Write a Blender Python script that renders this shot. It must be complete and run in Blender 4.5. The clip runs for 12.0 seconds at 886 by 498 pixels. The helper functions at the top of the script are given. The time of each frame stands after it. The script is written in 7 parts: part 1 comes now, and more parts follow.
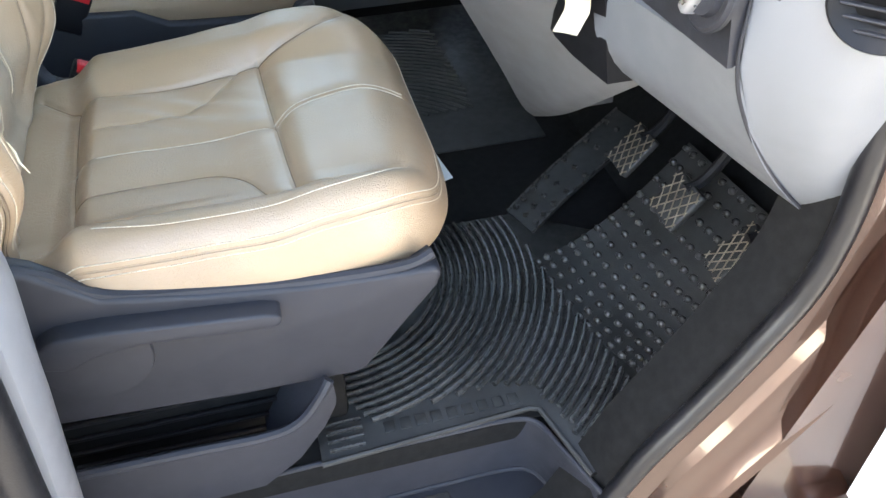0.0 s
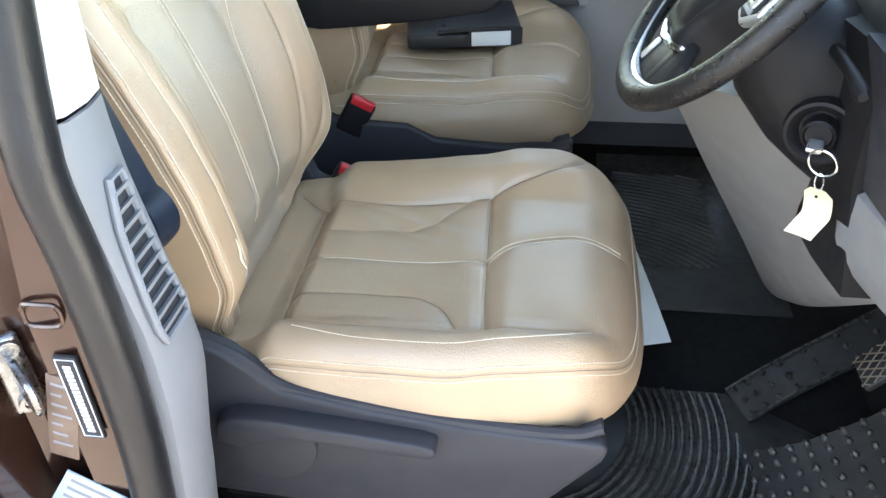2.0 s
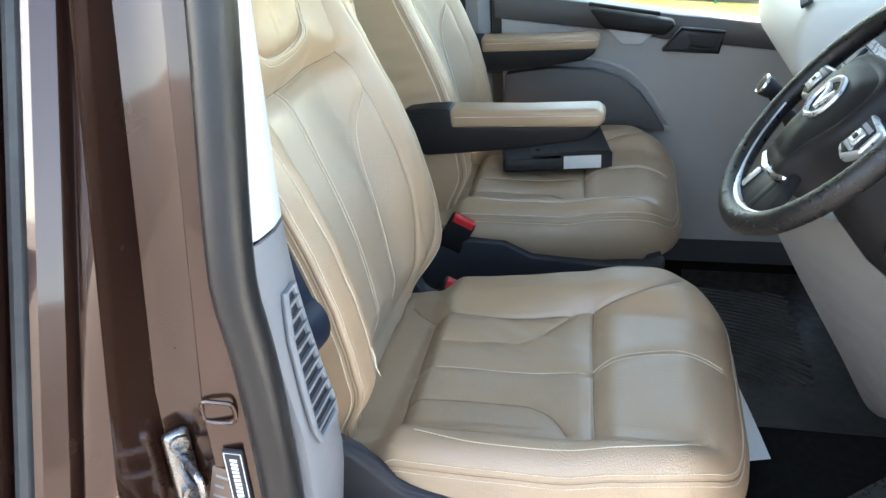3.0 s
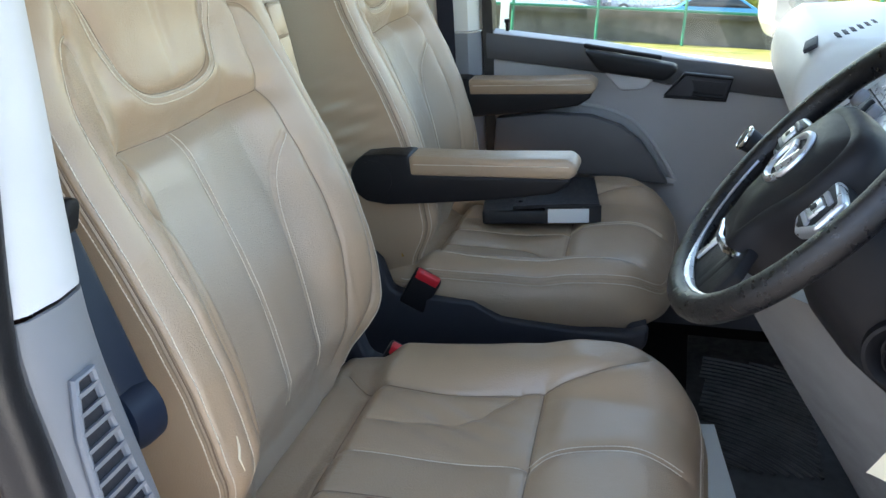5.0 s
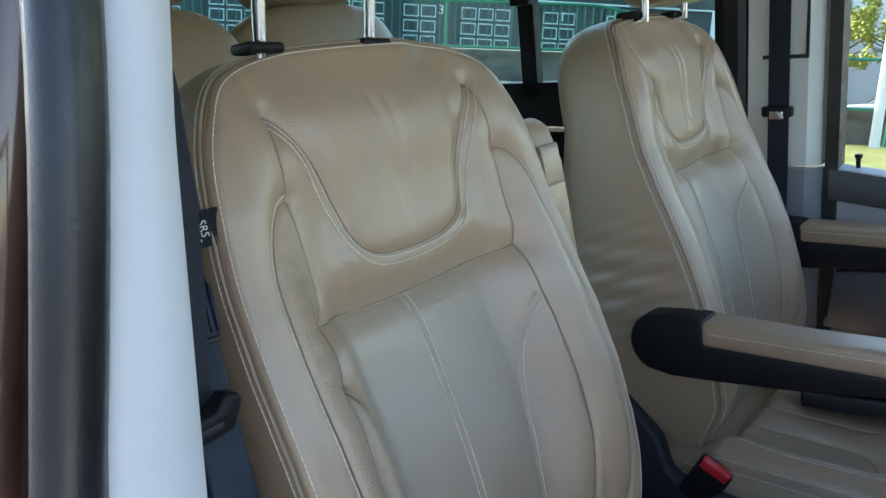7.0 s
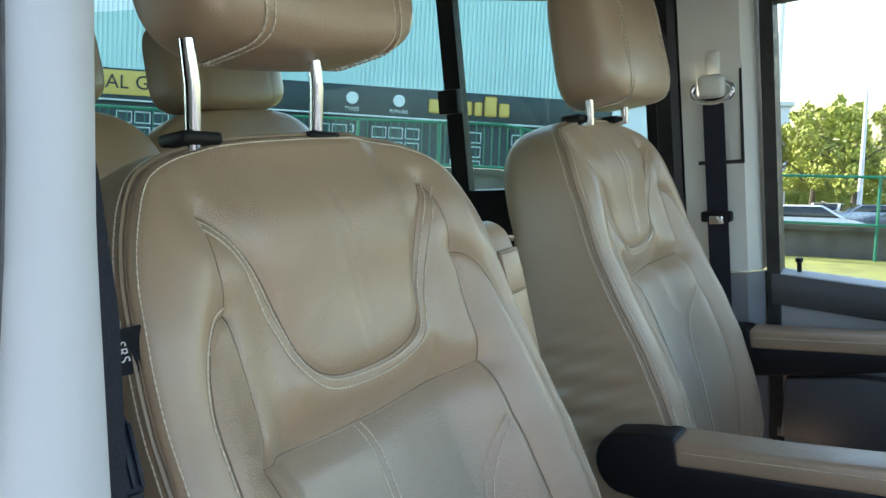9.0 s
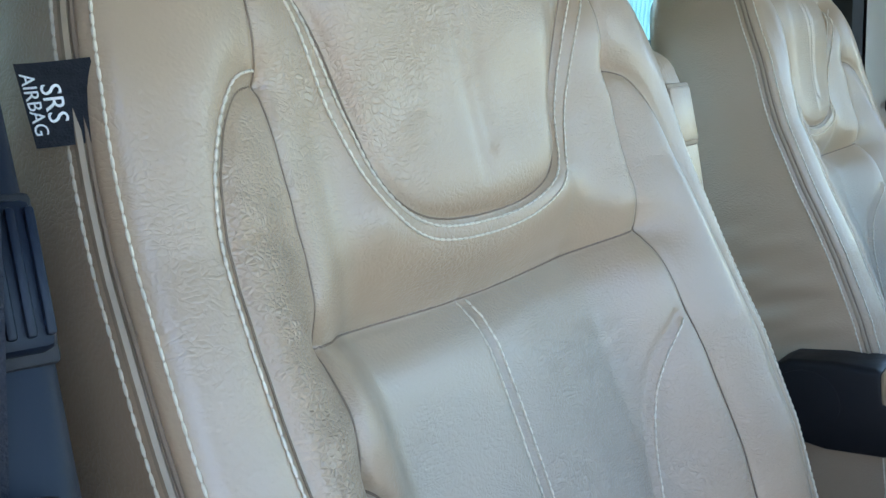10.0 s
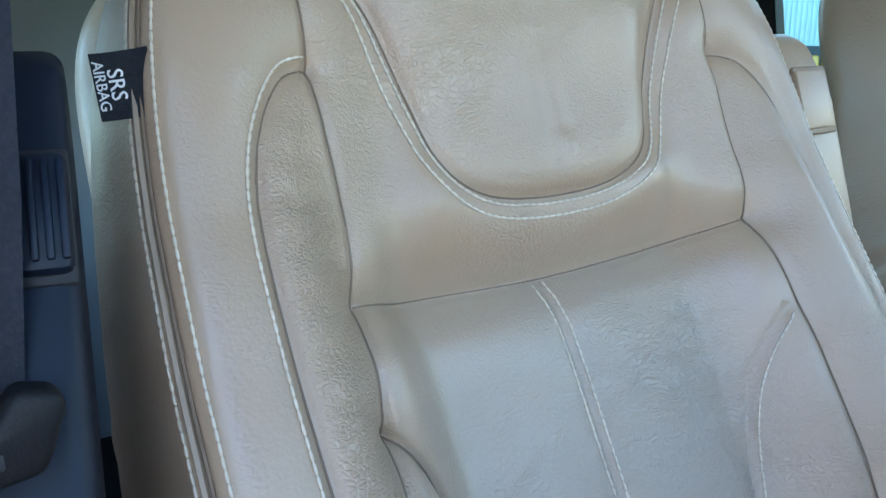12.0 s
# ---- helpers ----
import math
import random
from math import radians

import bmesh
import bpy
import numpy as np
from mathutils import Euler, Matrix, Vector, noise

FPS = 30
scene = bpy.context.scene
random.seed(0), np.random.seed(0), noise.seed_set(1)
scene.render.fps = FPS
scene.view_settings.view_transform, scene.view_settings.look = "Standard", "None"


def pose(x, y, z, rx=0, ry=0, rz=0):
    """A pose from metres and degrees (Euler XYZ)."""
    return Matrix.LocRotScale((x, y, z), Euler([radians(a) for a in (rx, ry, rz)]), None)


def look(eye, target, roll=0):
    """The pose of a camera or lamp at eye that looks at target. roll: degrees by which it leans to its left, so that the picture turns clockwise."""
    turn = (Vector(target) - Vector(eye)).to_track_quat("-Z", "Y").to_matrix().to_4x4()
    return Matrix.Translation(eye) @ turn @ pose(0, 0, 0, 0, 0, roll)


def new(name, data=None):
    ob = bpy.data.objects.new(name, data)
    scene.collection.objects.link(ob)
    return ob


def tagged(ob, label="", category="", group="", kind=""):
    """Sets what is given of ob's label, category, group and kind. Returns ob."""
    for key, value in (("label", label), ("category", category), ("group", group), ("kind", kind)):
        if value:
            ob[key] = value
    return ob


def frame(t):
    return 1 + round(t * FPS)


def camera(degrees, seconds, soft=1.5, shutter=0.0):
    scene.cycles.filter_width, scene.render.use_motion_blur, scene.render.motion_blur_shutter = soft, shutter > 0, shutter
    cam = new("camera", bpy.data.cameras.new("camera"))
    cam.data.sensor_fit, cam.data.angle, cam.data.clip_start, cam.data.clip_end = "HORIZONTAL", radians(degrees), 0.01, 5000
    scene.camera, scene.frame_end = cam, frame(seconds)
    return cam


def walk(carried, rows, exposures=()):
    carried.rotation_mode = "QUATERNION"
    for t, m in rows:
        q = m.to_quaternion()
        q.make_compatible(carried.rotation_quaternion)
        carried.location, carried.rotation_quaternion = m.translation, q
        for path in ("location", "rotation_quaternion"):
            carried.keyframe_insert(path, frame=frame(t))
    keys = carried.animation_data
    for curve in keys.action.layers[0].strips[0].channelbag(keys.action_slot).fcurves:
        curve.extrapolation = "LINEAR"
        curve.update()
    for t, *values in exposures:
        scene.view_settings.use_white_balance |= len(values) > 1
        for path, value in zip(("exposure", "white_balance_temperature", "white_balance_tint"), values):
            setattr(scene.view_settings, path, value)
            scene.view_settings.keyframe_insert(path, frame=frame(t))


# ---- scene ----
cam = camera(57.8, 12.0)
PATH = [
    (0, (0.037, -0.195, 1.573), (0.413, 1.231, 0.222), -0.5),
    (0.5, (0.038, -0.255, 1.599), (0.341, 1.139, 0.197), 3.8),
    (1, (0.088, -0.243, 1.609), (0.113, 1.287, 0.321), -0.3),
    (1.5, (0.15, -0.172, 1.611), (0.058, 1.419, 0.404), -0.1),
    (2, (0.142, -0.153, 1.622), (-0.111, 1.469, 0.479), -2.0),
    (2.5, (0.104, -0.197, 1.648), (-0.26, 1.47, 0.604), -2.8),
    (3, (0.084, -0.239, 1.675), (-0.341, 1.496, 0.776), -3.7),
    (3.2, (0.076, -0.234, 1.685), (-0.361, 1.518, 0.827), -3.7),
    (4.8, (0.211, -0.068, 1.667), (-0.372, 1.684, 0.897), -3.7),
    (5, (0.227, -0.031, 1.626), (-0.326, 1.716, 0.823), -3.2),
    (5.5, (0.271, 0.062, 1.617), (-0.21, 1.796, 0.743), -2.1),
    (6, (0.273, 0.162, 1.612), (-0.476, 1.811, 0.764), -3.1),
    (6.5, (0.241, 0.205, 1.633), (-0.818, 1.746, 0.923), -4.1),
    (7, (0.216, 0.215, 1.655), (-1.065, 1.658, 1.129), -4.8),
    (7.5, (0.201, 0.236, 1.667), (-1.117, 1.715, 1.392), -5.3),
    (7.7, (0.181, 0.251, 1.673), (-1.122, 1.752, 1.446), -4.9),
    (9.3, (0.068, 0.283, 1.597), (-1.035, 1.925, 1.301), -4.7),
    (9.5, (0.033, 0.32, 1.553), (-1.093, 1.934, 1.198), -4.4),
    (10, (-0.098, 0.459, 1.495), (-1.375, 1.948, 1.105), -3.4),
    (10.5, (-0.121, 0.508, 1.504), (-1.613, 1.788, 1.13), -3.9),
    (11, (-0.098, 0.526, 1.506), (-1.694, 1.68, 1.157), -4.1),
    (11.5, (-0.07, 0.533, 1.493), (-1.734, 1.599, 1.184), -5.1),
    (12, (-0.012, 0.514, 1.461), (-1.667, 1.601, 1.178), -5.4),
]
EXPOSURES = [(0.0, 3.8, 7900, 9), (1.0, 3.9, 7900, 9), (2.0, 3.75, 8000, 9), (3.0, 3.36, 7700, 9), (5.0, 2.86, 7200, 12), (5.5, 2.94, 7200, 12), (6.0, 2.70, 6600, 11), (6.5, 1.97, 6800, 11), (7.0, 2.17, 6500, 10), (7.5, 2.26, 6700, 9), (9.5, 2.20, 6800, 9), (10.0, 2.75, 6050, 9), (10.5, 2.41, 5900, 9), (11.0, 2.07, 5850, 9), (11.5, 1.90, 5880, 10), (12.0, 2.66, 5850, 11)]
walk(cam, [(t, look(eye, target, roll)) for t, eye, target, roll in PATH], EXPOSURES)

# ---- world, sun, exposure ----
world = bpy.data.worlds.new("sky")
scene.world = world
world.use_nodes = True
wn = world.node_tree
sky = wn.nodes.new("ShaderNodeTexSky")
sky.sky_type = "NISHITA"
sky.sun_disc = False
SUN_EL, SUN_AZ = 35.0, 172.0   # degrees above the horizon; degrees from the nose of the van towards its left
sky.sun_elevation, sky.sun_rotation = radians(SUN_EL), radians(90 - SUN_AZ)
bg = wn.nodes["Background"]
wn.links.new(sky.outputs[0], bg.inputs[0])
bg.inputs[1].default_value = 0.15
sun = new("sun", bpy.data.lights.new("sun", "SUN"))
sun.data.energy, sun.data.angle, sun.data.color = 4.0, radians(0.6), (1.0, 0.95, 0.87)
sdir = Vector((math.cos(radians(SUN_EL)) * math.cos(radians(SUN_AZ)), math.cos(radians(SUN_EL)) * math.sin(radians(SUN_AZ)), math.sin(radians(SUN_EL))))
sun.matrix_world = look(sdir * 30, (0, 0, 0))


# ---- materials ----
def material(name, color, rough=0.5, metal=0.0, vary=0.12, scale=8.0, grain=0.0, grain_scale=600.0, rough_vary=0.08, coat=0.0, spec=0.5, kind="noise"):
    """A surface with slow colour variation, uneven gloss and a fine relief."""
    m = bpy.data.materials.new(name)
    m.use_nodes = True
    nt = m.node_tree
    b = nt.nodes["Principled BSDF"]
    tc = nt.nodes.new("ShaderNodeTexCoord")
    n1 = nt.nodes.new("ShaderNodeTexNoise")
    n1.inputs["Scale"].default_value, n1.inputs["Detail"].default_value = scale, 6.0
    nt.links.new(tc.outputs["Object"], n1.inputs["Vector"])
    ramp = nt.nodes.new("ShaderNodeMapRange")
    ramp.inputs["From Min"].default_value, ramp.inputs["From Max"].default_value = 0.3, 0.7
    ramp.inputs["To Min"].default_value, ramp.inputs["To Max"].default_value = 1 - vary, 1 + vary
    nt.links.new(n1.outputs["Fac"], ramp.inputs["Value"])
    mul = nt.nodes.new("ShaderNodeVectorMath")
    mul.operation = "SCALE"
    mul.inputs[0].default_value = color[:3]
    nt.links.new(ramp.outputs[0], mul.inputs["Scale"])
    nt.links.new(mul.outputs[0], b.inputs["Base Color"])
    n2 = nt.nodes.new("ShaderNodeTexNoise")
    n2.inputs["Scale"].default_value, n2.inputs["Detail"].default_value = scale * 6, 4.0
    nt.links.new(tc.outputs["Object"], n2.inputs["Vector"])
    r2 = nt.nodes.new("ShaderNodeMapRange")
    r2.inputs["From Min"].default_value, r2.inputs["From Max"].default_value = 0.3, 0.7
    r2.inputs["To Min"].default_value, r2.inputs["To Max"].default_value = max(0.02, rough - rough_vary), min(1, rough + rough_vary)
    nt.links.new(n2.outputs["Fac"], r2.inputs["Value"])
    nt.links.new(r2.outputs[0], b.inputs["Roughness"])
    b.inputs["Metallic"].default_value = metal
    b.inputs["Coat Weight"].default_value = coat
    b.inputs["Coat Roughness"].default_value = 0.06
    b.inputs["Specular IOR Level"].default_value = spec
    if grain:
        if kind == "cells":
            g = nt.nodes.new("ShaderNodeTexVoronoi")
            g.feature = "DISTANCE_TO_EDGE"
            out = g.outputs["Distance"]
        else:
            g = nt.nodes.new("ShaderNodeTexNoise")
            g.inputs["Detail"].default_value = 3.0
            out = g.outputs["Fac"]
        g.inputs["Scale"].default_value = grain_scale
        nt.links.new(tc.outputs["Object"], g.inputs["Vector"])
        bump = nt.nodes.new("ShaderNodeBump")
        bump.inputs["Strength"].default_value, bump.inputs["Distance"].default_value = grain, 0.001
        nt.links.new(out, bump.inputs["Height"])
        nt.links.new(bump.outputs[0], b.inputs["Normal"])
    return m


def leather_material(name, color, rough, worn=False):
    """Tan hide: pebbled grain, creases that run across, slight dirt in the folds."""
    m = material(name, color, rough, vary=0.05, scale=5.0, rough_vary=0.05, spec=0.9)
    nt = m.node_tree
    b = nt.nodes["Principled BSDF"]
    tc = nt.nodes.new("ShaderNodeTexCoord")
    grain = nt.nodes.new("ShaderNodeTexVoronoi")
    grain.feature = "SMOOTH_F1"
    grain.inputs["Scale"].default_value = 480.0
    nt.links.new(tc.outputs["Object"], grain.inputs["Vector"])
    mp = nt.nodes.new("ShaderNodeMapping")
    mp.inputs["Scale"].default_value = (80.0, 75.0, 150.0)
    nt.links.new(tc.outputs["Object"], mp.inputs["Vector"])
    crease = nt.nodes.new("ShaderNodeTexVoronoi")
    crease.feature = "DISTANCE_TO_EDGE"
    crease.inputs["Scale"].default_value = 2.2
    warp = nt.nodes.new("ShaderNodeTexNoise")
    warp.inputs["Scale"].default_value, warp.inputs["Detail"].default_value = 22.0, 5.0
    nt.links.new(tc.outputs["Object"], warp.inputs["Vector"])
    add = nt.nodes.new("ShaderNodeMixRGB")
    add.blend_type, add.inputs[0].default_value = "ADD", 1.0
    sc = nt.nodes.new("ShaderNodeVectorMath")
    sc.operation = "SCALE"
    sc.inputs["Scale"].default_value = 6.0
    nt.links.new(warp.outputs["Color"], sc.inputs[0])
    nt.links.new(mp.outputs[0], add.inputs[1])
    nt.links.new(sc.outputs[0], add.inputs[2])
    nt.links.new(add.outputs[0], crease.inputs["Vector"])
    cr = nt.nodes.new("ShaderNodeMapRange")
    cr.inputs["From Min"].default_value, cr.inputs["From Max"].default_value = 0.0, 0.22
    nt.links.new(crease.outputs["Distance"], cr.inputs["Value"])
    # the creases come and go over the hide
    zone = nt.nodes.new("ShaderNodeTexNoise")
    zone.inputs["Scale"].default_value, zone.inputs["Detail"].default_value = 7.0, 2.0
    nt.links.new(tc.outputs["Object"], zone.inputs["Vector"])
    zr = nt.nodes.new("ShaderNodeMapRange")
    zr.inputs["From Min"].default_value, zr.inputs["From Max"].default_value = 0.40, 0.72
    zr.inputs["To Min"].default_value, zr.inputs["To Max"].default_value = 0.06, 0.75
    nt.links.new(zone.outputs["Fac"], zr.inputs["Value"])
    b1 = nt.nodes.new("ShaderNodeBump")
    b1.inputs["Distance"].default_value = 0.0006
    if worn:
        # the bolsters are rubbed and cracked by sitting down
        sep = nt.nodes.new("ShaderNodeSeparateXYZ")
        nt.links.new(tc.outputs["Object"], sep.inputs[0])
        fac = None
        for src, mid_, half in ((sep.outputs["Y"], -0.188, 0.024), (sep.outputs["Z"], 1.34, 0.15)):
            q = nt.nodes.new("ShaderNodeMath")
            q.operation = "SUBTRACT"
            nt.links.new(src, q.inputs[0])
            q.inputs[1].default_value = mid_
            r = nt.nodes.new("ShaderNodeMath")
            r.operation = "ABSOLUTE"
            nt.links.new(q.outputs[0], r.inputs[0])
            s = nt.nodes.new("ShaderNodeMapRange")
            s.interpolation_type = "SMOOTHSTEP"
            s.inputs["From Min"].default_value, s.inputs["From Max"].default_value = half * 0.5, half * 1.25
            s.inputs["To Min"].default_value, s.inputs["To Max"].default_value = 1.0, 0.0
            nt.links.new(r.outputs[0], s.inputs["Value"])
            if fac is None:
                fac = s.outputs[0]
            else:
                t = nt.nodes.new("ShaderNodeMath")
                t.operation = "MULTIPLY"
                nt.links.new(fac, t.inputs[0])
                nt.links.new(s.outputs[0], t.inputs[1])
                fac = t.outputs[0]
        both = nt.nodes.new("ShaderNodeMath")
        both.operation, both.use_clamp = "ADD", True
        half_ = nt.nodes.new("ShaderNodeMath")
        half_.operation = "MULTIPLY"
        half_.inputs[1].default_value = 0.85
        nt.links.new(zr.outputs[0], half_.inputs[0])
        nt.links.new(half_.outputs[0], both.inputs[0])
        some = nt.nodes.new("ShaderNodeMath")
        some.operation = "MULTIPLY"
        some.inputs[1].default_value = 0.15
        nt.links.new(fac, some.inputs[0])
        nt.links.new(some.outputs[0], both.inputs[1])
        nt.links.new(both.outputs[0], b1.inputs["Strength"])
        b1.inputs["Distance"].default_value = 0.0006
        mq = nt.nodes.new("ShaderNodeMapping")
        mq.inputs["Scale"].default_value = (1.0, 1.0, 1.35)
        wv = nt.nodes.new("ShaderNodeVectorMath")
        wv.operation = "MULTIPLY_ADD"
        nt.links.new(warp.outputs["Color"], wv.inputs[0])
        wv.inputs[1].default_value = (0.012, 0.012, 0.012)
        nt.links.new(tc.outputs["Object"], wv.inputs[2])
        nt.links.new(wv.outputs[0], mq.inputs["Vector"])
        pebble = nt.nodes.new("ShaderNodeTexVoronoi")
        pebble.feature = "DISTANCE_TO_EDGE"
        pebble.inputs["Scale"].default_value = 290.0
        nt.links.new(mq.outputs[0], pebble.inputs["Vector"])
        # the middle panel has greyed with use
        grey = None
        for src, mid_, half, edge_ in ((sep.outputs["Y"], 0.0, 0.10, 0.185), (sep.outputs["Z"], 1.10, 0.20, 0.30)):
            q = nt.nodes.new("ShaderNodeMath")
            q.operation = "SUBTRACT"
            nt.links.new(src, q.inputs[0])
            q.inputs[1].default_value = mid_
            r = nt.nodes.new("ShaderNodeMath")
            r.operation = "ABSOLUTE"
            nt.links.new(q.outputs[0], r.inputs[0])
            g = nt.nodes.new("ShaderNodeMapRange")
            g.interpolation_type = "SMOOTHSTEP"
            g.inputs["From Min"].default_value, g.inputs["From Max"].default_value = half, edge_
            g.inputs["To Min"].default_value, g.inputs["To Max"].default_value = 1.0, 0.0
            nt.links.new(r.outputs[0], g.inputs["Value"])
            if grey is None:
                grey = g.outputs[0]
            else:
                t = nt.nodes.new("ShaderNodeMath")
                t.operation = "MULTIPLY"
                nt.links.new(grey, t.inputs[0])
                nt.links.new(g.outputs[0], t.inputs[1])
                grey = t.outputs[0]
        patchy = nt.nodes.new("ShaderNodeMapRange")
        patchy.inputs["From Min"].default_value, patchy.inputs["From Max"].default_value = 0.3, 0.7
        patchy.inputs["To Min"].default_value, patchy.inputs["To Max"].default_value = 0.40, 0.60
        nt.links.new(zone.outputs["Fac"], patchy.inputs["Value"])
        amount = nt.nodes.new("ShaderNodeMath")
        amount.operation = "MULTIPLY"
        nt.links.new(grey, amount.inputs[0])
        nt.links.new(patchy.outputs[0], amount.inputs[1])
        tint = nt.nodes.new("ShaderNodeMixRGB")
        nt.links.new(amount.outputs[0], tint.inputs[0])
        nt.links.new(b.inputs["Base Color"].links[0].from_socket, tint.inputs[1])
        tint.inputs[2].default_value = (0.375, 0.325, 0.262, 1)
        nt.links.new(tint.outputs[0], b.inputs["Base Color"])
        pm = nt.nodes.new("ShaderNodeMapRange")
        pm.inputs["From Min"].default_value, pm.inputs["From Max"].default_value = 0.0, 0.30
        nt.links.new(pebble.outputs["Distance"], pm.inputs["Value"])
        b3 = nt.nodes.new("ShaderNodeBump")
        b3.inputs["Distance"].default_value = 0.0008
        sf = nt.nodes.new("ShaderNodeMath")
        sf.operation = "MULTIPLY"
        sf.inputs[1].default_value = 0.75
        nt.links.new(fac, sf.inputs[0])
        nt.links.new(sf.outputs[0], b3.inputs["Strength"])
        nt.links.new(pm.outputs[0], b3.inputs["Height"])
        nt.links.new(b3.outputs[0], b1.inputs["Normal"])
    else:
        nt.links.new(zr.outputs[0], b1.inputs["Strength"])
    nt.links.new(cr.outputs[0], b1.inputs["Height"])
    b2 = nt.nodes.new("ShaderNodeBump")
    b2.inputs["Strength"].default_value, b2.inputs["Distance"].default_value = 0.34, 0.0006
    nt.links.new(grain.outputs["Distance"], b2.inputs["Height"])
    nt.links.new(b1.outputs[0], b2.inputs["Normal"])
    nt.links.new(b2.outputs[0], b.inputs["Normal"])
    return m


def pane_material(name, tint):
    """Thin window glass: clear with a tint, a little mirror on top."""
    m = bpy.data.materials.new(name)
    m.use_nodes = True
    nt = m.node_tree
    nt.nodes.clear()
    out = nt.nodes.new("ShaderNodeOutputMaterial")
    tr = nt.nodes.new("ShaderNodeBsdfTransparent")
    tr.inputs[0].default_value = (*tint, 1)
    gl = nt.nodes.new("ShaderNodeBsdfGlossy")
    gl.inputs["Roughness"].default_value = 0.02
    lw = nt.nodes.new("ShaderNodeLayerWeight")
    lw.inputs["Blend"].default_value = 0.5
    steep = nt.nodes.new("ShaderNodeMath")
    steep.operation = "POWER"
    steep.inputs[1].default_value = 5.0
    fr = nt.nodes.new("ShaderNodeMath")
    fr.operation = "MULTIPLY_ADD"
    fr.inputs[1].default_value, fr.inputs[2].default_value = 0.9, 0.04
    mix = nt.nodes.new("ShaderNodeMixShader")
    nt.links.new(lw.outputs["Facing"], steep.inputs[0])
    nt.links.new(steep.outputs[0], fr.inputs[0])
    nt.links.new(fr.outputs[0], mix.inputs[0])
    nt.links.new(tr.outputs[0], mix.inputs[1])
    nt.links.new(gl.outputs[0], mix.inputs[2])
    nt.links.new(mix.outputs[0], out.inputs[0])
    return m


LEATHER = leather_material("tan_leather", (0.395, 0.280, 0.183), 0.34)
WORN = leather_material("worn_tan_leather", (0.395, 0.280, 0.183), 0.34, True)
THREAD = material("cream_thread", (0.68, 0.60, 0.48), 0.8, vary=0.1, scale=60)
PIPING = material("leather_piping", (0.30, 0.222, 0.15), 0.45, vary=0.1, scale=20)
DARK = material("dark_grey_plastic", (0.025, 0.026, 0.033), 0.54, vary=0.10, scale=4, grain=0.35, grain_scale=900, spec=0.4)
DARKER = material("black_plastic", (0.010, 0.0098, 0.0115), 0.50, vary=0.12, scale=5, grain=0.3, grain_scale=900, spec=0.25)
NAVY = material("blue_black_plastic", (0.0045, 0.0095, 0.023), 0.46, vary=0.1, scale=5, grain=0.08, grain_scale=900, spec=0.35)
MID = material("mid_grey_plastic", (0.235, 0.238, 0.255), 0.48, vary=0.06, scale=4, grain=0.3, grain_scale=900)
GREY = material("console_grey_plastic", (0.20, 0.192, 0.19), 0.5, vary=0.06, scale=4, grain=0.3, grain_scale=900)
DOORGREY = material("door_grey_plastic", (0.42, 0.42, 0.43), 0.48, vary=0.06, scale=4, grain=0.3, grain_scale=900)
DOORDARK = material("door_dark_grey_plastic", (0.085, 0.084, 0.090), 0.5, vary=0.08, scale=4, grain=0.35, grain_scale=900)
LIGHT = material("light_grey_plastic", (0.55, 0.562, 0.585), 0.48, vary=0.04, scale=4, grain=0.25, grain_scale=900)
TRIM = material("pillar_grey_plastic", (0.190, 0.196, 0.216), 0.46, vary=0.05, scale=4, grain=0.25, grain_scale=900)
DASHLIGHT = material("dash_pale_grey_plastic", (0.175, 0.18, 0.193), 0.5, vary=0.05, scale=4, grain=0.3, grain_scale=900)
SEAMDARK = material("brown_seam_thread", (0.19, 0.13, 0.088), 0.7, vary=0.1, scale=30)
YWIRE = material("yellow_wire", (0.42, 0.24, 0.03), 0.5, vary=0.05, scale=30)
CREAM = material("cream_plastic", (0.78, 0.77, 0.71), 0.5, vary=0.04, scale=4, grain=0.25, grain_scale=900)
DASHTOP = material("ivory_dash_plastic", (0.80, 0.79, 0.74), 0.45, vary=0.03, scale=4, grain=0.25, grain_scale=900)
SILVER = material("silver_lacquer_plastic", (0.58, 0.59, 0.61), 0.30, metal=0.35, vary=0.04, scale=12)
RUBBER = material("black_rubber", (0.030, 0.0297, 0.0292), 0.52, vary=0.35, scale=9, grain=0.4, grain_scale=500, rough_vary=0.15)
# paler rubber, its colour lifted for bounced light missing in the passenger footwell
MATGREY = material("bounce_lit_grey_rubber", (0.062, 0.060, 0.056), 0.6, vary=0.35, scale=9, grain=0.4, grain_scale=500, rough_vary=0.15)
# mat rubber with a paler base that paints in glints on ribs and studs
RIBBED = material("glint_rubber_ribs", (0.046, 0.044, 0.042), 0.30, vary=0.4, scale=14, grain=0.4, grain_scale=500, rough_vary=0.12)
SEALR = material("seal_rubber", (0.011, 0.011, 0.013), 0.36, vary=0.2, scale=12, grain=0.3, grain_scale=400)
CARPET = material("black_carpet", (0.015, 0.0147, 0.0147), 0.95, vary=0.18, scale=60, grain=1.0, grain_scale=700, spec=0.04)
BROWN = material("brown_metallic_paint", (0.0581, 0.0264, 0.0185), 0.20, metal=0.6, vary=0.12, scale=3, grain=0.12, grain_scale=1500, coat=1.0)
CHROME = material("chrome", (0.80, 0.81, 0.83), 0.12, metal=1.0, vary=0.05, scale=20, rough_vary=0.06)
ZINC = material("dull_plated_steel", (0.36, 0.36, 0.37), 0.30, metal=1.0, vary=0.2, scale=40, rough_vary=0.1)
SATIN = material("satin_silver", (0.62, 0.63, 0.65), 0.32, metal=0.8, vary=0.05, scale=20)
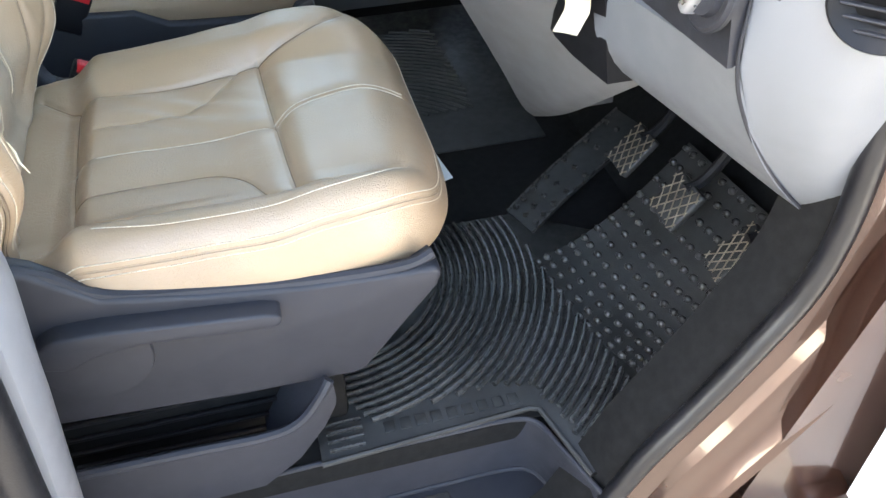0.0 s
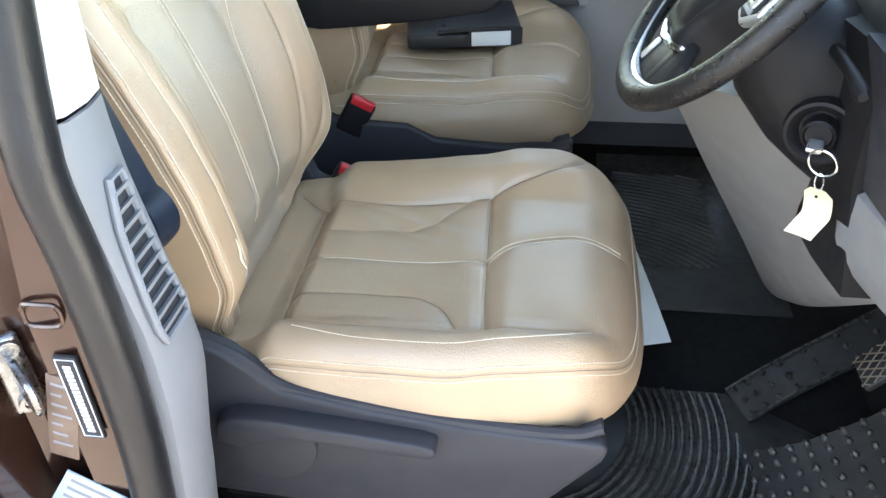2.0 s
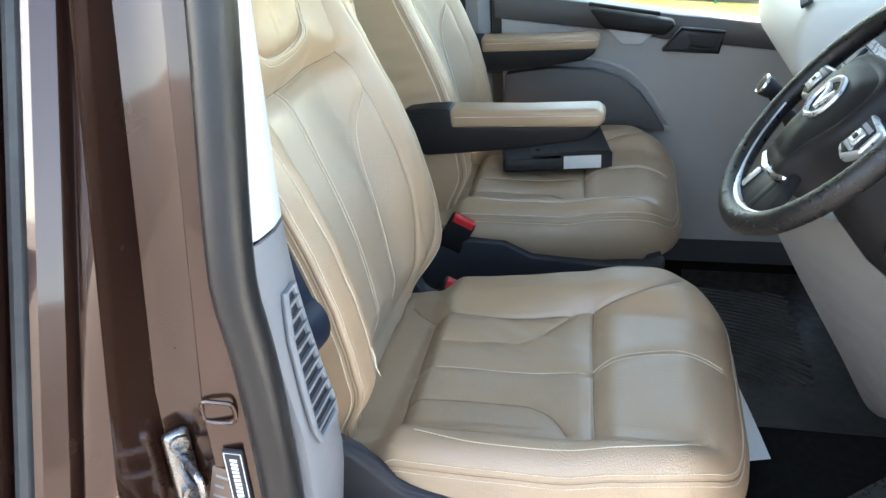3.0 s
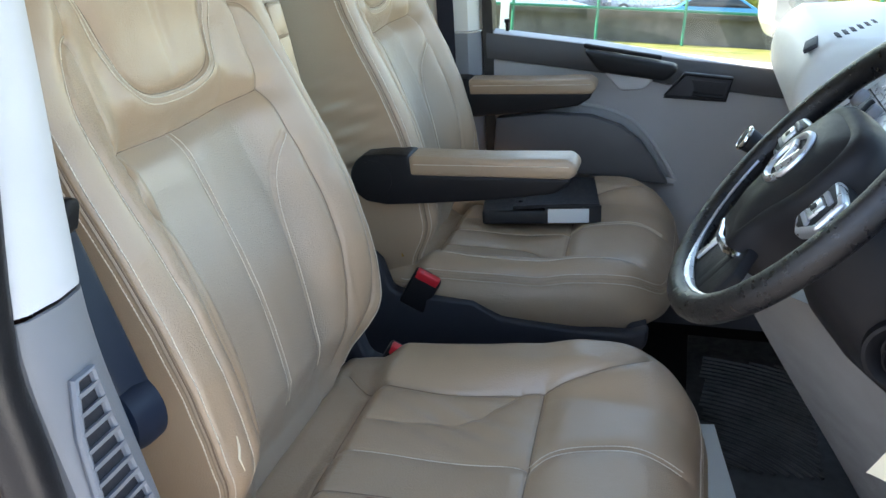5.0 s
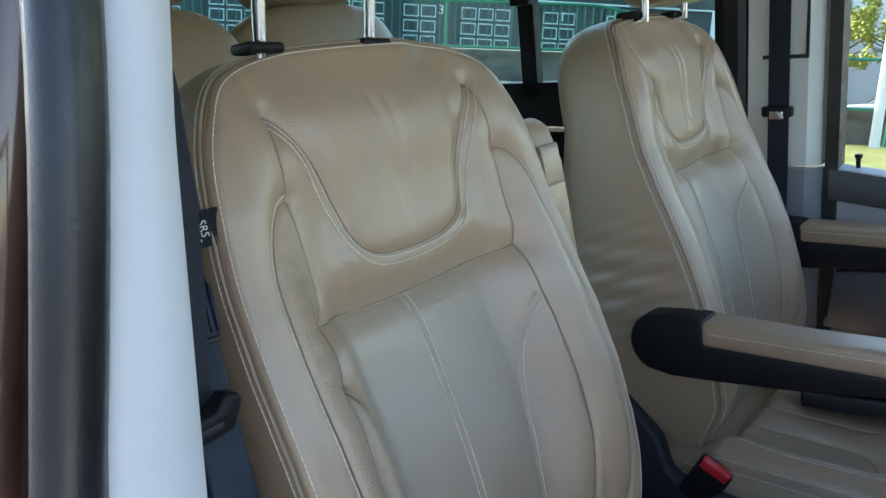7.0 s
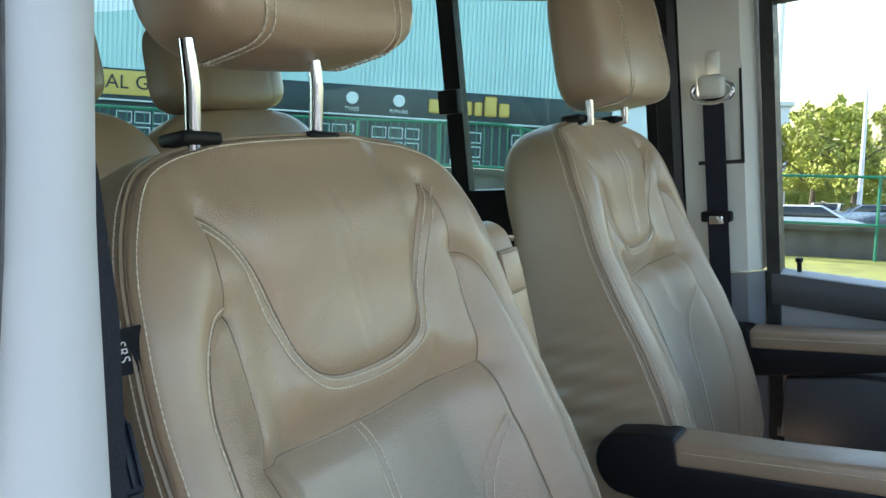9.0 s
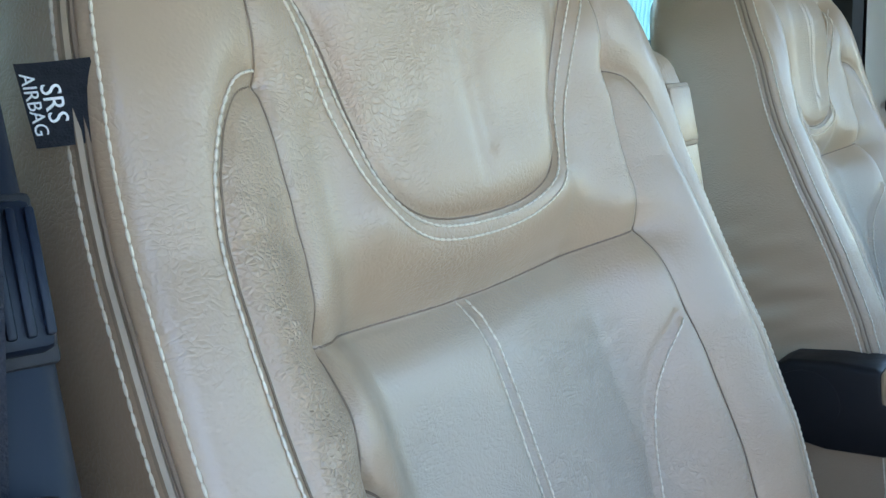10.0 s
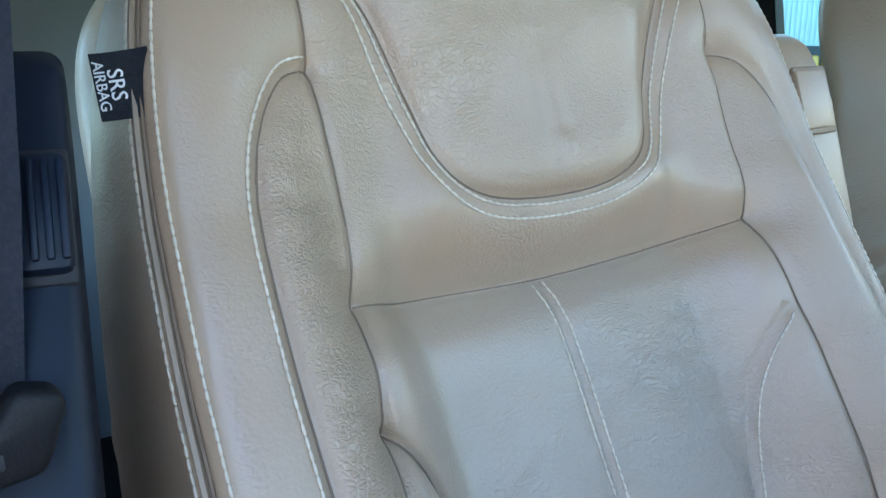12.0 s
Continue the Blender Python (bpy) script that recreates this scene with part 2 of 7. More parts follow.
STEEL = material("worn_pedal_wire", (0.34, 0.28, 0.21), 0.45, metal=0.7, vary=0.25, scale=40)
RED = material("red_button", (0.62, 0.02, 0.03), 0.4, vary=0.05, scale=30)
PAPER = material("white_paper", (0.74, 0.76, 0.76), 0.8, vary=0.04, scale=6)
PALEBLUE = material("pale_blue_sticker", (0.40, 0.50, 0.62), 0.6, vary=0.04, scale=8)
CARD = material("cream_card", (0.72, 0.62, 0.44), 0.75, vary=0.08, scale=12, grain=0.2, grain_scale=300)
# black for print, and for shade painted into vents, slots and gaps
INK_SHADE = material("black_ink_and_shade", (0.02, 0.02, 0.025), 0.7, vary=0.1, scale=30)
WHITEINK = material("white_ink", (0.80, 0.80, 0.80), 0.7, vary=0.05, scale=30)
WEB = material("belt_webbing", (0.011, 0.013, 0.024), 0.75, vary=0.15, scale=60, grain=0.8, grain_scale=700)
FABRIC = material("black_label_fabric", (0.008, 0.009, 0.014), 0.85, vary=0.2, scale=60, grain=0.7, grain_scale=1200)
HEADLINER = material("grey_headliner", (0.60, 0.60, 0.57), 0.9, vary=0.05, scale=6, grain=0.6, grain_scale=500)
WALLET = material("black_wallet_leather", (0.012, 0.013, 0.017), 0.38, vary=0.15, scale=20, grain=0.5, grain_scale=500, kind="cells")
GLASS = pane_material("clear_glass", (0.94, 0.97, 0.95))
SCREEN = pane_material("windscreen_glass", (0.91, 0.94, 0.92))
TINT = pane_material("green_tinted_glass", (0.80, 0.93, 0.90))
GRASS = material("grass", (0.16, 0.17, 0.035), 0.9, vary=0.35, scale=1.5)
ASPHALT = material("asphalt", (0.17, 0.165, 0.16), 0.9, vary=0.15, scale=0.8, grain=0.6, grain_scale=80)
STONE = material("dark_stone", (0.11, 0.10, 0.085), 0.9, vary=0.35, scale=2.0, grain=0.8, grain_scale=20)
GREENRAIL = material("green_rail_paint", (0.004, 0.15, 0.085), 0.45, vary=0.08, scale=4)
CLAD = material("teal_cladding", (0.50, 0.70, 0.68), 0.5, vary=0.05, scale=0.6)
FASCIA = material("dark_teal_fascia", (0.012, 0.030, 0.034), 0.5, vary=0.1, scale=1)
YELLOW = material("yellow_sign", (0.62, 0.42, 0.10), 0.6, vary=0.05, scale=2)
SHUTTER = material("dark_shutter", (0.014, 0.032, 0.036), 0.6, vary=0.15, scale=1.5)
FRAMEW = material("white_window_frame", (0.62, 0.68, 0.67), 0.5, vary=0.05, scale=3)
LEAF = material("leaf", (0.28, 0.31, 0.045), 0.7, vary=0.4, scale=3)
BARK = material("bark", (0.09, 0.07, 0.05), 0.9, vary=0.3, scale=10)
POLEW = material("white_pole", (0.72, 0.72, 0.70), 0.5, vary=0.05, scale=3)
WHITEWALL = material("white_shed_wall", (0.70, 0.73, 0.75), 0.6, vary=0.05, scale=0.5)
RENDER = material("grey_rendered_wall", (0.26, 0.25, 0.24), 0.9, vary=0.15, scale=0.8, grain=0.5, grain_scale=60)
CARS = material("silver_car_paint", (0.32, 0.34, 0.38), 0.3, metal=0.5, vary=0.04, scale=2, coat=1.0)
CARW = material("white_car_paint", (0.72, 0.72, 0.70), 0.3, vary=0.04, scale=2, coat=1.0)
CARB = material("blue_car_paint", (0.03, 0.25, 0.45), 0.3, vary=0.04, scale=2, coat=1.0)
CARG = material("dark_car_glass", (0.02, 0.025, 0.03), 0.08, vary=0.02, scale=2)


# ---- mesh helpers ----
def mesh_from(name, verts, faces, smooth=True):
    me = bpy.data.meshes.new(name)
    me.from_pydata([tuple(map(float, v)) for v in verts], [], faces)
    me.update()
    if smooth:
        me.shade_smooth()
    return me


def bake(bm, name, smooth=True, angle=35):
    bmesh.ops.recalc_face_normals(bm, faces=bm.faces)
    me = bpy.data.meshes.new(name)
    bm.to_mesh(me)
    bm.free()
    if smooth:
        me.shade_smooth()
        me.set_sharp_from_angle(angle=radians(angle))
    return me


def part(name, data, mat, parent=None, label="", loc=None):
    """Links a bmesh or a mesh as one object, under its thing or part where that is given."""
    me = bake(data, name) if isinstance(data, bmesh.types.BMesh) else data
    if mat and not me.materials:
        me.materials.append(mat)
    ob = new(name, me)
    if parent:
        ob.parent = parent
    if loc:
        ob.location = loc
    if label:
        ob["label"] = label
    return ob


def thing(name, label, category, loc=(0, 0, 0), group="", kind=""):
    ob = new(name)
    ob.empty_display_size = 0.05
    ob.location = loc
    return tagged(ob, label, category, group, kind)


def solid(name, data, mat, label, category, group="", kind="", loc=None):
    return tagged(part(name, data, mat, None, "", loc), label, category, group, kind)


def boxm(a, b, r=0.0, seg=2, m=None):
    """A box between two corners with rounded edges."""
    bm = bmesh.new()
    bmesh.ops.create_cube(bm, size=1)
    a, b = Vector(a), Vector(b)
    for v in bm.verts:
        v.co = Vector([(a[i] + b[i]) / 2 + v.co[i] * (b[i] - a[i]) for i in range(3)])
    if r:
        bmesh.ops.bevel(bm, geom=bm.edges[:], offset=r, segments=seg, affect="EDGES", profile=0.5)
    if m:
        bm.transform(m)
    return bm


def prism(poly, axis, a, b, r=0.0, seg=2):
    """A polygon in the plane across an axis, drawn out from a to b along it. Polygons: x -> (y, z), y -> (x, z), z -> (x, y)."""
    bm = bmesh.new()
    def put(p, k):
        return {"x": (k, p[0], p[1]), "y": (p[0], k, p[1]), "z": (p[0], p[1], k)}[axis]
    va = [bm.verts.new(put(p, a)) for p in poly]
    vb = [bm.verts.new(put(p, b)) for p in poly]
    bm.faces.new(va)
    bm.faces.new(list(reversed(vb)))
    n = len(poly)
    for i in range(n):
        bm.faces.new((va[i], vb[i], vb[(i + 1) % n], va[(i + 1) % n]))
    bmesh.ops.recalc_face_normals(bm, faces=bm.faces)
    if r:
        edges = [e for e in bm.edges if e.calc_face_angle(0) > 0.5]
        bmesh.ops.bevel(bm, geom=edges, offset=r, segments=seg, affect="EDGES", profile=0.5, clamp_overlap=True)
    return bm


def curve_pts(ctrl, n=8, closed=False):
    """A smooth line through the control points."""
    c = [Vector(p) for p in ctrl]
    out = []
    m = len(c)
    for i in range(m if closed else m - 1):
        p0 = c[(i - 1) % m] if closed or i else c[0]
        p1, p2 = c[i], c[(i + 1) % m]
        p3 = c[(i + 2) % m] if closed or i + 2 < m else c[-1]
        for k in range(n):
            t = k / n
            out.append(0.5 * ((2 * p1) + (p2 - p0) * t + (2 * p0 - 5 * p1 + 4 * p2 - p3) * t * t + (3 * p1 - p0 - 3 * p2 + p3) * t ** 3))
    if not closed:
        out.append(c[-1])
    return out


def tube(pts, r, n=10, closed=False, flat=1.0, up=(0, 0, 1)):
    """A round bar along a line; r may be a number or one per point; flat squeezes it across."""
    bm = bmesh.new()
    add_tube(bm, pts, r, n, closed, flat, up)
    return bm


def add_tube(bm, pts, r, n=10, closed=False, flat=1.0, up=(0, 0, 1)):
    pts = [Vector(p) for p in pts]
    m = len(pts)
    rings = []
    side = None
    for i, p in enumerate(pts):
        a = pts[(i - 1) % m] if closed or i else p
        b = pts[(i + 1) % m] if closed or i < m - 1 else p
        t = (b - a).normalized()
        if side is None:
            u = Vector(up)
            if abs(u.dot(t)) > 0.95:
                u = Vector((1, 0, 0))
            side = u.cross(t).normalized()
        side = (side - t * side.dot(t)).normalized()
        nrm = t.cross(side)
        rr = r[i] if isinstance(r, (list, tuple)) else r
        rings.append([bm.verts.new(p + side * (math.cos(2 * math.pi * k / n) * rr * flat) + nrm * (math.sin(2 * math.pi * k / n) * rr)) for k in range(n)])
    for i in range(m if closed else m - 1):
        A, B = rings[i], rings[(i + 1) % m]
        for k in range(n):
            bm.faces.new((A[k], A[(k + 1) % n], B[(k + 1) % n], B[k]))
    if not closed:
        bm.faces.new(list(reversed(rings[0])))
        bm.faces.new(rings[-1])


def loft(rings, caps=True, closed=True):
    """A skin over rings of equally many points."""
    bm = bmesh.new()
    R = [[bm.verts.new(p) for p in ring] for ring in rings]
    n = len(R[0])
    for A, B in zip(R, R[1:]):
        for k in range(n if closed else n - 1):
            bm.faces.new((A[k], A[(k + 1) % n], B[(k + 1) % n], B[k]))
    if caps and closed:
        bm.faces.new(list(reversed(R[0])))
        bm.faces.new(R[-1])
    return bm


def lathe(profile, n=32, m=None):
    """A turned body about z from (radius, height) pairs."""
    bm = bmesh.new()
    rings = []
    for r, z in profile:
        rings.append([bm.verts.new((r * math.cos(2 * math.pi * k / n), r * math.sin(2 * math.pi * k / n), z)) for k in range(n)])
    for A, B in zip(rings, rings[1:]):
        for k in range(n):
            bm.faces.new((A[k], A[(k + 1) % n], B[(k + 1) % n], B[k]))
    bm.faces.new(list(reversed(rings[0])))
    bm.faces.new(rings[-1])
    bmesh.ops.remove_doubles(bm, verts=bm.verts, dist=1e-5)
    if m:
        bm.transform(m)
    return bm


def slab(front, back_offset):
    """A sheet of points (rows of points) with thickness along a vector."""
    off = Vector(back_offset)
    bm = bmesh.new()
    F = [[bm.verts.new(p) for p in row] for row in front]
    B = [[bm.verts.new(Vector(p) + off) for p in row] for row in front]
    h, w = len(F), len(F[0])
    for i in range(h - 1):
        for j in range(w - 1):
            bm.faces.new((F[i][j], F[i][j + 1], F[i + 1][j + 1], F[i + 1][j]))
            bm.faces.new((B[i][j], B[i + 1][j], B[i + 1][j + 1], B[i][j + 1]))
    for i in range(h - 1):
        bm.faces.new((F[i][0], F[i + 1][0], B[i + 1][0], B[i][0]))
        bm.faces.new((F[i][-1], B[i][-1], B[i + 1][-1], F[i + 1][-1]))
    for j in range(w - 1):
        bm.faces.new((F[0][j], B[0][j], B[0][j + 1], F[0][j + 1]))
        bm.faces.new((F[-1][j], F[-1][j + 1], B[-1][j + 1], B[-1][j]))
    return bm


def axes(o, x, y, z):
    """The pose with the given origin and axes."""
    m = Matrix.Identity(4)
    for i in range(3):
        m[i][0], m[i][1], m[i][2], m[i][3] = x[i], y[i], z[i], o[i]
    return m


def words(text, size, m, mat, parent, name="lettering", depth=0.0005, bold=0.0):
    """Letters of Blender's own font as a mesh, in the plane of m."""
    c = bpy.data.curves.new(name, "FONT")
    c.body, c.size, c.extrude, c.offset = text, size, depth, bold
    c.align_x, c.align_y = "CENTER", "CENTER"
    c.resolution_u = 3
    tmp = bpy.data.objects.new("tmp", c)
    me = bpy.data.meshes.new_from_object(tmp)
    bpy.data.objects.remove(tmp)
    bpy.data.curves.remove(c)
    me.transform(m)
    me.materials.clear()
    return part(name, me, mat, parent)


# ---- padded leather ----
def sm(a, b, x):
    t = np.clip((x - a) / (b - a), 0, 1)
    return t * t * (3 - 2 * t)


def resample(poly, n, closed=True):
    p = np.array([tuple(q)[:2] for q in poly], float)
    if closed:
        p = np.vstack([p, p[:1]])
    s = np.concatenate([[0], np.cumsum(np.hypot(*np.diff(p, axis=0).T))])
    t = np.linspace(0, s[-1], n, endpoint=not closed)
    return np.stack([np.interp(t, s, p[:, 0]), np.interp(t, s, p[:, 1])], 1)


def seam_line(ctrl, n=6):
    return np.array([(p.x, p.y) for p in curve_pts([(a, b, 0) for a, b in ctrl], n)])


def seam_dist(u, v, poly):
    best = np.full(np.shape(u), 9.0)
    for a, b in zip(poly, poly[1:]):
        d = b - a
        t = np.clip(((u - a[0]) * d[0] + (v - a[1]) * d[1]) / (d @ d + 1e-12), 0, 1)
        best = np.minimum(best, np.hypot(u - a[0] - t * d[0], v - a[1] - t * d[1]))
    return best


def ripple(u, v, k=0):
    """Slow unevenness of a worn cover."""
    return (np.sin(23 * u + 1.3 + k) * np.sin(17 * v + 0.7) + 0.6 * np.sin(41 * u - 29 * v + k) + 0.4 * np.sin(67 * v + 31 * u + 2 * k)) / 2.0


def pad_mesh(name, outline, centre, top, edge, depth, place, rings=150, around=640, bulge=0.006, drop=None, seam=0.95, slack=0.0, groove=1.0):
    """A sewn pad: its face over the outline, a rounded edge, side walls and a flat underside. drop(u, v): how deep the wall reaches there; seam: where on the rounded edge it is sewn."""
    P = resample(outline, around)
    C = np.array(centre)
    D = P - C
    L = np.hypot(D[:, 0], D[:, 1])
    rows = []
    kmax = 1 - edge / L
    for i in range(rings):
        q = C + D * (kmax * ((i + 0.3) / (rings - 0.7)))[:, None]
        rows.append((q[:, 0], q[:, 1], top(q[:, 0], q[:, 1])))
    for i in range(1, 31):
        f = math.pi / 2 * i / 30
        w = groove * (0.0017 / edge * math.exp(-((f - seam) * edge / 0.0020) ** 2) + 0.0008 / edge * math.exp(-((f - seam) * edge / 0.007) ** 2))
        k = 1 - edge / L * (1 - (1 - w) * math.sin(f))
        q = C + D * k[:, None]
        rows.append((q[:, 0], q[:, 1], top(q[:, 0], q[:, 1]) - edge * (1 - (1 - w) * math.cos(f))))
    e0 = rows[-1][2]
    low = -depth if drop is None else -drop(P[:, 0], P[:, 1])
    for i in range(1, 13):
        t = i / 12
        out = 1 + bulge * math.sin(math.pi * t) / L - 0.010 * sm(0.85, 1, t) / L
        # slack folds in the side cover
        out = out + slack * sm(0.0, 0.15, t) * np.exp(-((P[:, 1] - 0.30) / 0.12) ** 2) * (np.sin(2 * math.pi * (P[:, 1] * 21 - 1.3 * t)) + 0.5 * np.sin(2 * math.pi * (P[:, 1] * 37 + 0.9 * t))) / L
        q = C + D * out[:, None]
        rows.append((q[:, 0], q[:, 1], e0 + (low - e0) * t))
    for k in (0.9, 0.5):
        q = C + D * k
        rows.append((q[:, 0], q[:, 1], np.broadcast_to(low, L.shape)))
    V = []
    for u, v, d in rows:
        V.append(np.stack([u, v, d], 1))
    V = np.vstack(V)
    W = place(V)
    n, m = around, len(rows)
    W = np.vstack([W, place(np.array([[C[0], C[1], float(top(np.array([C[0]]), np.array([C[1]]))[0])], [C[0], C[1], float(np.min(low))]]))])
    idx = np.arange(n)
    nx = (idx + 1) % n
    F = []
    for i in range(m - 1):
        F.append(np.stack([i * n + idx, i * n + nx, (i + 1) * n + nx, (i + 1) * n + idx], 1))
    faces = np.vstack(F).tolist()
    faces += np.stack([np.full(n, m * n), nx, idx], 1).tolist()
    faces += np.stack([np.full(n, m * n + 1), (m - 1) * n + idx, (m - 1) * n + nx], 1).tolist()
    me = bpy.data.meshes.new(name)
    me.from_pydata(W.tolist(), [], faces)
    bm = bmesh.new()
    bm.from_mesh(me)
    bmesh.ops.recalc_face_normals(bm, faces=bm.faces)
    bm.to_mesh(me)
    bm.free()
    me.shade_smooth()
    return me


def stitch_mesh(name, lines, place, pitch=0.0060, length=0.0045, r=0.00100):
    """Short threads along lines of (u, v, d) points."""
    verts, faces = [], []
    for L in lines:
        p = place(np.asarray(L, float))
        s = np.concatenate([[0], np.cumsum(np.linalg.norm(np.diff(p, axis=0), axis=1))])
        for a in np.arange(0.002, s[-1] - length, pitch):
            e = [np.array([np.interp(x, s, p[:, i]) for i in range(3)]) for x in (a, a + length)]
            t = e[1] - e[0]
            t = t / (np.linalg.norm(t) + 1e-9)
            h = np.cross(t, (0.3, 0.2, 0.93))
            h = h / (np.linalg.norm(h) + 1e-9)
            g = np.cross(t, h)
            b = len(verts)
            for q, k in ((e[0] - t * r, 0.35), (e[0] + t * r, 1), (e[1] - t * r, 1), (e[1] + t * r, 0.35)):
                for c, d in ((1, 0), (0, 1), (-1, 0), (0, -1)):
                    verts.append(q + (h * c + g * d) * r * k)
            for i in range(3):
                for j in range(4):
                    faces.append((b + 4 * i + j, b + 4 * i + (j + 1) % 4, b + 4 * i + 4 + (j + 1) % 4, b + 4 * i + 4 + j))
            faces.append((b + 3, b + 2, b + 1, b))
            faces.append((b + 12, b + 13, b + 14, b + 15))
    return mesh_from(name, verts, faces)


def offset_line(poly, e):
    d = np.gradient(poly, axis=0)
    n = np.stack([-d[:, 1], d[:, 0]], 1) / (np.hypot(d[:, 0], d[:, 1])[:, None] + 1e-9)
    return poly + n * e


def mirrored(ctrl):
    return [ctrl, [(-a, b) for a, b in ctrl]]


RECLINE = radians(16.0)
BV = np.array([-math.sin(RECLINE), 0, math.cos(RECLINE)])
BN = np.array([math.cos(RECLINE), 0, math.sin(RECLINE)])
BO = np.array([-0.285, 0.0, 0.90])


def back_place(q):
    return BO + np.outer(q[:, 0], (0, 1, 0)) + np.outer(q[:, 1], BV) + np.outer(q[:, 2], BN)


BACK_SEAMS = [seam_line(c) for c in (
    [(-0.160, 0.485), (-0.10, 0.483), (0.0, 0.479), (0.10, 0.482), (0.176, 0.487)],
    [(0.172, 0.708), (0.177, 0.66), (0.179, 0.615), (0.1785, 0.55), (0.1785, 0.485), (0.180, 0.42), (0.183, 0.32), (0.181, 0.23), (0.165, 0.125), (0.150, 0.03)],
    [(-0.150, 0.708), (-0.158, 0.66), (-0.157, 0.615), (-0.156, 0.55), (-0.162, 0.485), (-0.168, 0.42), (-0.177, 0.32), (-0.177, 0.23), (-0.162, 0.125), (-0.148, 0.03)],
    [(-0.147, 0.706), (-0.114, 0.66), (-0.093, 0.60), (-0.080, 0.563), (-0.058, 0.540), (-0.020, 0.5310), (0.040, 0.5310), (0.080, 0.541), (0.105, 0.563), (0.119, 0.60), (0.141, 0.66), (0.171, 0.707)],
    [(0.180, 0.618), (0.200, 0.607), (0.217, 0.580), (0.229, 0.535), (0.238, 0.46), (0.242, 0.38), (0.242, 0.26), (0.226, 0.15), (0.180, 0.05)],
    [(-0.157, 0.618), (-0.177, 0.611), (-0.195, 0.588), (-0.206, 0.56), (-0.212, 0.52), (-0.214, 0.46), (-0.214, 0.38), (-0.211, 0.26), (-0.206, 0.15), (-0.200, 0.03)],
    [(-0.170, 0.419), (-0.156, 0.404), (-0.143, 0.382), (-0.133, 0.352)])]
BACK_SOFT = [seam_line(c) for c in (
    *mirrored([(0.167, 0.416), (0.148, 0.392), (0.130, 0.350), (0.117, 0.29), (0.110, 0.22), (0.104, 0.13), (0.10, 0.05)]),
    [(-0.003, 0.478), (-0.002, 0.33), (-0.002, 0.05)])]
BACK_CREASE = [seam_line(c) for c in ([(-0.012, 0.70), (0.004, 0.62), (0.010, 0.555)], [(0.012, 0.70), (0.018, 0.62), (0.022, 0.575)])]


def back_form(u, v):
    a = np.where(u > 0, u - 0.012 * sm(0.05, 0.15, u), -u)
    d = (0.040 * sm(0.105, 0.165, a) + 0.016 * sm(0.165, 0.210, a)) * (1 - 0.45 * sm(0.60, 0.76, v)) - 0.012 * sm(0.215, 0.275, a)
    # the side bolsters stand out most beside the loins and draw back towards the foot
    swell = np.interp(v, (-0.05, 0.0, 0.05, 0.10, 0.16, 0.22, 0.30, 0.38, 0.46, 0.54, 0.60), (-0.046, -0.026, -0.002, 0.018, 0.030, 0.036, 0.036, 0.028, 0.014, 0.003, 0.0))
    d = d + swell * (0.25 + 0.75 * sm(0.10, 0.19, a))
    d = d + 0.027 * sm(0.478, 0.545, v) * (1 - sm(0.085, 0.155, a))
    d = d + 0.012 * np.exp(-((v - 0.24) / 0.13) ** 2) * (1 - sm(0.12, 0.17, a)) - 0.014 * sm(0.69, 0.80, v) - 0.032 * sm(0.09, 0.005, v)
    d = d + 0.018 * np.exp(-((v - 0.675) / 0.06) ** 2) * (1 - sm(0.17, 0.23, a))
    return d + 0.0012 * ripple(u, v)


def back_top(u, v):
    d = back_form(u, v)
    for s in BACK_SEAMS:
        q = seam_dist(u, v, s)
        d = d - 0.0040 * np.exp(-(q / 0.0036) ** 2) - 0.0058 * np.exp(-(q / 0.015) ** 2)
    q = seam_dist(u, v, BACK_SEAMS[0])
    d = d - 0.0075 * np.exp(-(q / 0.022) ** 2)
    for s in BACK_SOFT:
        q = seam_dist(u, v, s)
        d = d - 0.0022 * np.exp(-(q / 0.0035) ** 2) - 0.0025 * np.exp(-(q / 0.014) ** 2)
    for s in BACK_CREASE:
        d = d - 0.0020 * np.exp(-(seam_dist(u, v, s) / 0.007) ** 2)
    # puckers where the bolster is pulled in beside the seam
    for side in (-1,):
        w = np.exp(-((u * side - 0.183) / 0.020) ** 2) * np.exp(-((v - 0.50) / 0.075) ** 2)
        d = d + 0.0016 * w * np.sin(2 * math.pi * (v * 38 + 0.25 * np.sin(60 * u)))
    return d


BACK_OUTLINE = [(-0.205, -0.03), (-0.242, 0.03), (-0.260, 0.11), (-0.266, 0.24), (-0.267, 0.40), (-0.262, 0.52), (-0.252, 0.62), (-0.233, 0.69), (-0.200, 0.742), (-0.155, 0.768), (-0.10, 0.779), (0.0, 0.781),
                (0.11, 0.778), (0.168, 0.768), (0.214, 0.742), (0.244, 0.69), (0.257, 0.62), (0.263, 0.52), (0.267, 0.40), (0.265, 0.24), (0.252, 0.13), (0.214, 0.05), (0.165, -0.005), (0.11, -0.035), (-0.15, -0.04)]
back_outline = seam_line(BACK_OUTLINE + BACK_OUTLINE[:1], 8)[:-1]
EDGE = 0.020


def with_d(line, f, lift=0.0006):
    return np.stack([line[:, 0], line[:, 1], f(line[:, 0], line[:, 1]) + lift], 1)


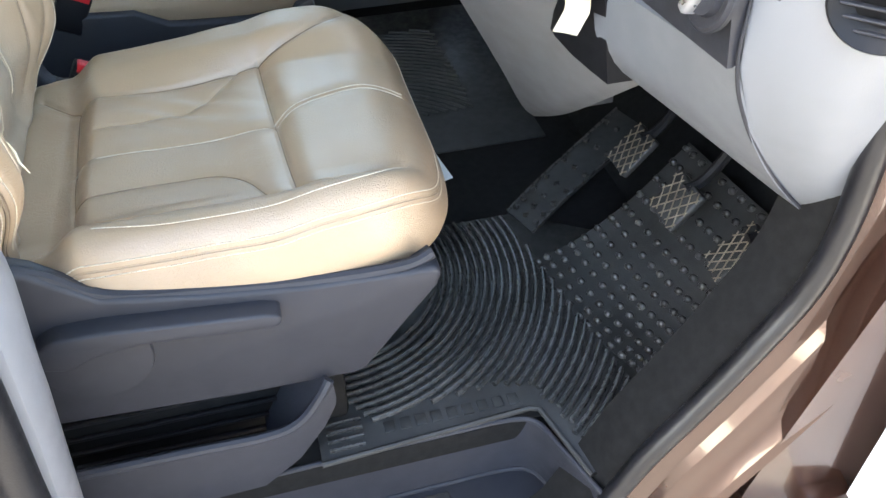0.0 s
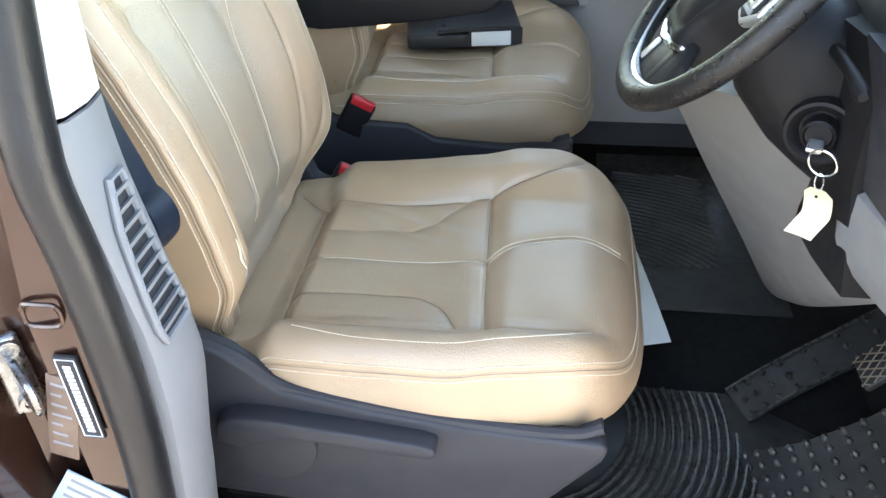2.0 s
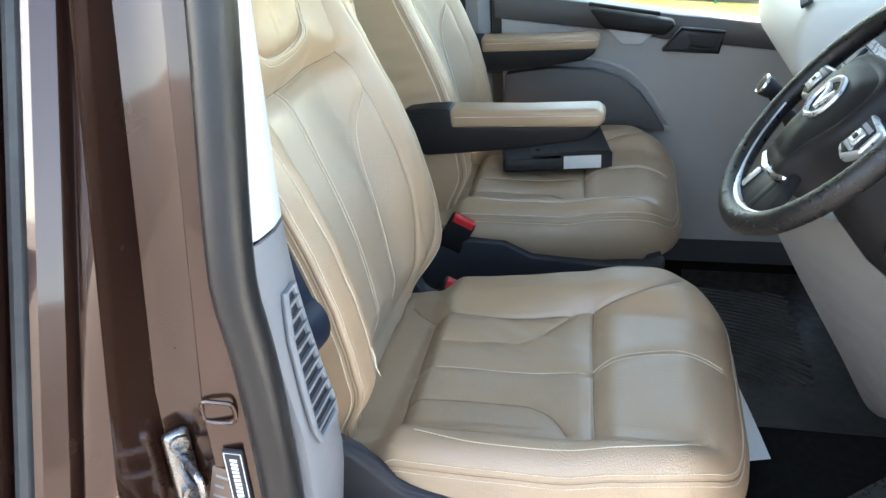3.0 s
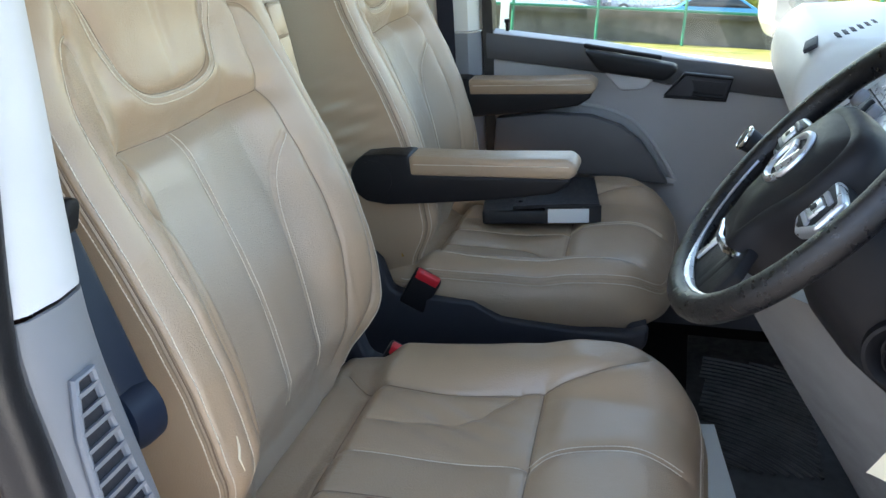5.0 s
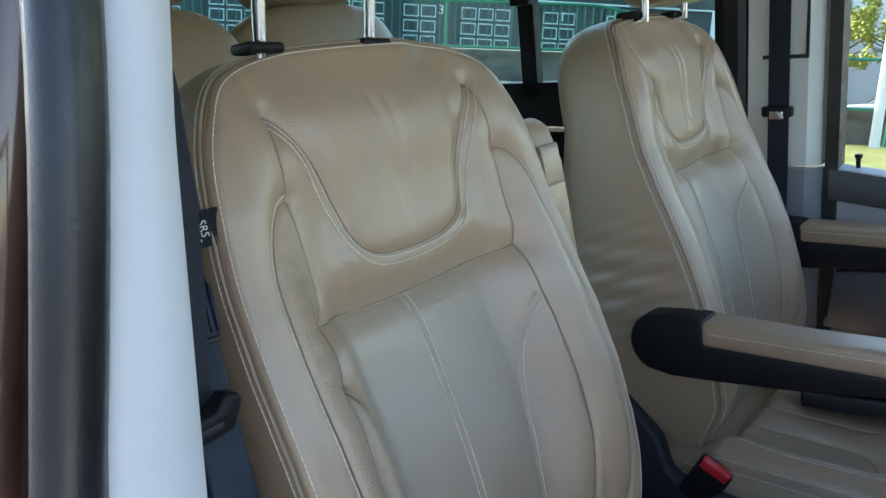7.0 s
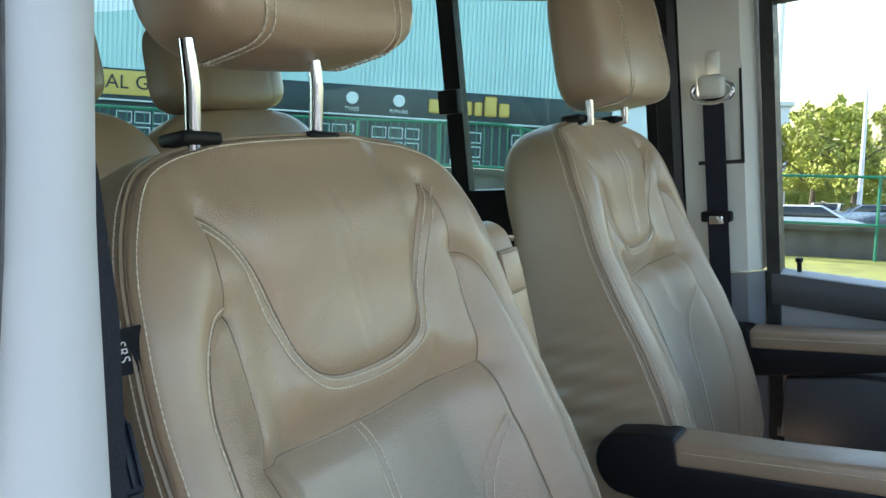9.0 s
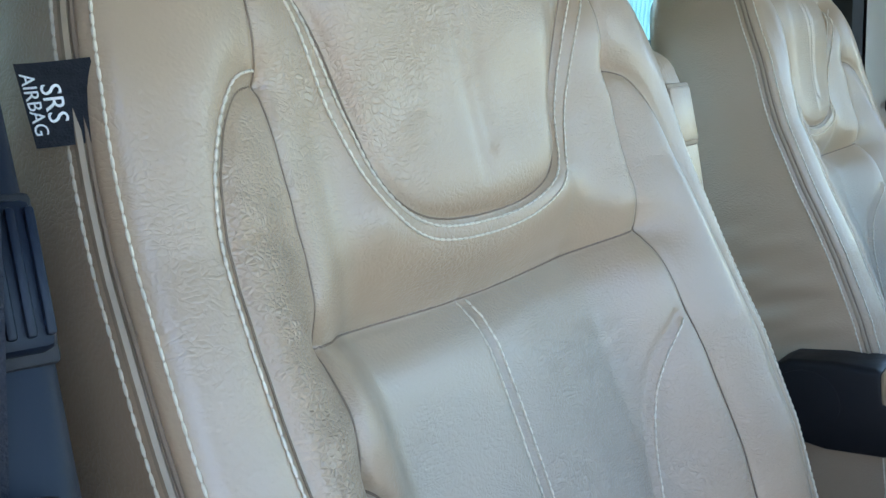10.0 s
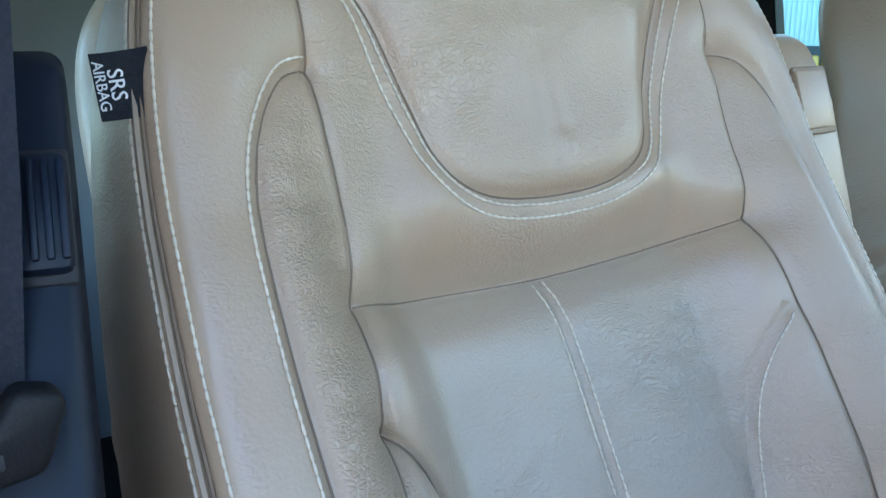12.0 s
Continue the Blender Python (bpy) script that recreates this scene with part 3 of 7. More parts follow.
def rim_line(outline, centre, inset, f, down, n=700, lo=None):
    """A line that runs along the pad's border, inset from it and sunk by some depth."""
    P = resample(outline, n)
    D = P - np.array(centre)
    L = np.hypot(D[:, 0], D[:, 1])
    q = np.array(centre) + D * (1 - inset / L)[:, None]
    keep = np.ones(n, bool) if lo is None else P[:, 1] > lo
    k = int(np.argmin(keep)) if not keep.all() else 0
    q, keep = np.roll(q, -k, 0), np.roll(keep, -k)
    q = q[keep]
    return np.stack([q[:, 0], q[:, 1], f(q[:, 0], q[:, 1]) - down], 1)


BC = (0.0, 0.36)


def back_drop(u, v):
    """The shell behind stands more upright than the face, so it grows thicker towards its foot."""
    return 0.095 + 0.20 * np.clip((0.62 - v) / 0.62, 0, 1)


BACK_MESH = pad_mesh("backrest", back_outline, BC, back_top, EDGE, 0.095, back_place, rings=170, around=720, slack=0.0022, drop=back_drop)
back_threads = [with_d(offset_line(s, e), back_top) for s, e in (
    (BACK_SEAMS[1], 0.0), (BACK_SEAMS[3], -0.005), (BACK_SEAMS[3], -0.0135), (BACK_SEAMS[5], -0.006), (BACK_SOFT[2], 0.005), (BACK_SOFT[2], -0.005), (BACK_SOFT[0], 0.005))][1:]


def edge_line(outline, centre, edge, f, angle, lift, lo):
    """A line along the rounded border of a pad: angle 0 on its face, pi/2 on its side."""
    return rim_line(outline, centre, edge - (edge + lift) * math.sin(angle), f, edge - (edge + lift) * math.cos(angle), lo=lo)


back_threads += [edge_line(back_outline, BC, EDGE, back_top, a, 0.0004, 0.0) for a in (0.50, 1.42)]
BACK_STITCH = stitch_mesh("stitching", back_threads, back_place)


def rim_tube(line, place, r):
    return bake(tube([tuple(p) for p in place(line[::3])], r, 6), "piping")


def seam_mesh(lines, top, place, r=0.00075, sink=-0.0002):
    """The sewn lines themselves, lying in their grooves."""
    bm = bmesh.new()
    for s in lines:
        L = resample([(a, b, 0) for a, b in s], max(12, int(len(s) * 4)), False)
        add_tube(bm, [tuple(p) for p in place(with_d(L, top, -sink))], r, 5)
    return bake(bm, "seam_welt")


BACK_WELT = seam_mesh(BACK_SEAMS, back_top, back_place)
BACK_PIPING = rim_tube(edge_line(back_outline, BC, EDGE, back_top, 1.10, 0.0002, -0.01), back_place, 0.0022)
BACK_RIM = rim_tube(edge_line(back_outline, BC, EDGE, back_top, 0.95, -0.0016, -0.01), back_place, 0.0012)


# cushion: u across, v = distance from its rear end, d = height
CO = np.array([-0.33, 0.0, 0.905])


def cush_place(q):
    return CO + np.outer(q[:, 1], (1, 0, 0)) + np.outer(q[:, 0], (0, 1, 0)) + np.outer(q[:, 2], (0, 0, 1))


def cx(ctrl):
    return seam_line([(u, x + 0.33) for x, u in ctrl])


CUSH_SEAMS = [cx(c) for c in (
    [(0.046, 0.165), (0.050, 0.06), (0.055, -0.03), (0.060, -0.12), (0.066, -0.195)],
    [(-0.242, 0.150), (-0.236, -0.02), (-0.226, -0.185)],
    [(-0.30, 0.19), (-0.242, 0.152), (-0.115, 0.140), (0.030, 0.160), (0.10, 0.180), (0.165, 0.212), (0.20, 0.245)],
    [(-0.29, -0.22), (-0.226, -0.190), (-0.126, -0.200), (0.061, -0.197), (0.160, -0.196), (0.214, -0.178)])]
CUSH_SOFT = [cx(c) for c in (
    [(-0.238, -0.035), (-0.09, -0.018), (0.054, -0.012)],
    [(0.054, -0.012), (0.12, 0.020), (0.19, 0.034), (0.262, 0.030)],
    [(-0.226, -0.125), (-0.116, -0.108), (-0.048, -0.106), (-0.003, -0.132), (0.024, -0.182)],
    [(-0.205, 0.045), (-0.105, 0.062), (-0.051, 0.085), (0.010, 0.158)])]
CUSH_LINE = cx([(-0.19, -0.235), (-0.10, -0.250), (-0.02, -0.252), (0.10, -0.244), (0.173, -0.224), (0.212, -0.182)])


def cush_top(u, v):
    x = v - 0.33
    a = np.abs(u + 0.015)
    d = np.where(u > 0, 0.010 + 0.024 * sm(-0.24, 0.06, x), 0.028) * sm(0.15, 0.225, a) * (1 - 0.5 * sm(0.14, 0.26, x)) + 0.012 * sm(0.02, 0.10, x) - 0.055 * sm(0.17, 0.32, x) ** 1.5
    d = d - 0.012 * np.exp(-((x + 0.06) / 0.10) ** 2) * (1 - sm(0.1, 0.19, a)) + 0.0014 * ripple(u, v, 2)
    d = d - 0.034 * sm(-0.205, -0.262, x)
    for s in CUSH_SEAMS:
        q = seam_dist(u, v, s)
        d = d - 0.0042 * np.exp(-(q / 0.0038) ** 2) - 0.0066 * np.exp(-(q / 0.017) ** 2)
    for s in CUSH_SOFT:
        q = seam_dist(u, v, s)
        d = d - 0.0022 * np.exp(-(q / 0.0035) ** 2) - 0.003 * np.exp(-(q / 0.015) ** 2)
    # slack folds in the sitting panel
    w = np.exp(-((x + 0.08) / 0.09) ** 2) * np.exp(-((u - 0.07) / 0.06) ** 2)
    d = d + 0.0020 * w * np.sin(2 * math.pi * (u * 22 + x * 9))
    w = np.exp(-((x + 0.10) / 0.11) ** 2) * np.exp(-((u + 0.20) / 0.03) ** 2)
    d = d + 0.0018 * w * np.sin(2 * math.pi * (u * 28 - x * 4))
    return d


CUSH_OUTLINE = [(-0.262, 0.02), (-0.276, 0.12), (-0.280, 0.25), (-0.278, 0.38), (-0.268, 0.48), (-0.235, 0.555), (-0.175, 0.597), (-0.09, 0.615), (0.0, 0.618),
                (0.09, 0.619), (0.190, 0.616), (0.257, 0.580), (0.287, 0.50), (0.286, 0.38), (0.280, 0.25), (0.276, 0.12), (0.262, 0.02), (0.20, -0.01), (-0.20, -0.01)]
cush_outline = seam_line(CUSH_OUTLINE + CUSH_OUTLINE[:1], 8)[:-1]
CC = (0.0, 0.30)
CUSH_EDGE = 0.044


def cush_drop(u, v):
    return 0.085 + 0.035 * sm(0.10, 0.45, v)


CUSH_MESH = pad_mesh("cushion", cush_outline, CC, cush_top, CUSH_EDGE, 0.12, cush_place, rings=150, around=640, bulge=0.010, drop=cush_drop, seam=1.30, groove=0.5)
cush_threads = [with_d(offset_line(s, e), cush_top) for s, e in ((CUSH_SOFT[0], 0.004), (CUSH_SOFT[1], 0.005), (CUSH_SOFT[1], -0.005), (CUSH_LINE, 0.0))]
cush_threads += [edge_line(cush_outline, CC, CUSH_EDGE, cush_top, a, 0.0004, 0.05) for a in (1.12, 1.52)]
CUSH_STITCH = stitch_mesh("stitching", cush_threads, cush_place)
CUSH_WELT = seam_mesh(CUSH_SEAMS + CUSH_SOFT[2:3], cush_top, cush_place)
CUSH_PIPING = rim_tube(edge_line(cush_outline, CC, CUSH_EDGE, cush_top, 1.37, 0.0, 0.03), cush_place, 0.0011)
CUSH_RIM = rim_tube(edge_line(cush_outline, CC, CUSH_EDGE, cush_top, 1.30, -0.0017, 0.03), cush_place, 0.0008)


def pillow_mesh(name, w, h, t, n=64, m=40, seam=None):
    """A rounded block cushion, with a sunk seam at u = -seam and seam."""
    verts, faces = [], []
    e1, e2 = 0.42, 0.55
    def p(c, e):
        return math.copysign(abs(c) ** e, c)
    for i in range(m + 1):
        f = -math.pi / 2 + math.pi * i / m
        for j in range(n):
            g = 2 * math.pi * j / n
            x, y, z = p(math.cos(f), e1) * p(math.cos(g), e2), p(math.cos(f), e1) * p(math.sin(g), e2), p(math.sin(f), e1)
            u = y * w / 2
            k = 1.0
            if seam:
                k = 1 - 0.02 * (math.exp(-((u - seam) / 0.004) ** 2) + math.exp(-((u + seam) / 0.004) ** 2))
            verts.append((x * t / 2 * k * (1 - 0.12 * z), u, z * h / 2 * (1 - 0.06 * (y * y)) * k))
    for i in range(m):
        for j in range(n):
            a, b = i * n + j, i * n + (j + 1) % n
            faces.append((a, b, b + n, a + n))
    return mesh_from(name, verts, faces)


HEAD_MESH = pillow_mesh("headrest", 0.335, 0.215, 0.135, n=160, m=60, seam=0.095)


def head_seam(side):
    ring = []
    for k in range(49):
        a = 2 * math.pi * k / 48
        ring.append((0.0670 * math.copysign(abs(math.cos(a)) ** 0.45, math.cos(a)) * (1 - 0.12 * math.sin(a)), side, 0.1050 * math.copysign(abs(math.sin(a)) ** 0.45, math.sin(a))))
    return np.array(ring)


def same_place(q):
    return q


HEAD_STITCH = stitch_mesh("stitching", [head_seam(q) for q in (-0.101, -0.090, 0.090, 0.101)], same_place, pitch=0.0075, length=0.0052, r=0.0013)

SIDE_POLY = [(-0.36, 0.99), (-0.325, 0.965), (-0.258, 0.930), (-0.195, 0.872), (-0.074, 0.848), (0.05, 0.830), (0.19, 0.820), (0.228, 0.820), (0.238, 0.808), (0.230, 0.785), (0.122, 0.645), (0.105, 0.636), (-0.06, 0.640), (-0.36, 0.662)]


INNER_POLY = [(-0.41, 1.02), (-0.375, 0.985), (-0.318, 0.925), (-0.300, 0.868), (-0.285, 0.858), (-0.12, 0.850), (-0.06, 0.818), (0.10, 0.806), (0.20, 0.808), (0.238, 0.822), (0.238, 0.79), (0.122, 0.60), (0.105, 0.50), (-0.41, 0.50)]


def arm_meshes():
    """A folding armrest laid along +x from its pivot: dark shell and a leather pad."""
    knuckle = [(0.052 * math.cos(math.radians(q)), 0.052 * math.sin(math.radians(q)) - 0.002) for q in range(110, 260, 15)]
    shell = prism(knuckle + [(0.02, -0.056), (0.10, -0.052), (0.24, -0.042), (0.355, -0.028), (0.385, -0.010), (0.39, 0.004), (0.082, 0.010), (0.078, 0.047), (0.03, 0.050)], "y", -0.033, 0.033, 0.010, 4)
    pad = prism([(0.075, 0.006), (0.385, 0.000), (0.400, 0.012), (0.400, 0.028), (0.385, 0.040), (0.23, 0.040), (0.075, 0.046)], "y", -0.034, 0.034, 0.009, 3)
    return bake(shell, "shell"), bake(pad, "pad")


ARM_SHELL, ARM_PAD = arm_meshes()


def armrest(parent, y, z0, x, z, tilt, name="armrest"):
    a = part(name, ARM_PAD, LEATHER, parent, "tan leather pad on a dark plastic shell")
    a.matrix_basis = pose(x, y, z - z0, 0, -tilt, 0)
    part("shell", ARM_SHELL, DARKER, a)
    b = lathe([(0.0, -0.0345), (0.030, -0.0345), (0.037, -0.0335), (0.038, 0.0), (0.037, 0.0335), (0.030, 0.0345), (0.0, 0.0345)], 32, Matrix.Rotation(math.pi / 2, 4, "X"))
    part("pivot_cover", b, DARKER, a)
    st = stitch_mesh("stitching", [np.array([(0.085, s * 0.0345, 0.030), (0.39, s * 0.0345, 0.026)]) for s in (-1, 1)], same_place)
    tagged(part("stitching", st, THREAD, a), kind="stuff")
    return a


Z0 = 0.445


def buckle(parent, x, y, z, lean):
    b = part("belt_buckle", boxm((-0.030, -0.014, -0.085), (0.030, 0.014, 0.0), 0.006, 3), DARKER, parent, "black seat belt buckle with a red button")
    b.matrix_basis = pose(x, y, z - Z0, 0, lean, 8)
    part("release_button", boxm((-0.026, -0.0145, -0.016), (0.026, 0.004, 0.0035), 0.003, 3), RED, b)
    part("slot", boxm((-0.022, 0.006, -0.004), (0.022, 0.010, 0.0008), 0.0005), INK_SHADE, b)
    return b


def captain_seat(cy, label, name="captain_chair", slide=0.0, lean=0.0, slim=1.0, yaw=0.0):
    """slide: how far the cushion is pushed back; lean: how far the backrest stands back; slim: its width against the full one; yaw: degrees it is turned."""
    root = thing(name, label, "car seat", (0, cy, Z0), "front seats")
    c = part("cushion", CUSH_MESH, LEATHER, root, "worn tan leather seat cushion", (-slide, 0, -Z0))
    tagged(part("stitching", CUSH_STITCH, THREAD, c), kind="stuff")
    part("piping", CUSH_PIPING, LEATHER, c)
    part("rim_seam", CUSH_RIM, PIPING, c)
    part("seam_welt", CUSH_WELT, SEAMDARK, c)
    b = part("backrest", BACK_MESH, WORN, root, "tan leather backrest with side bolsters")
    b.matrix_basis = pose(-lean, -0.27 * (1 - slim), -Z0, 0, 0, yaw) @ Matrix.Diagonal((1, slim, 1, 1))
    tagged(part("stitching", BACK_STITCH, THREAD, b), kind="stuff")
    part("piping", BACK_PIPING, PIPING, b)
    part("rim_seam", BACK_RIM, SEAMDARK, b)
    part("seam_welt", BACK_WELT, SEAMDARK, b)
    return root


def head(root, z, aside=0.040):
    x = -0.515 - 0.28 * (z - 1.83)
    h = part("headrest", HEAD_MESH, LEATHER, root, "padded tan leather headrest")
    h.matrix_basis = pose(x, aside, z - Z0 + 0.018, 0, -8, 0) @ Matrix.Diagonal((1, 1, 1.16, 1))
    tagged(part("stitching", HEAD_STITCH, THREAD, h), kind="stuff")
    for y, dz in ((-0.108, 0.0), (0.055, -0.006)):
        part("headrest_post", tube([(x + 0.022, y, z - Z0 - 0.09), (x + 0.022, y, z - Z0 - 0.13), (-0.502, y, 1.638 - Z0)], 0.0075, 12), CHROME, root)
        p = part("post_collar", boxm((-0.020, -0.023, -0.006), (0.020, 0.023, 0.006), 0.005, 3), DARKER, root)
        p.matrix_basis = pose(-0.504, y, 1.651 + dz - Z0, -5, -4, 0)


def seat_base(root, outboard, slide=0.0):
    """The plastic covers and the pedestal under a seat; outboard: -1 or 1, the side that carries the lever."""
    dz = (-slide, 0, -Z0)
    for s, name in ((-1, "side_cover"), (1, "side_cover")):
        a, b = sorted((s * 0.265, s * 0.300))
        part(name, prism(SIDE_POLY if s == outboard else INNER_POLY, "y", a, b, 0.010, 3), DARK, root, "dark grey moulded plastic", dz)
        if s == outboard:
            part("cover_rim", tube(curve_pts([(-0.32, s * 0.287, 0.955), (-0.25, s * 0.287, 0.918), (-0.19, s * 0.287, 0.869), (-0.07, s * 0.287, 0.846), (0.05, s * 0.287, 0.829), (0.18, s * 0.287, 0.823), (0.228, s * 0.28, 0.832)], 6), 0.0085, 8), DARK, root, "", dz)
    part("front_cover", prism([(0.10, 0.640), (0.118, 0.645), (0.232, 0.785), (0.232, 0.812), (0.20, 0.812)], "y", -0.268, 0.268, 0.006), DARK, root, "", dz)
    part("pedestal", boxm((-0.34, -0.235, Z0), (0.09, 0.235, 0.66), 0.012), CARPET, root, "black carpeted seat box", dz)


driver_seat = captain_seat(0.865, "tan leather driver's captain seat on a dark plastic base", "captain_chair")
seat_base(driver_seat, -1)
head(driver_seat, 1.83)
DY = 0.835
passenger_seat = captain_seat(0.865 + DY, "tan leather passenger captain seat with both armrests lowered", "captain_chair", 0.06, 0.018, 0.93, 2.0)
seat_base(passenger_seat, 1, 0.05)
head(passenger_seat, 1.772, 0.054)


# ---- the van's shell ----
def tumble(z, k=0.20, z0=1.30):
    """How far the body side leans in above the belt line."""
    return max(0.0, z - z0) * k


solid("floor", prism([(-3.2, 0.36), (-0.285, 0.36), (-0.285, 0.548), (0.415, 0.548), (0.46, 0.41), (0.80, 0.41), (0.80, 2.20), (-3.2, 2.20)], "z", 0.395, Z0), CARPET, "black carpeted cab floor", "floor", kind="structure")
solid("toe_board", slab([[(0.78, y, Z0 - 0.01) for y in (0.40, 1.0, 1.6, 2.2)], [(0.98, y, 0.70) for y in (0.40, 1.0, 1.6, 2.2)], [(1.06, y, 1.25) for y in (0.40, 1.0, 1.6, 2.2)]], (0.04, 0, -0.02)), CARPET, "black carpeted toe board under the dashboard", "floor", kind="structure")

# step well in the driver's doorway
well = thing("step_well", "dark plastic entry step let into the sill", "step", (0, 0, 0.29), kind="structure")
wall_line = curve_pts([(-0.285, 0.40, 0), (-0.278, 0.475, 0), (-0.25, 0.520, 0), (-0.18, 0.541, 0), (0.0, 0.545, 0), (0.22, 0.546, 0), (0.345, 0.545, 0), (0.390, 0.528, 0), (0.412, 0.47, 0), (0.435, 0.40, 0), (0.455, 0.34, 0)], 6)
part("well_wall", slab([[(p.x, p.y, 0.016) for p in wall_line], [(p.x, p.y + 0.004, 0.10) for p in wall_line], [(p.x, p.y + 0.010, 0.152) for p in wall_line]], (0, 0.006, 0)), DARK, well)
part("lip", tube([(p.x, p.y + 0.008, 0.156) for p in wall_line], 0.005, 8), DARK, well)
part("lower_bead", tube([(p.x, p.y - 0.002, 0.020) for p in wall_line], 0.004, 8), DARK, well)
part("step_plate", boxm((-0.30, 0.26, 0.0), (0.44, 0.55, 0.018), 0.004), DARK, well)
part("tread_pad", boxm((-0.125, 0.385, 0.016), (0.235, 0.528, 0.024), 0.006), RUBBER, well)
for i in range(6):
    part("tread_rib", boxm((-0.112, 0.396 + i * 0.021, 0.022), (0.222, 0.407 + i * 0.021, 0.029), 0.003), DARKER, well)

# door frame: seal and stepped body flange round the driver's doorway
FRAME = curve_pts([(-0.285, 0, 1.90), (-0.268, 0, 1.60), (-0.272, 0, 1.34), (-0.262, 0, 1.20), (-0.262, 0, 1.00), (-0.285, 0, 0.75), (-0.300, 0, 0.52), (-0.285, 0, 0.37), (-0.20, 0, 0.295), (0.0, 0, 0.275), (0.25, 0, 0.275), (0.37, 0, 0.31), (0.43, 0, 0.41), (0.492, 0, 0.545), (0.556, 0, 0.650), (0.614, 0, 0.757), (0.658, 0, 0.85), (0.672, 0, 0.945), (0.668, 0, 1.05), (0.662, 0, 1.15), (0.64, 0, 1.30), (0.53, 0, 1.60), (0.36, 0, 1.87), (0.10, 0, 1.93), (-0.15, 0, 1.93)], 6, True)
fm = len(FRAME)
FN = []
for i, p in enumerate(FRAME):
    d = (FRAME[(i + 1) % fm] - FRAME[(i - 1) % fm]).normalized()
    FN.append(Vector((-d.z, 0, d.x)) * -1)
mid = Vector((0.18, 0, 1.05))
FN = [n if n.dot(p - mid) > 0 else -n for n, p in zip(FN, FRAME)]
solid("door_seal", tube([(p.x + n.x * 0.006, 0.374 + tumble(p.z), p.z + n.z * 0.010) for p, n in zip(FRAME, FN)], [0.023 - 0.006 * float(sm(0.0, 0.35, p.x)) for p in FRAME], 12, True, 1.0, (0, 1, 0)), SEALR, "black rubber door seal round the doorway", "door seal", kind="structure")


def flange(profile):
    rings = []
    for p, n in zip(FRAME, FN):
        rear = 1.0 - float(sm(-0.27, -0.12, p.x))
        rings.append([Vector((p.x + n.x * o * (1 - 0.55 * rear), y + tumble(p.z), p.z + n.z * o)) for o, y in profile])
    bm = bmesh.new()
    R = [[bm.verts.new(q) for q in r] for r in rings]
    for i in range(len(R)):
        j = (i + 1) % len(R)
        if any(FRAME[k].x < -0.20 and FRAME[k].z > 0.36 for k in (i, j)):
            continue
        A, B = R[i], R[j]
        for k in range(len(A) - 1):
            bm.faces.new((A[k], A[k + 1], B[k + 1], B[k]))
    return bm


solid("door_frame", flange([(0.016, 0.385), (0.022, 0.372), (0.034, 0.366), (0.050, 0.363), (0.058, 0.360), (0.064, 0.345), (0.078, 0.338), (0.098, 0.336), (0.106, 0.330), (0.112, 0.312), (0.125, 0.305)]), BROWN, "brown metallic door frame with stepped flanges", "door frame", kind="structure")
A_SIDE = [i for i in range(fm) if FRAME[i].x > 0.36 and FRAME[i].z < 1.35]
solid("inner_flange", loft([[Vector((FRAME[i].x + FN[i].x * o, y, FRAME[i].z + FN[i].z * o)) for o, y in ((-0.010, 0.475), (-0.006, 0.440), (-0.002, 0.408), (0.008, 0.394), (0.018, 0.400), (0.03, 0.47))] for i in A_SIDE]), CARPET, "black plastic kick trim inside the door seal", "trim", kind="structure")
solid("door_sill", boxm((-0.34, 0.24, 0.15), (0.60, 0.40, 0.262), 0.02, 3), BROWN, "brown metallic sill under the doorway", "sill", kind="structure")
solid("inner_sill", boxm((-0.32, 0.34, 0.20), (0.50, 0.60, 0.288), 0.005), DARK, "dark inner sill", "sill", kind="structure")
solid("front_wing", slab([[(0.60 + 0.20 * max(0, z - 0.3) + 0.12 * j, 0.31 - 0.015 * j, z) for j in range(5)] for z in (0.22, 0.5, 0.8, 1.0, 1.18)], (0, 0.05, 0)), BROWN, "brown metallic front wing beside the hinge pillar", "wing", kind="structure")

# rear jamb of the doorway and the body side behind it
JAMB = [(-0.283, 0.388), (-0.300, 0.374), (-0.336, 0.366), (-0.342, 0.374), (-0.352, 0.400), (-0.398, 0.404), (-0.412, 0.398), (-0.418, 0.352), (-0.424, 0.330), (-0.440, 0.322), (-0.452, 0.324), (-0.456, 0.336), (-0.462, 0.336), (-0.466, 0.318), (-0.486, 0.302), (-0.498, 0.304), (-0.503, 0.335), (-0.528, 0.335)]


def jamb_lean(x, z):
    """The body side rounds inwards with height, the more the further out on the jamb."""
    steep = float(np.interp(x, (-0.54, -0.45, -0.415, -0.30), (0.40, 0.38, 0.22, 0.20)))
    low = float(np.interp(x, (-0.45, -0.41), (0.90, 1.15)))
    return steep * (min(max(z, low), 1.70) - 1.15) + 0.2 * max(0.0, z - 1.70)


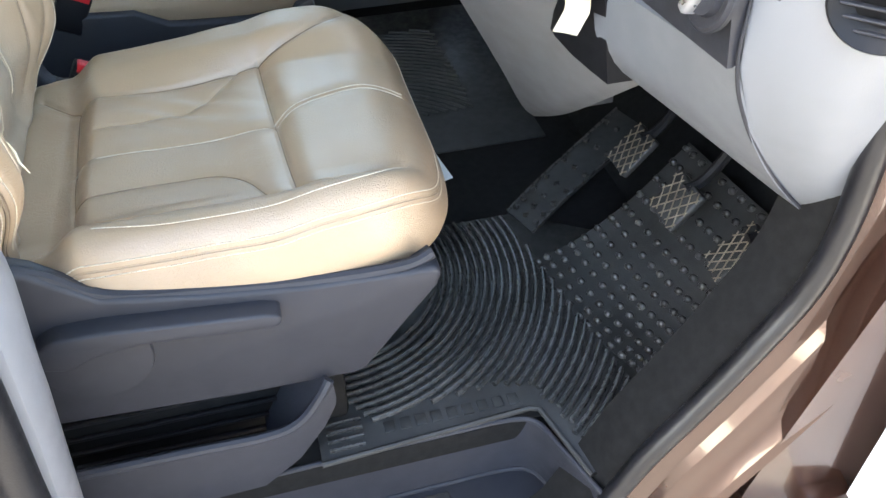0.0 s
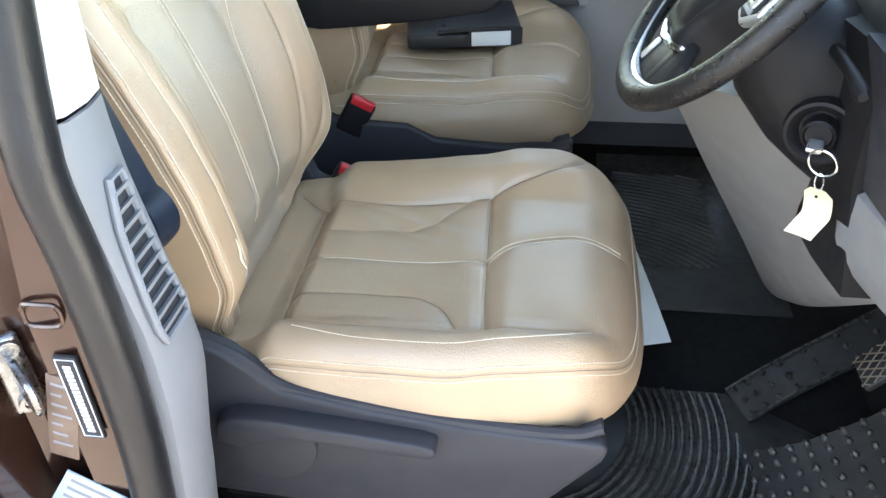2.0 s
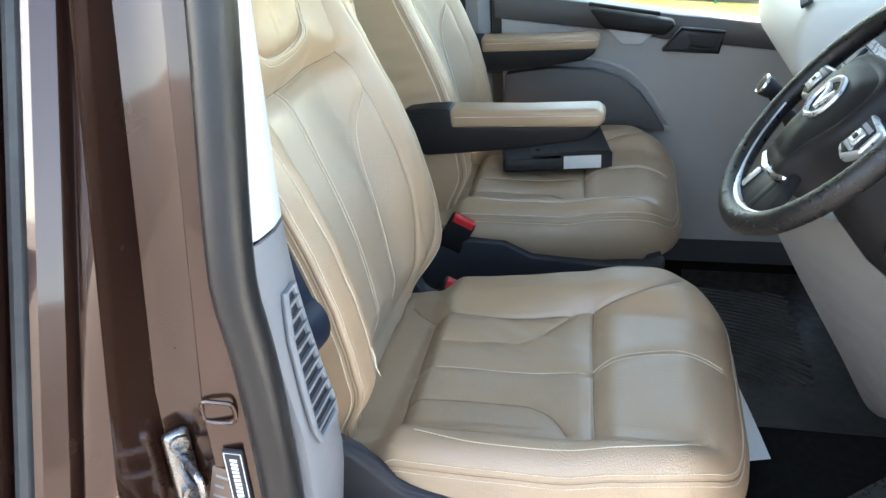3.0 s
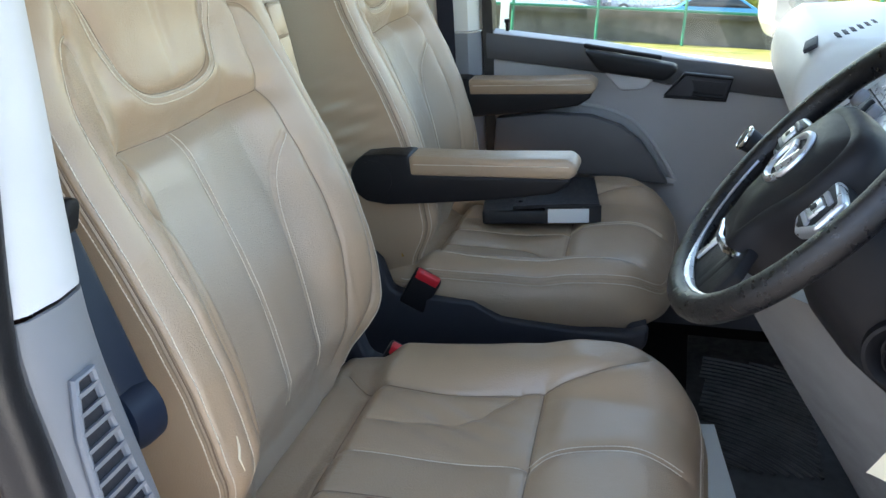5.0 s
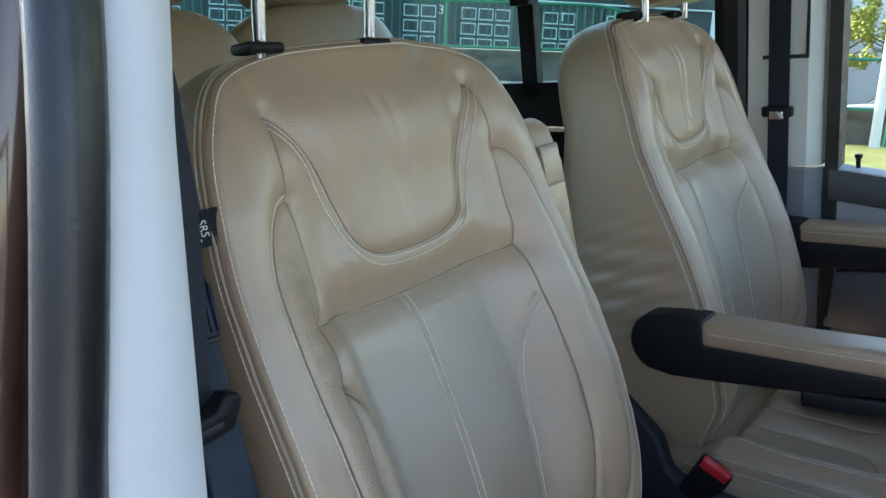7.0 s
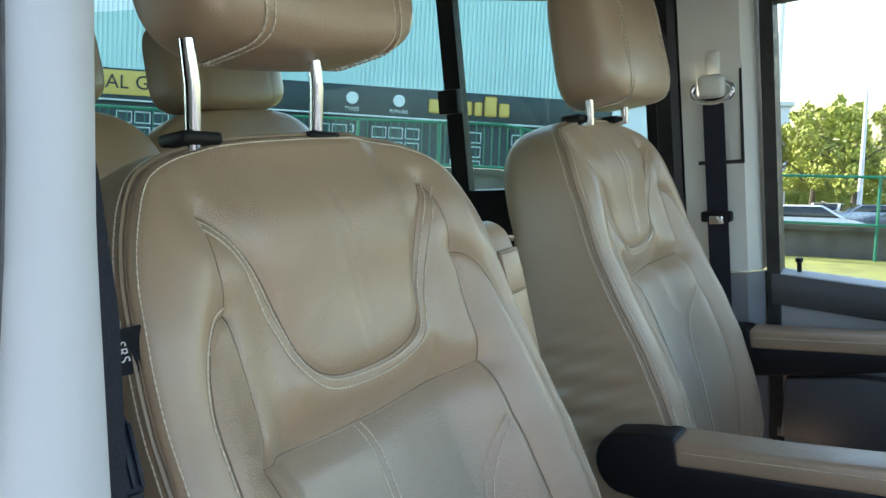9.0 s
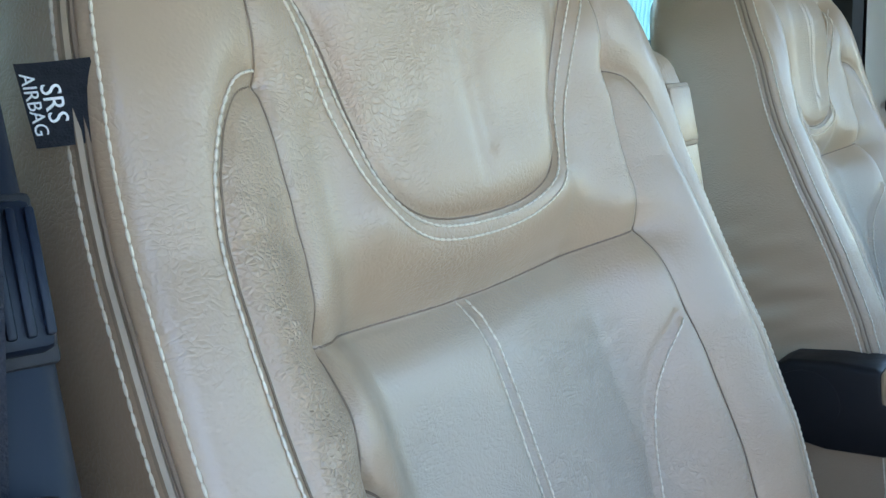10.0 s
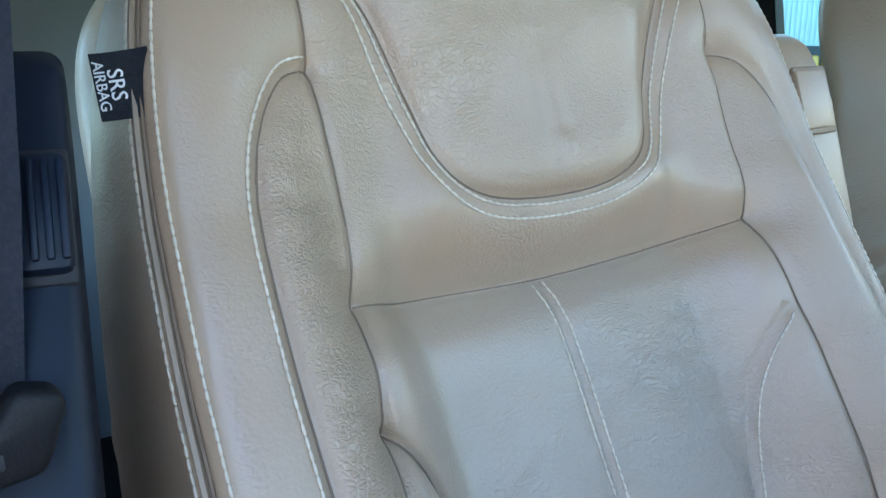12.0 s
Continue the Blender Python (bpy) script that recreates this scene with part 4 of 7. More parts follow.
rows = []
for z in [0.15 + 0.05 * i for i in range(37)]:
    rows.append([(x + 0.02 * float(sm(0.6, 0.3, z)), y + jamb_lean(x, z), z) for x, y in JAMB])
solid("rear_jamb", slab(rows, (0.0, 0.012, 0)), BROWN, "brown metallic door jamb with grooves and ridges", "door jamb", kind="structure")
solid("gap_seal", tube([(-0.516, 0.318 + jamb_lean(-0.516, z), z) for z in [0.2 + 0.05 * i for i in range(35)]], 0.013, 10), RUBBER, "black rubber strip in the panel gap", "seal", kind="structure")
sd = [[(x, y - 0.007 * float(sm(1.29, 1.27, z)) + jamb_lean(-0.536, z), z) for x, y in ((-0.536, 0.33), (-0.538, 0.292), (-0.55, 0.278), (-0.62, 0.272), (-1.0, 0.268), (-1.7, 0.27))] for z in [0.2 + 0.06 * i for i in range(18)] + [1.255, 1.265, 1.275, 1.285, 1.295, 1.34]]
sliding = solid("sliding_door", slab(sd, (0, 0.03, 0)), BROWN, "brown metallic sliding door, closed", "door", kind="structure")
part("window_surround", slab([[(x, y + jamb_lean(-0.536, z), z) for x, y in ((-0.536, 0.33), (-0.538, 0.292), (-0.55, 0.278), (-0.62, 0.272), (-0.68, 0.272))] for z in [1.34 + 0.06 * i for i in range(10)]], (0, 0.03, 0)), BROWN, sliding)

# striker and plates on the jamb
striker = thing("door_striker", "chrome door latch striker bolted to the brown jamb", "striker", (-0.392, 0.386, 1.055))
striker.rotation_euler = (0, 0, radians(50))
part("plate", boxm((-0.015, -0.004, -0.050), (0.015, 0.008, 0.050), 0.005, 3), ZINC, striker)
part("loop", tube(curve_pts([(0.0, -0.004, 0.019), (0.0, -0.030, 0.019), (0.0, -0.050, 0.018), (0.0, -0.055, 0.010), (0.0, -0.055, -0.010), (0.0, -0.050, -0.016), (0.0, -0.030, -0.017), (0.0, -0.004, -0.017)], 5), 0.0046, 10), ZINC, striker)
for z in (-0.036, 0.036):
    part("bolt", lathe([(0.0, 0.0), (0.011, 0.0), (0.011, 0.005), (0.006, 0.005), (0.006, 0.002), (0.0, 0.002)], 16, Matrix.Translation((0, -0.004, z)) @ Matrix.Rotation(math.pi / 2, 4, "X")), ZINC, striker)
solid("jamb_bracket", tube(curve_pts([(-0.334, 0.366, 1.168), (-0.315, 0.366, 1.169), (-0.303, 0.3675, 1.167), (-0.300, 0.368, 1.156), (-0.303, 0.3675, 1.145), (-0.315, 0.366, 1.143), (-0.334, 0.366, 1.144), (-0.337, 0.366, 1.156)], 4, True), 0.0026, 6, True), BROWN, "small raised rectangle pressed into the brown jamb", "pressing", kind="structure")
vin = thing("identification_plate", "black plate with white characters on the door jamb", "plate", (-0.312, 0.3665, 1.05))
part("plate", boxm((-0.012, -0.0028, -0.056), (0.012, 0.0022, 0.056), 0.0008), INK_SHADE, vin)
part("border", tube([(-0.010, -0.0032, -0.053), (0.010, -0.0032, -0.053), (0.010, -0.0032, 0.053), (-0.010, -0.0032, 0.053)], 0.0007, 4, True), WHITEINK, vin)
for i in range(17):
    part("bar", boxm((-0.004, -0.0036, -0.0465 + 0.0055 * i), (0.004, -0.0026, -0.0430 + 0.0055 * i)), WHITEINK, vin)
for k, (z, h, w) in enumerate(((0.84, 0.17, 0.085), (0.72, 0.07, 0.07))):
    st = thing("sticker", "white and pale blue information sticker on the brown door jamb", "sticker", (-0.375 + 0.02 * k, 0.3955 - 0.03, z), "jamb stickers")
    st.rotation_euler = (0, radians(34), 0)
    part("sheet", boxm((-w / 2, -0.0012, -h / 2), (w / 2, 0.0015, h / 2), 0.0005), PAPER if k else PALEBLUE, st)
    for i in range(int(h / 0.016)):
        part("bar", boxm((-w * 0.40, -0.0020, h / 2 - 0.014 - i * 0.016), (w * (0.38 - 0.12 * ((i * 7) % 4)), -0.0010, h / 2 - 0.009 - i * 0.016)), MID, st)

faded = thing("sticker", "faded brown information sticker beside the black plate", "sticker", (-0.336, 0.3665, 1.015), "jamb stickers")
faded.rotation_euler = (0, radians(16), 0)
part("sheet", boxm((-0.022, -0.0010, -0.062), (0.010, 0.0015, 0.062), 0.0004), material("faded_sticker_film", (0.16, 0.105, 0.080), 0.5, vary=0.2, scale=30), faded)
for i in range(7):
    part("bar", boxm((-0.017, -0.0016, 0.048 - i * 0.015), (0.004 - 0.005 * ((i * 5) % 3), -0.0008, 0.0515 - i * 0.015)), MID, faded)

# pillar trim behind the driver's doorway
def trim_x(z):
    return float(np.interp(z, (0.33, 0.48, 0.62, 0.85, 1.00, 1.10, 1.25, 1.34, 1.6, 1.95), (-0.318, -0.295, -0.278, -0.250, -0.236, -0.236, -0.256, -0.262, -0.270, -0.285)))


def trim_rows(z0, z1, n):
    out = []
    for i in range(n + 1):
        z = z0 + (z1 - z0) * i / n
        x = trim_x(z)
        ya = float(np.interp(z, (0.33, 0.6, 0.9, 1.1, 1.3, 1.34, 1.6, 1.9), (0.385, 0.392, 0.398, 0.398, 0.398, 0.405, 0.456, 0.520)))
        yb = float(np.interp(z, (0.33, 0.44, 0.6, 0.9, 1.03, 1.1, 1.3, 1.34, 1.6, 1.9), (0.500, 0.470, 0.470, 0.478, 0.495, 0.486, 0.479, 0.482, 0.510, 0.560)))
        out.append([(x - 0.03, ya - 0.006, z), (x - 0.006, ya, z), (x, ya + 0.008, z), (x + 0.004, (ya + yb) / 2, z), (x, yb - 0.010, z), (x - 0.006, yb - 0.002, z), (x - 0.05, yb + 0.006, z), (x - 0.13, yb + 0.016, z), (x - 0.26, yb + 0.022, z)])
    return out


pillar = thing("pillar_trim", "grey plastic pillar trim with a slotted air vent", "trim", (0, 0, 0), kind="structure")
part("lower_trim", slab(trim_rows(0.32, 1.333, 40), (-0.004, 0.0, 0)), TRIM, pillar, "mid grey lower trim")
part("upper_trim", slab(trim_rows(1.338, 1.93, 24), (-0.004, 0.0, 0)), LIGHT, pillar, "pale grey upper trim")
# vent let into the trim
vent = []
for z, a, b in ((1.268, 0.428, 0.450), (1.22, 0.414, 0.452), (1.16, 0.408, 0.456), (1.11, 0.406, 0.464), (1.092, 0.412, 0.462)):
    vent.append((z, a, b))
vp = [Vector((trim_x(z) + 0.006, a, z)) for z, a, b in vent] + [Vector((trim_x(z) + 0.006, b, z)) for z, a, b in reversed(vent)]
part("vent_frame", tube(vp, 0.0045, 8, True), TRIM, pillar)
# black sheet stands in for the shade behind the slats
part("vent_shadow", slab([[(trim_x(z) + 0.0052, a, z), (trim_x(z) + 0.0062, (a + b) / 2, z), (trim_x(z) + 0.0052, b, z)] for z, a, b in vent], (-0.003, 0, 0)), INK_SHADE, pillar)
for i in range(10):
    z = 1.254 - i * 0.0162
    a = float(np.interp(z, (1.092, 1.11, 1.16, 1.22, 1.268), (0.412, 0.406, 0.408, 0.414, 0.428)))
    b = float(np.interp(z, (1.092, 1.11, 1.16, 1.22, 1.268), (0.462, 0.464, 0.456, 0.452, 0.450)))
    x = trim_x(z)
    part("vent_slat", prism([(x + 0.004, z - 0.0035), (x + 0.011, z - 0.001), (x + 0.011, z + 0.0035), (x + 0.004, z + 0.001)], "y", a, b), TRIM, pillar)

# closed body: roof, rear, right rear side
solid("ceiling", slab([[(x, y, 2.02 + 0.16 * max(0.0, -0.3 - x) - 0.04 * abs((y - 1.28) / 0.75) ** 4 - 0.05 * float(sm(0.1, 0.55, x))) for y in (0.50, 0.60, 0.9, 1.28, 1.66, 1.96, 2.08)] for x in (-3.2, -1.6, -0.6, 0.0, 0.35, 0.55)], (0, 0, 0.05)), HEADLINER, "pale grey headliner", "ceiling", kind="structure")
solid("wall_rear", boxm((-3.26, 0.30, 0.2), (-3.2, 2.26, 2.52)), MID, "plain grey rear end of the cabin", "wall", kind="structure")
solid("wall_right_low", boxm((-3.2, 0.33, 0.2), (-0.54, 0.40, 1.34)), MID, "grey trim panel behind the doorway", "wall", kind="structure")
solid("wall_right_rail", slab([[(x, 0.46, z + k * 0.16 * max(0.0, -0.3 - x)) for x in (-3.2, -1.6, -0.3, 0.10)] for z, k in ((1.88, 0.0), (2.05, 1.0))], (0, 0.07, 0)), MID, "grey roof rail", "wall", kind="structure")
for x0, x1 in ((-0.66, -0.57), (-1.75, -1.62), (-3.2, -2.95)):
    solid("window_post", slab([[(x0, 0.47 + tumble(z), z), (x1, 0.47 + tumble(z), z)] for z in (1.2, 1.35, 1.6, 1.9)], (0, 0.05, 0)), DARKER, "black window post", "post", kind="structure")
pane = solid("window_right", slab([[(-2.95, 0.49 + tumble(z), z), (-0.66, 0.49 + tumble(z), z)] for z in (1.33, 1.6, 1.9)], (0, 0.004, 0)), TINT, "green tinted side window", "window", kind="structure")
pane.visible_shadow = False

# left side of the van
def left_y(z):
    return 2.13 - max(0.0, z - 1.25) * 0.03


def left_band(name, x0, x1, z0, z1, mat, label, cat, out=0.06, n=6):
    return solid(name, slab([[(x0, left_y(z), z), ((x0 + x1) / 2, left_y(z), z), (x1, left_y(z), z)] for z in [z0 + (z1 - z0) * i / n for i in range(n + 1)]], (0, out, 0)), mat, label, cat, kind="structure")


left_band("wall_left_low", -3.2, -0.50, 0.40, 1.490, DARKER, "black trim below the side windows", "wall")
solid("wall_left_top", slab([[(x, left_y(z), z - 0.17 * (x + 0.8)) for x in (-3.2, -1.8, -0.44)] for z in (1.955, 2.0, 2.10)], (0, 0.06, 0)), DARKER, "black frame above the side windows", "wall", kind="structure")
left_band("window_divider", -1.124, -1.073, 1.45, 2.02, DARKER, "black divider between the side windows", "window frame", 0.03)
left_band("window_divider", -3.2, -2.95, 1.45, 2.25, DARKER, "black divider between the side windows", "window frame", 0.03)
left_band("window_frame_front", -0.565, -0.46, 1.40, 1.97, DARKER, "black frame of the sliding door window", "window frame", 0.03)
for x0, x1 in ((-2.9, -1.124), (-1.073, -0.565)):
    w = solid("window_left", slab([[(x, left_y(z), z + (z - 1.455) * max(0.0, -0.2 * (x + 0.8))) for x in (x0, (x0 + x1) / 2, x1)] for z in (1.455, 1.7, 2.0)], (0, 0.004, 0)), TINT, "green tinted sliding door window", "window", kind="structure")
    w.visible_shadow = False
solid("window_catch", boxm((-1.126, 2.080, 1.700), (-1.062, 2.112, 1.765), 0.006), DARKER, "black window catch on the divider", "catch", kind="structure")
solid("seat_rail_left", tube([(-1.9, 2.06, 1.38), (-0.55, 2.06, 1.36)], 0.012, 8), RUBBER, "black bar below the side window", "rail", kind="structure")

left_band("wall_left_foot", -0.50, 1.18, 0.38, 0.60, DOORDARK, "black sill trim along the left side", "wall")
solid("footwell_side", boxm((0.72, 2.09, 0.40), (1.18, 2.15, 1.30)), CARPET, "black carpeted footwell side", "wall", kind="structure")
solid("footwell_side", boxm((0.76, 0.37, 0.40), (1.18, 0.41, 1.30)), CARPET, "black carpeted footwell side", "wall", kind="structure")
# left pillar with its belt
solid("pillar_left_upper", slab([[(-0.466, left_y(z) - 0.03, z), (-0.458, left_y(z) - 0.075, z), (-0.33, left_y(z) - 0.075, z), (-0.305, left_y(z) - 0.05, z), (-0.30, left_y(z) + 0.02, z)] for z in (1.30, 1.4, 1.5, 1.6, 1.7, 1.8, 1.9, 1.97)], (0, 0.03, 0)), CREAM, "pale pillar trim", "pillar", kind="structure")
solid("sliding_door_seal", slab([[(-0.530, left_y(z) - 0.030, z), (-0.515, left_y(z) - 0.072, z), (-0.480, left_y(z) - 0.080, z), (-0.464, left_y(z) - 0.072, z)] for z in (1.20, 1.3, 1.4, 1.5, 1.6, 1.7, 1.8, 1.9, 1.97)], (0, 0.04, 0)), SEALR, "black rubber seal of the sliding door", "door seal", kind="structure")
solid("pillar_left_lower", slab([[(-0.52, left_y(z) - 0.02, z), (-0.47, left_y(z) - 0.085, z), (-0.33, left_y(z) - 0.085, z), (-0.300, left_y(z) - 0.055, z), (-0.295, left_y(z) + 0.02, z)] for z in (0.45, 0.7, 0.9, 1.1, 1.2, 1.296)], (0, 0.03, 0)), MID, "grey lower pillar trim", "pillar", kind="structure")
belt = thing("passenger_belt", "dark seat belt hanging from a chrome loop on the pillar", "seat belt", (-0.385, 2.0, 1.30))
part("webbing", slab([[(-0.022, left_y(1.30 + z) - 2.0 - 0.094, z), (0.022, left_y(1.30 + z) - 2.0 - 0.094, z)] for z in [-0.5 + 0.05 * i for i in range(19)]], (0, 0.003, 0)), WEB, belt)
part("loop", tube([(0.042 * math.cos(a), left_y(1.69) - 2.0 - 0.098, 0.39 + 0.024 * math.sin(a)) for a in [2 * math.pi * k / 24 for k in range(24)]], 0.006, 8, True), CHROME, belt)
part("cover", boxm((-0.030, left_y(1.7) - 2.0 - 0.115, 0.375), (0.030, left_y(1.7) - 2.0 - 0.092, 0.425), 0.014, 3), CREAM, belt)
part("height_slide", boxm((-0.014, left_y(1.76) - 2.0 - 0.086, 0.42), (0.014, left_y(1.76) - 2.0 - 0.074, 0.475), 0.006), CREAM, belt)
part("tongue", boxm((-0.033, left_y(1.43) - 2.0 - 0.108, 0.112), (0.033, left_y(1.43) - 2.0 - 0.088, 0.135), 0.005), DARKER, belt)
part("tongue_plate", boxm((-0.014, left_y(1.43) - 2.0 - 0.112, 0.108), (0.016, left_y(1.43) - 2.0 - 0.104, 0.126), 0.002), CHROME, belt)

for a, b in (((0.050, 0.24), (0.056, 0.46)), ((-0.040, 0.235), (0.056, 0.243))):
    part("guide_slot", boxm((a[0], left_y(1.6) - 2.0 - 0.079, a[1]), (b[0], left_y(1.6) - 2.0 - 0.070, b[1]), 0.001), INK_SHADE, belt)

# passenger door
door = thing("passenger_door", "grey plastic door panel with a dark upper band and map pocket", "door", (0, 2.06, 0.5), kind="structure")


def on_door(x, z, out=0.0):
    return (x, left_y(z) - 2.06 - 0.055 - out, z - 0.5)


def sill_z(x):
    return float(np.interp(x, (-0.29, 0.0, 0.2, 0.5, 0.75), (1.300, 1.265, 1.232, 1.198, 1.17)))


xs = [-0.285 + 0.035 * i for i in range(28)]
part("lower_panel", slab([[on_door(x, 0.55 + (sill_z(x) - 0.075 - 0.55) * k / 8) for x in xs] for k in range(9)], (0, 0.05, 0)), DOORGREY, door)
part("upper_band", slab([[on_door(x, sill_z(x) - 0.072 + 0.066 * k / 4, 0.006 + 0.008 * math.sin(math.pi * k / 4)) for x in xs] for k in range(5)], (0, 0.06, 0)), DOORDARK, door, "dark grey upper band")
part("window_sill", slab([[(x, left_y(1.27) - 2.06 - 0.055 + 0.03 * k, sill_z(x) - 0.5 - 0.004 + 0.006 * math.sin(k * 1.5)) for x in xs] for k in range(4)], (0, 0, -0.02)), LIGHT, door, "pale grey window sill")
pocket = [(-0.25, 1.085), (-0.12, 1.100), (0.0, 1.095), (0.075, 1.070), (0.125, 1.030), (0.165, 0.975), (0.200, 0.918), (0.10, 0.925), (-0.10, 0.945), (-0.26, 0.955)]
part("map_pocket", prism([(x, z - 0.5) for x, z in pocket], "y", -0.004 - 0.06, -0.03, 0.008), DOORDARK, door, "dark recessed map pocket")
part("pocket_rim", tube(curve_pts([on_door(x, z, 0.004) for x, z in ((-0.28, 0.940), (-0.10, 0.930), (0.10, 0.908), (0.215, 0.903))], 6), 0.012, 8), DOORGREY, door)
part("pocket_edge", tube(curve_pts([on_door(x, z, 0.002) for x, z in ((-0.27, 1.092), (-0.12, 1.107), (0.0, 1.102), (0.08, 1.076), (0.13, 1.036), (0.172, 0.98), (0.215, 0.905))], 6), 0.006, 8), DOORGREY, door)
part("pull_handle", prism([(-0.020, 1.268 - 0.5), (0.195, 1.232 - 0.5), (0.210, 1.222 - 0.5), (0.180, 1.192 - 0.5), (0.02, 1.214 - 0.5)], "y", -0.105, -0.05, 0.012, 3), DARKER, door, "black moulded door pull")
part("grip_recess", prism([(0.025, 1.213 - 0.5), (0.155, 1.195 - 0.5), (0.125, 1.165 - 0.5), (0.07, 1.163 - 0.5)], "y", -0.070, -0.05, 0.008), LIGHT, door, "pale grey grip recess")
rec = part("handle_housing", prism([(0.175, 1.150 - 0.5), (0.222, 1.208 - 0.5), (0.335, 1.197 - 0.5), (0.322, 1.142 - 0.5)], "y", -0.072, -0.05, 0.004), DARK, door)
part("housing_rim", tube([(0.178, -0.0725, 0.651), (0.223, -0.0725, 0.706), (0.333, -0.0725, 0.695), (0.321, -0.0725, 0.643)], 0.0045, 8, True), DARKER, rec)
part("hand_recess", prism([(0.238, 0.694), (0.324, 0.685), (0.314, 0.650), (0.252, 0.655)], "y", -0.0735, -0.06, 0.003), INK_SHADE, rec)
part("release_lever", tube([(0.244, -0.076, 0.660), (0.262, -0.080, 0.6555), (0.312, -0.080, 0.652)], 0.0055, 8), DARKER, rec)
part("lock_pin", lathe([(0.0, 0.0), (0.005, 0.0), (0.005, 0.02), (0.008, 0.022), (0.008, 0.030), (0.0, 0.032)], 12, Matrix.Translation((-0.235, left_y(1.3) - 2.06 - 0.03, sill_z(-0.235) - 0.5))), DARKER, door)
part("window_slot", boxm((-0.02, -0.075, sill_z(0.08) - 0.5 + 0.002), (0.17, -0.060, sill_z(0.08) - 0.5 + 0.012), 0.003, 2, Matrix.Translation((0.075, 0, 0.77)) @ Matrix.Rotation(radians(9), 4, "Y") @ Matrix.Translation((-0.075, 0, -0.77))), DARKER, door)
part("rear_frame", slab([[on_door(-0.295, z, 0.004), on_door(-0.268, z, 0.004)] for z in (0.5, 0.9, 1.3, 1.6, 1.9)], (0, 0.05, 0)), RUBBER, door, "black door frame and seal")
part("top_frame", tube([(-0.285, left_y(1.88) - 2.06 - 0.04, 1.875 - 0.5), (0.1, left_y(1.88) - 2.06 - 0.04, 1.885 - 0.5), (0.42, left_y(1.85) - 2.06 - 0.04, 1.84 - 0.5), (0.62, left_y(1.6) - 2.06 - 0.04, 1.55 - 0.5), (0.72, left_y(1.3) - 2.06 - 0.04, 1.20 - 0.5)], 0.022, 8), RUBBER, door)
dp = part("window_pane", slab([[(-0.28, left_y(z) - 2.06 - 0.01, z - 0.5), (0.2, left_y(z) - 2.06 - 0.01, z - 0.5), (0.72 - 0.35 * max(0, z - 1.25), left_y(z) - 2.06 - 0.01, z - 0.5)] for z in (1.19, 1.4, 1.6, 1.88)], (0, 0.004, 0)), GLASS, door)
dp.visible_shadow = False

# windscreen and front end
scr = solid("windscreen", slab([[(0.55 + 0.62 * k, y, 1.95 - 0.68 * k) for y in (0.45, 1.28, 2.08)] for k in (0, 0.5, 1)], (0.004, 0, 0.004)), SCREEN, "clear laminated windscreen", "windscreen", kind="structure")
solid("bulkhead", boxm((1.16, 0.34, 0.35), (1.22, 2.2, 1.27)), DARKER, "black bulkhead ahead of the dashboard", "bulkhead", kind="structure")
for y in (0.46, 2.08):
    solid("windscreen_post", tube([(0.50, y + (0.03 if y < 1 else -0.03), 1.96), (0.80, y, 1.58), (1.16, y - (0.08 if y < 1 else -0.08), 1.22)], 0.035, 10), MID, "grey windscreen post trim", "pillar", kind="structure")
# unseen plain wall added on the driver's side, behind the camera, to cut skylight
solid("skylight_block_wall", boxm((-14.0, -9.3, -0.05), (14.0, -9.0, 2.9), 0.01), RENDER, "unseen plain grey wall added to cut skylight at the driver's doorway", "wall", kind="structure")
solid("wall_left_rail", boxm((-0.46, 1.985, 1.905), (0.52, 2.12, 2.07), 0.01), MID, "grey roof rail above the passenger door", "wall", kind="structure")


# ---- dashboard ----
dash = thing("dashboard", "two-tone grey plastic dashboard with vents and switches", "dashboard", (0.7, 1.25, 0.9), kind="")
DL = (-0.7, -1.25, -0.9)


def dpart(name, bm, mat, parent=None, label=""):
    return part(name, bm, mat, parent or dash, label, DL if parent is None else None)


rows = []
for k in range(9):
    t = k / 8
    a = Vector((0.495, 0.735, 1.125)).lerp(Vector((0.570, 0.705, 0.967)), t)
    b = Vector((0.507, 0.425, 1.158)).lerp(Vector((0.706, 0.440, 0.890)), t)
    bow = Vector((-0.030, 0, -0.012)) * math.sin(math.pi * t)
    rows.append([a.lerp(b, s / 8) + bow * (1 - 0.3 * s / 8) for s in range(9)])
dpart("knee_panel", slab(rows, (0.05, 0.02, 0.03)), DASHLIGHT, None, "pale grey knee panel")
rows = []
for z, sx, sy, mx, my, ex, ey in ((1.34, 0.505, 0.445, 0.575, 0.350, 0.70, 0.345), (1.24, 0.508, 0.430, 0.570, 0.348, 0.705, 0.350), (1.158, 0.512, 0.424, 0.580, 0.360, 0.71, 0.356), (1.08, 0.548, 0.432, 0.605, 0.380, 0.718, 0.364), (1.01, 0.597, 0.436, 0.64, 0.398, 0.725, 0.374), (0.95, 0.650, 0.438, 0.685, 0.410, 0.728, 0.388), (0.895, 0.706, 0.440, 0.718, 0.425, 0.735, 0.405)):
    rows.append([(p.x, p.y, z) for p in curve_pts([(sx, sy, 0), (mx, my, 0), (ex, ey, 0)], 6)])
dpart("end_cap", slab(rows, (0.03, 0.04, 0)), DASHLIGHT, None, "pale grey dashboard end")
dpart("cap_seam", tube(curve_pts([(0.506, 0.4275, 1.25), (0.509, 0.4235, 1.158), (0.545, 0.431, 1.08), (0.594, 0.435, 1.01), (0.647, 0.437, 0.95), (0.700, 0.439, 0.900)], 6), 0.0022, 6), INK_SHADE)
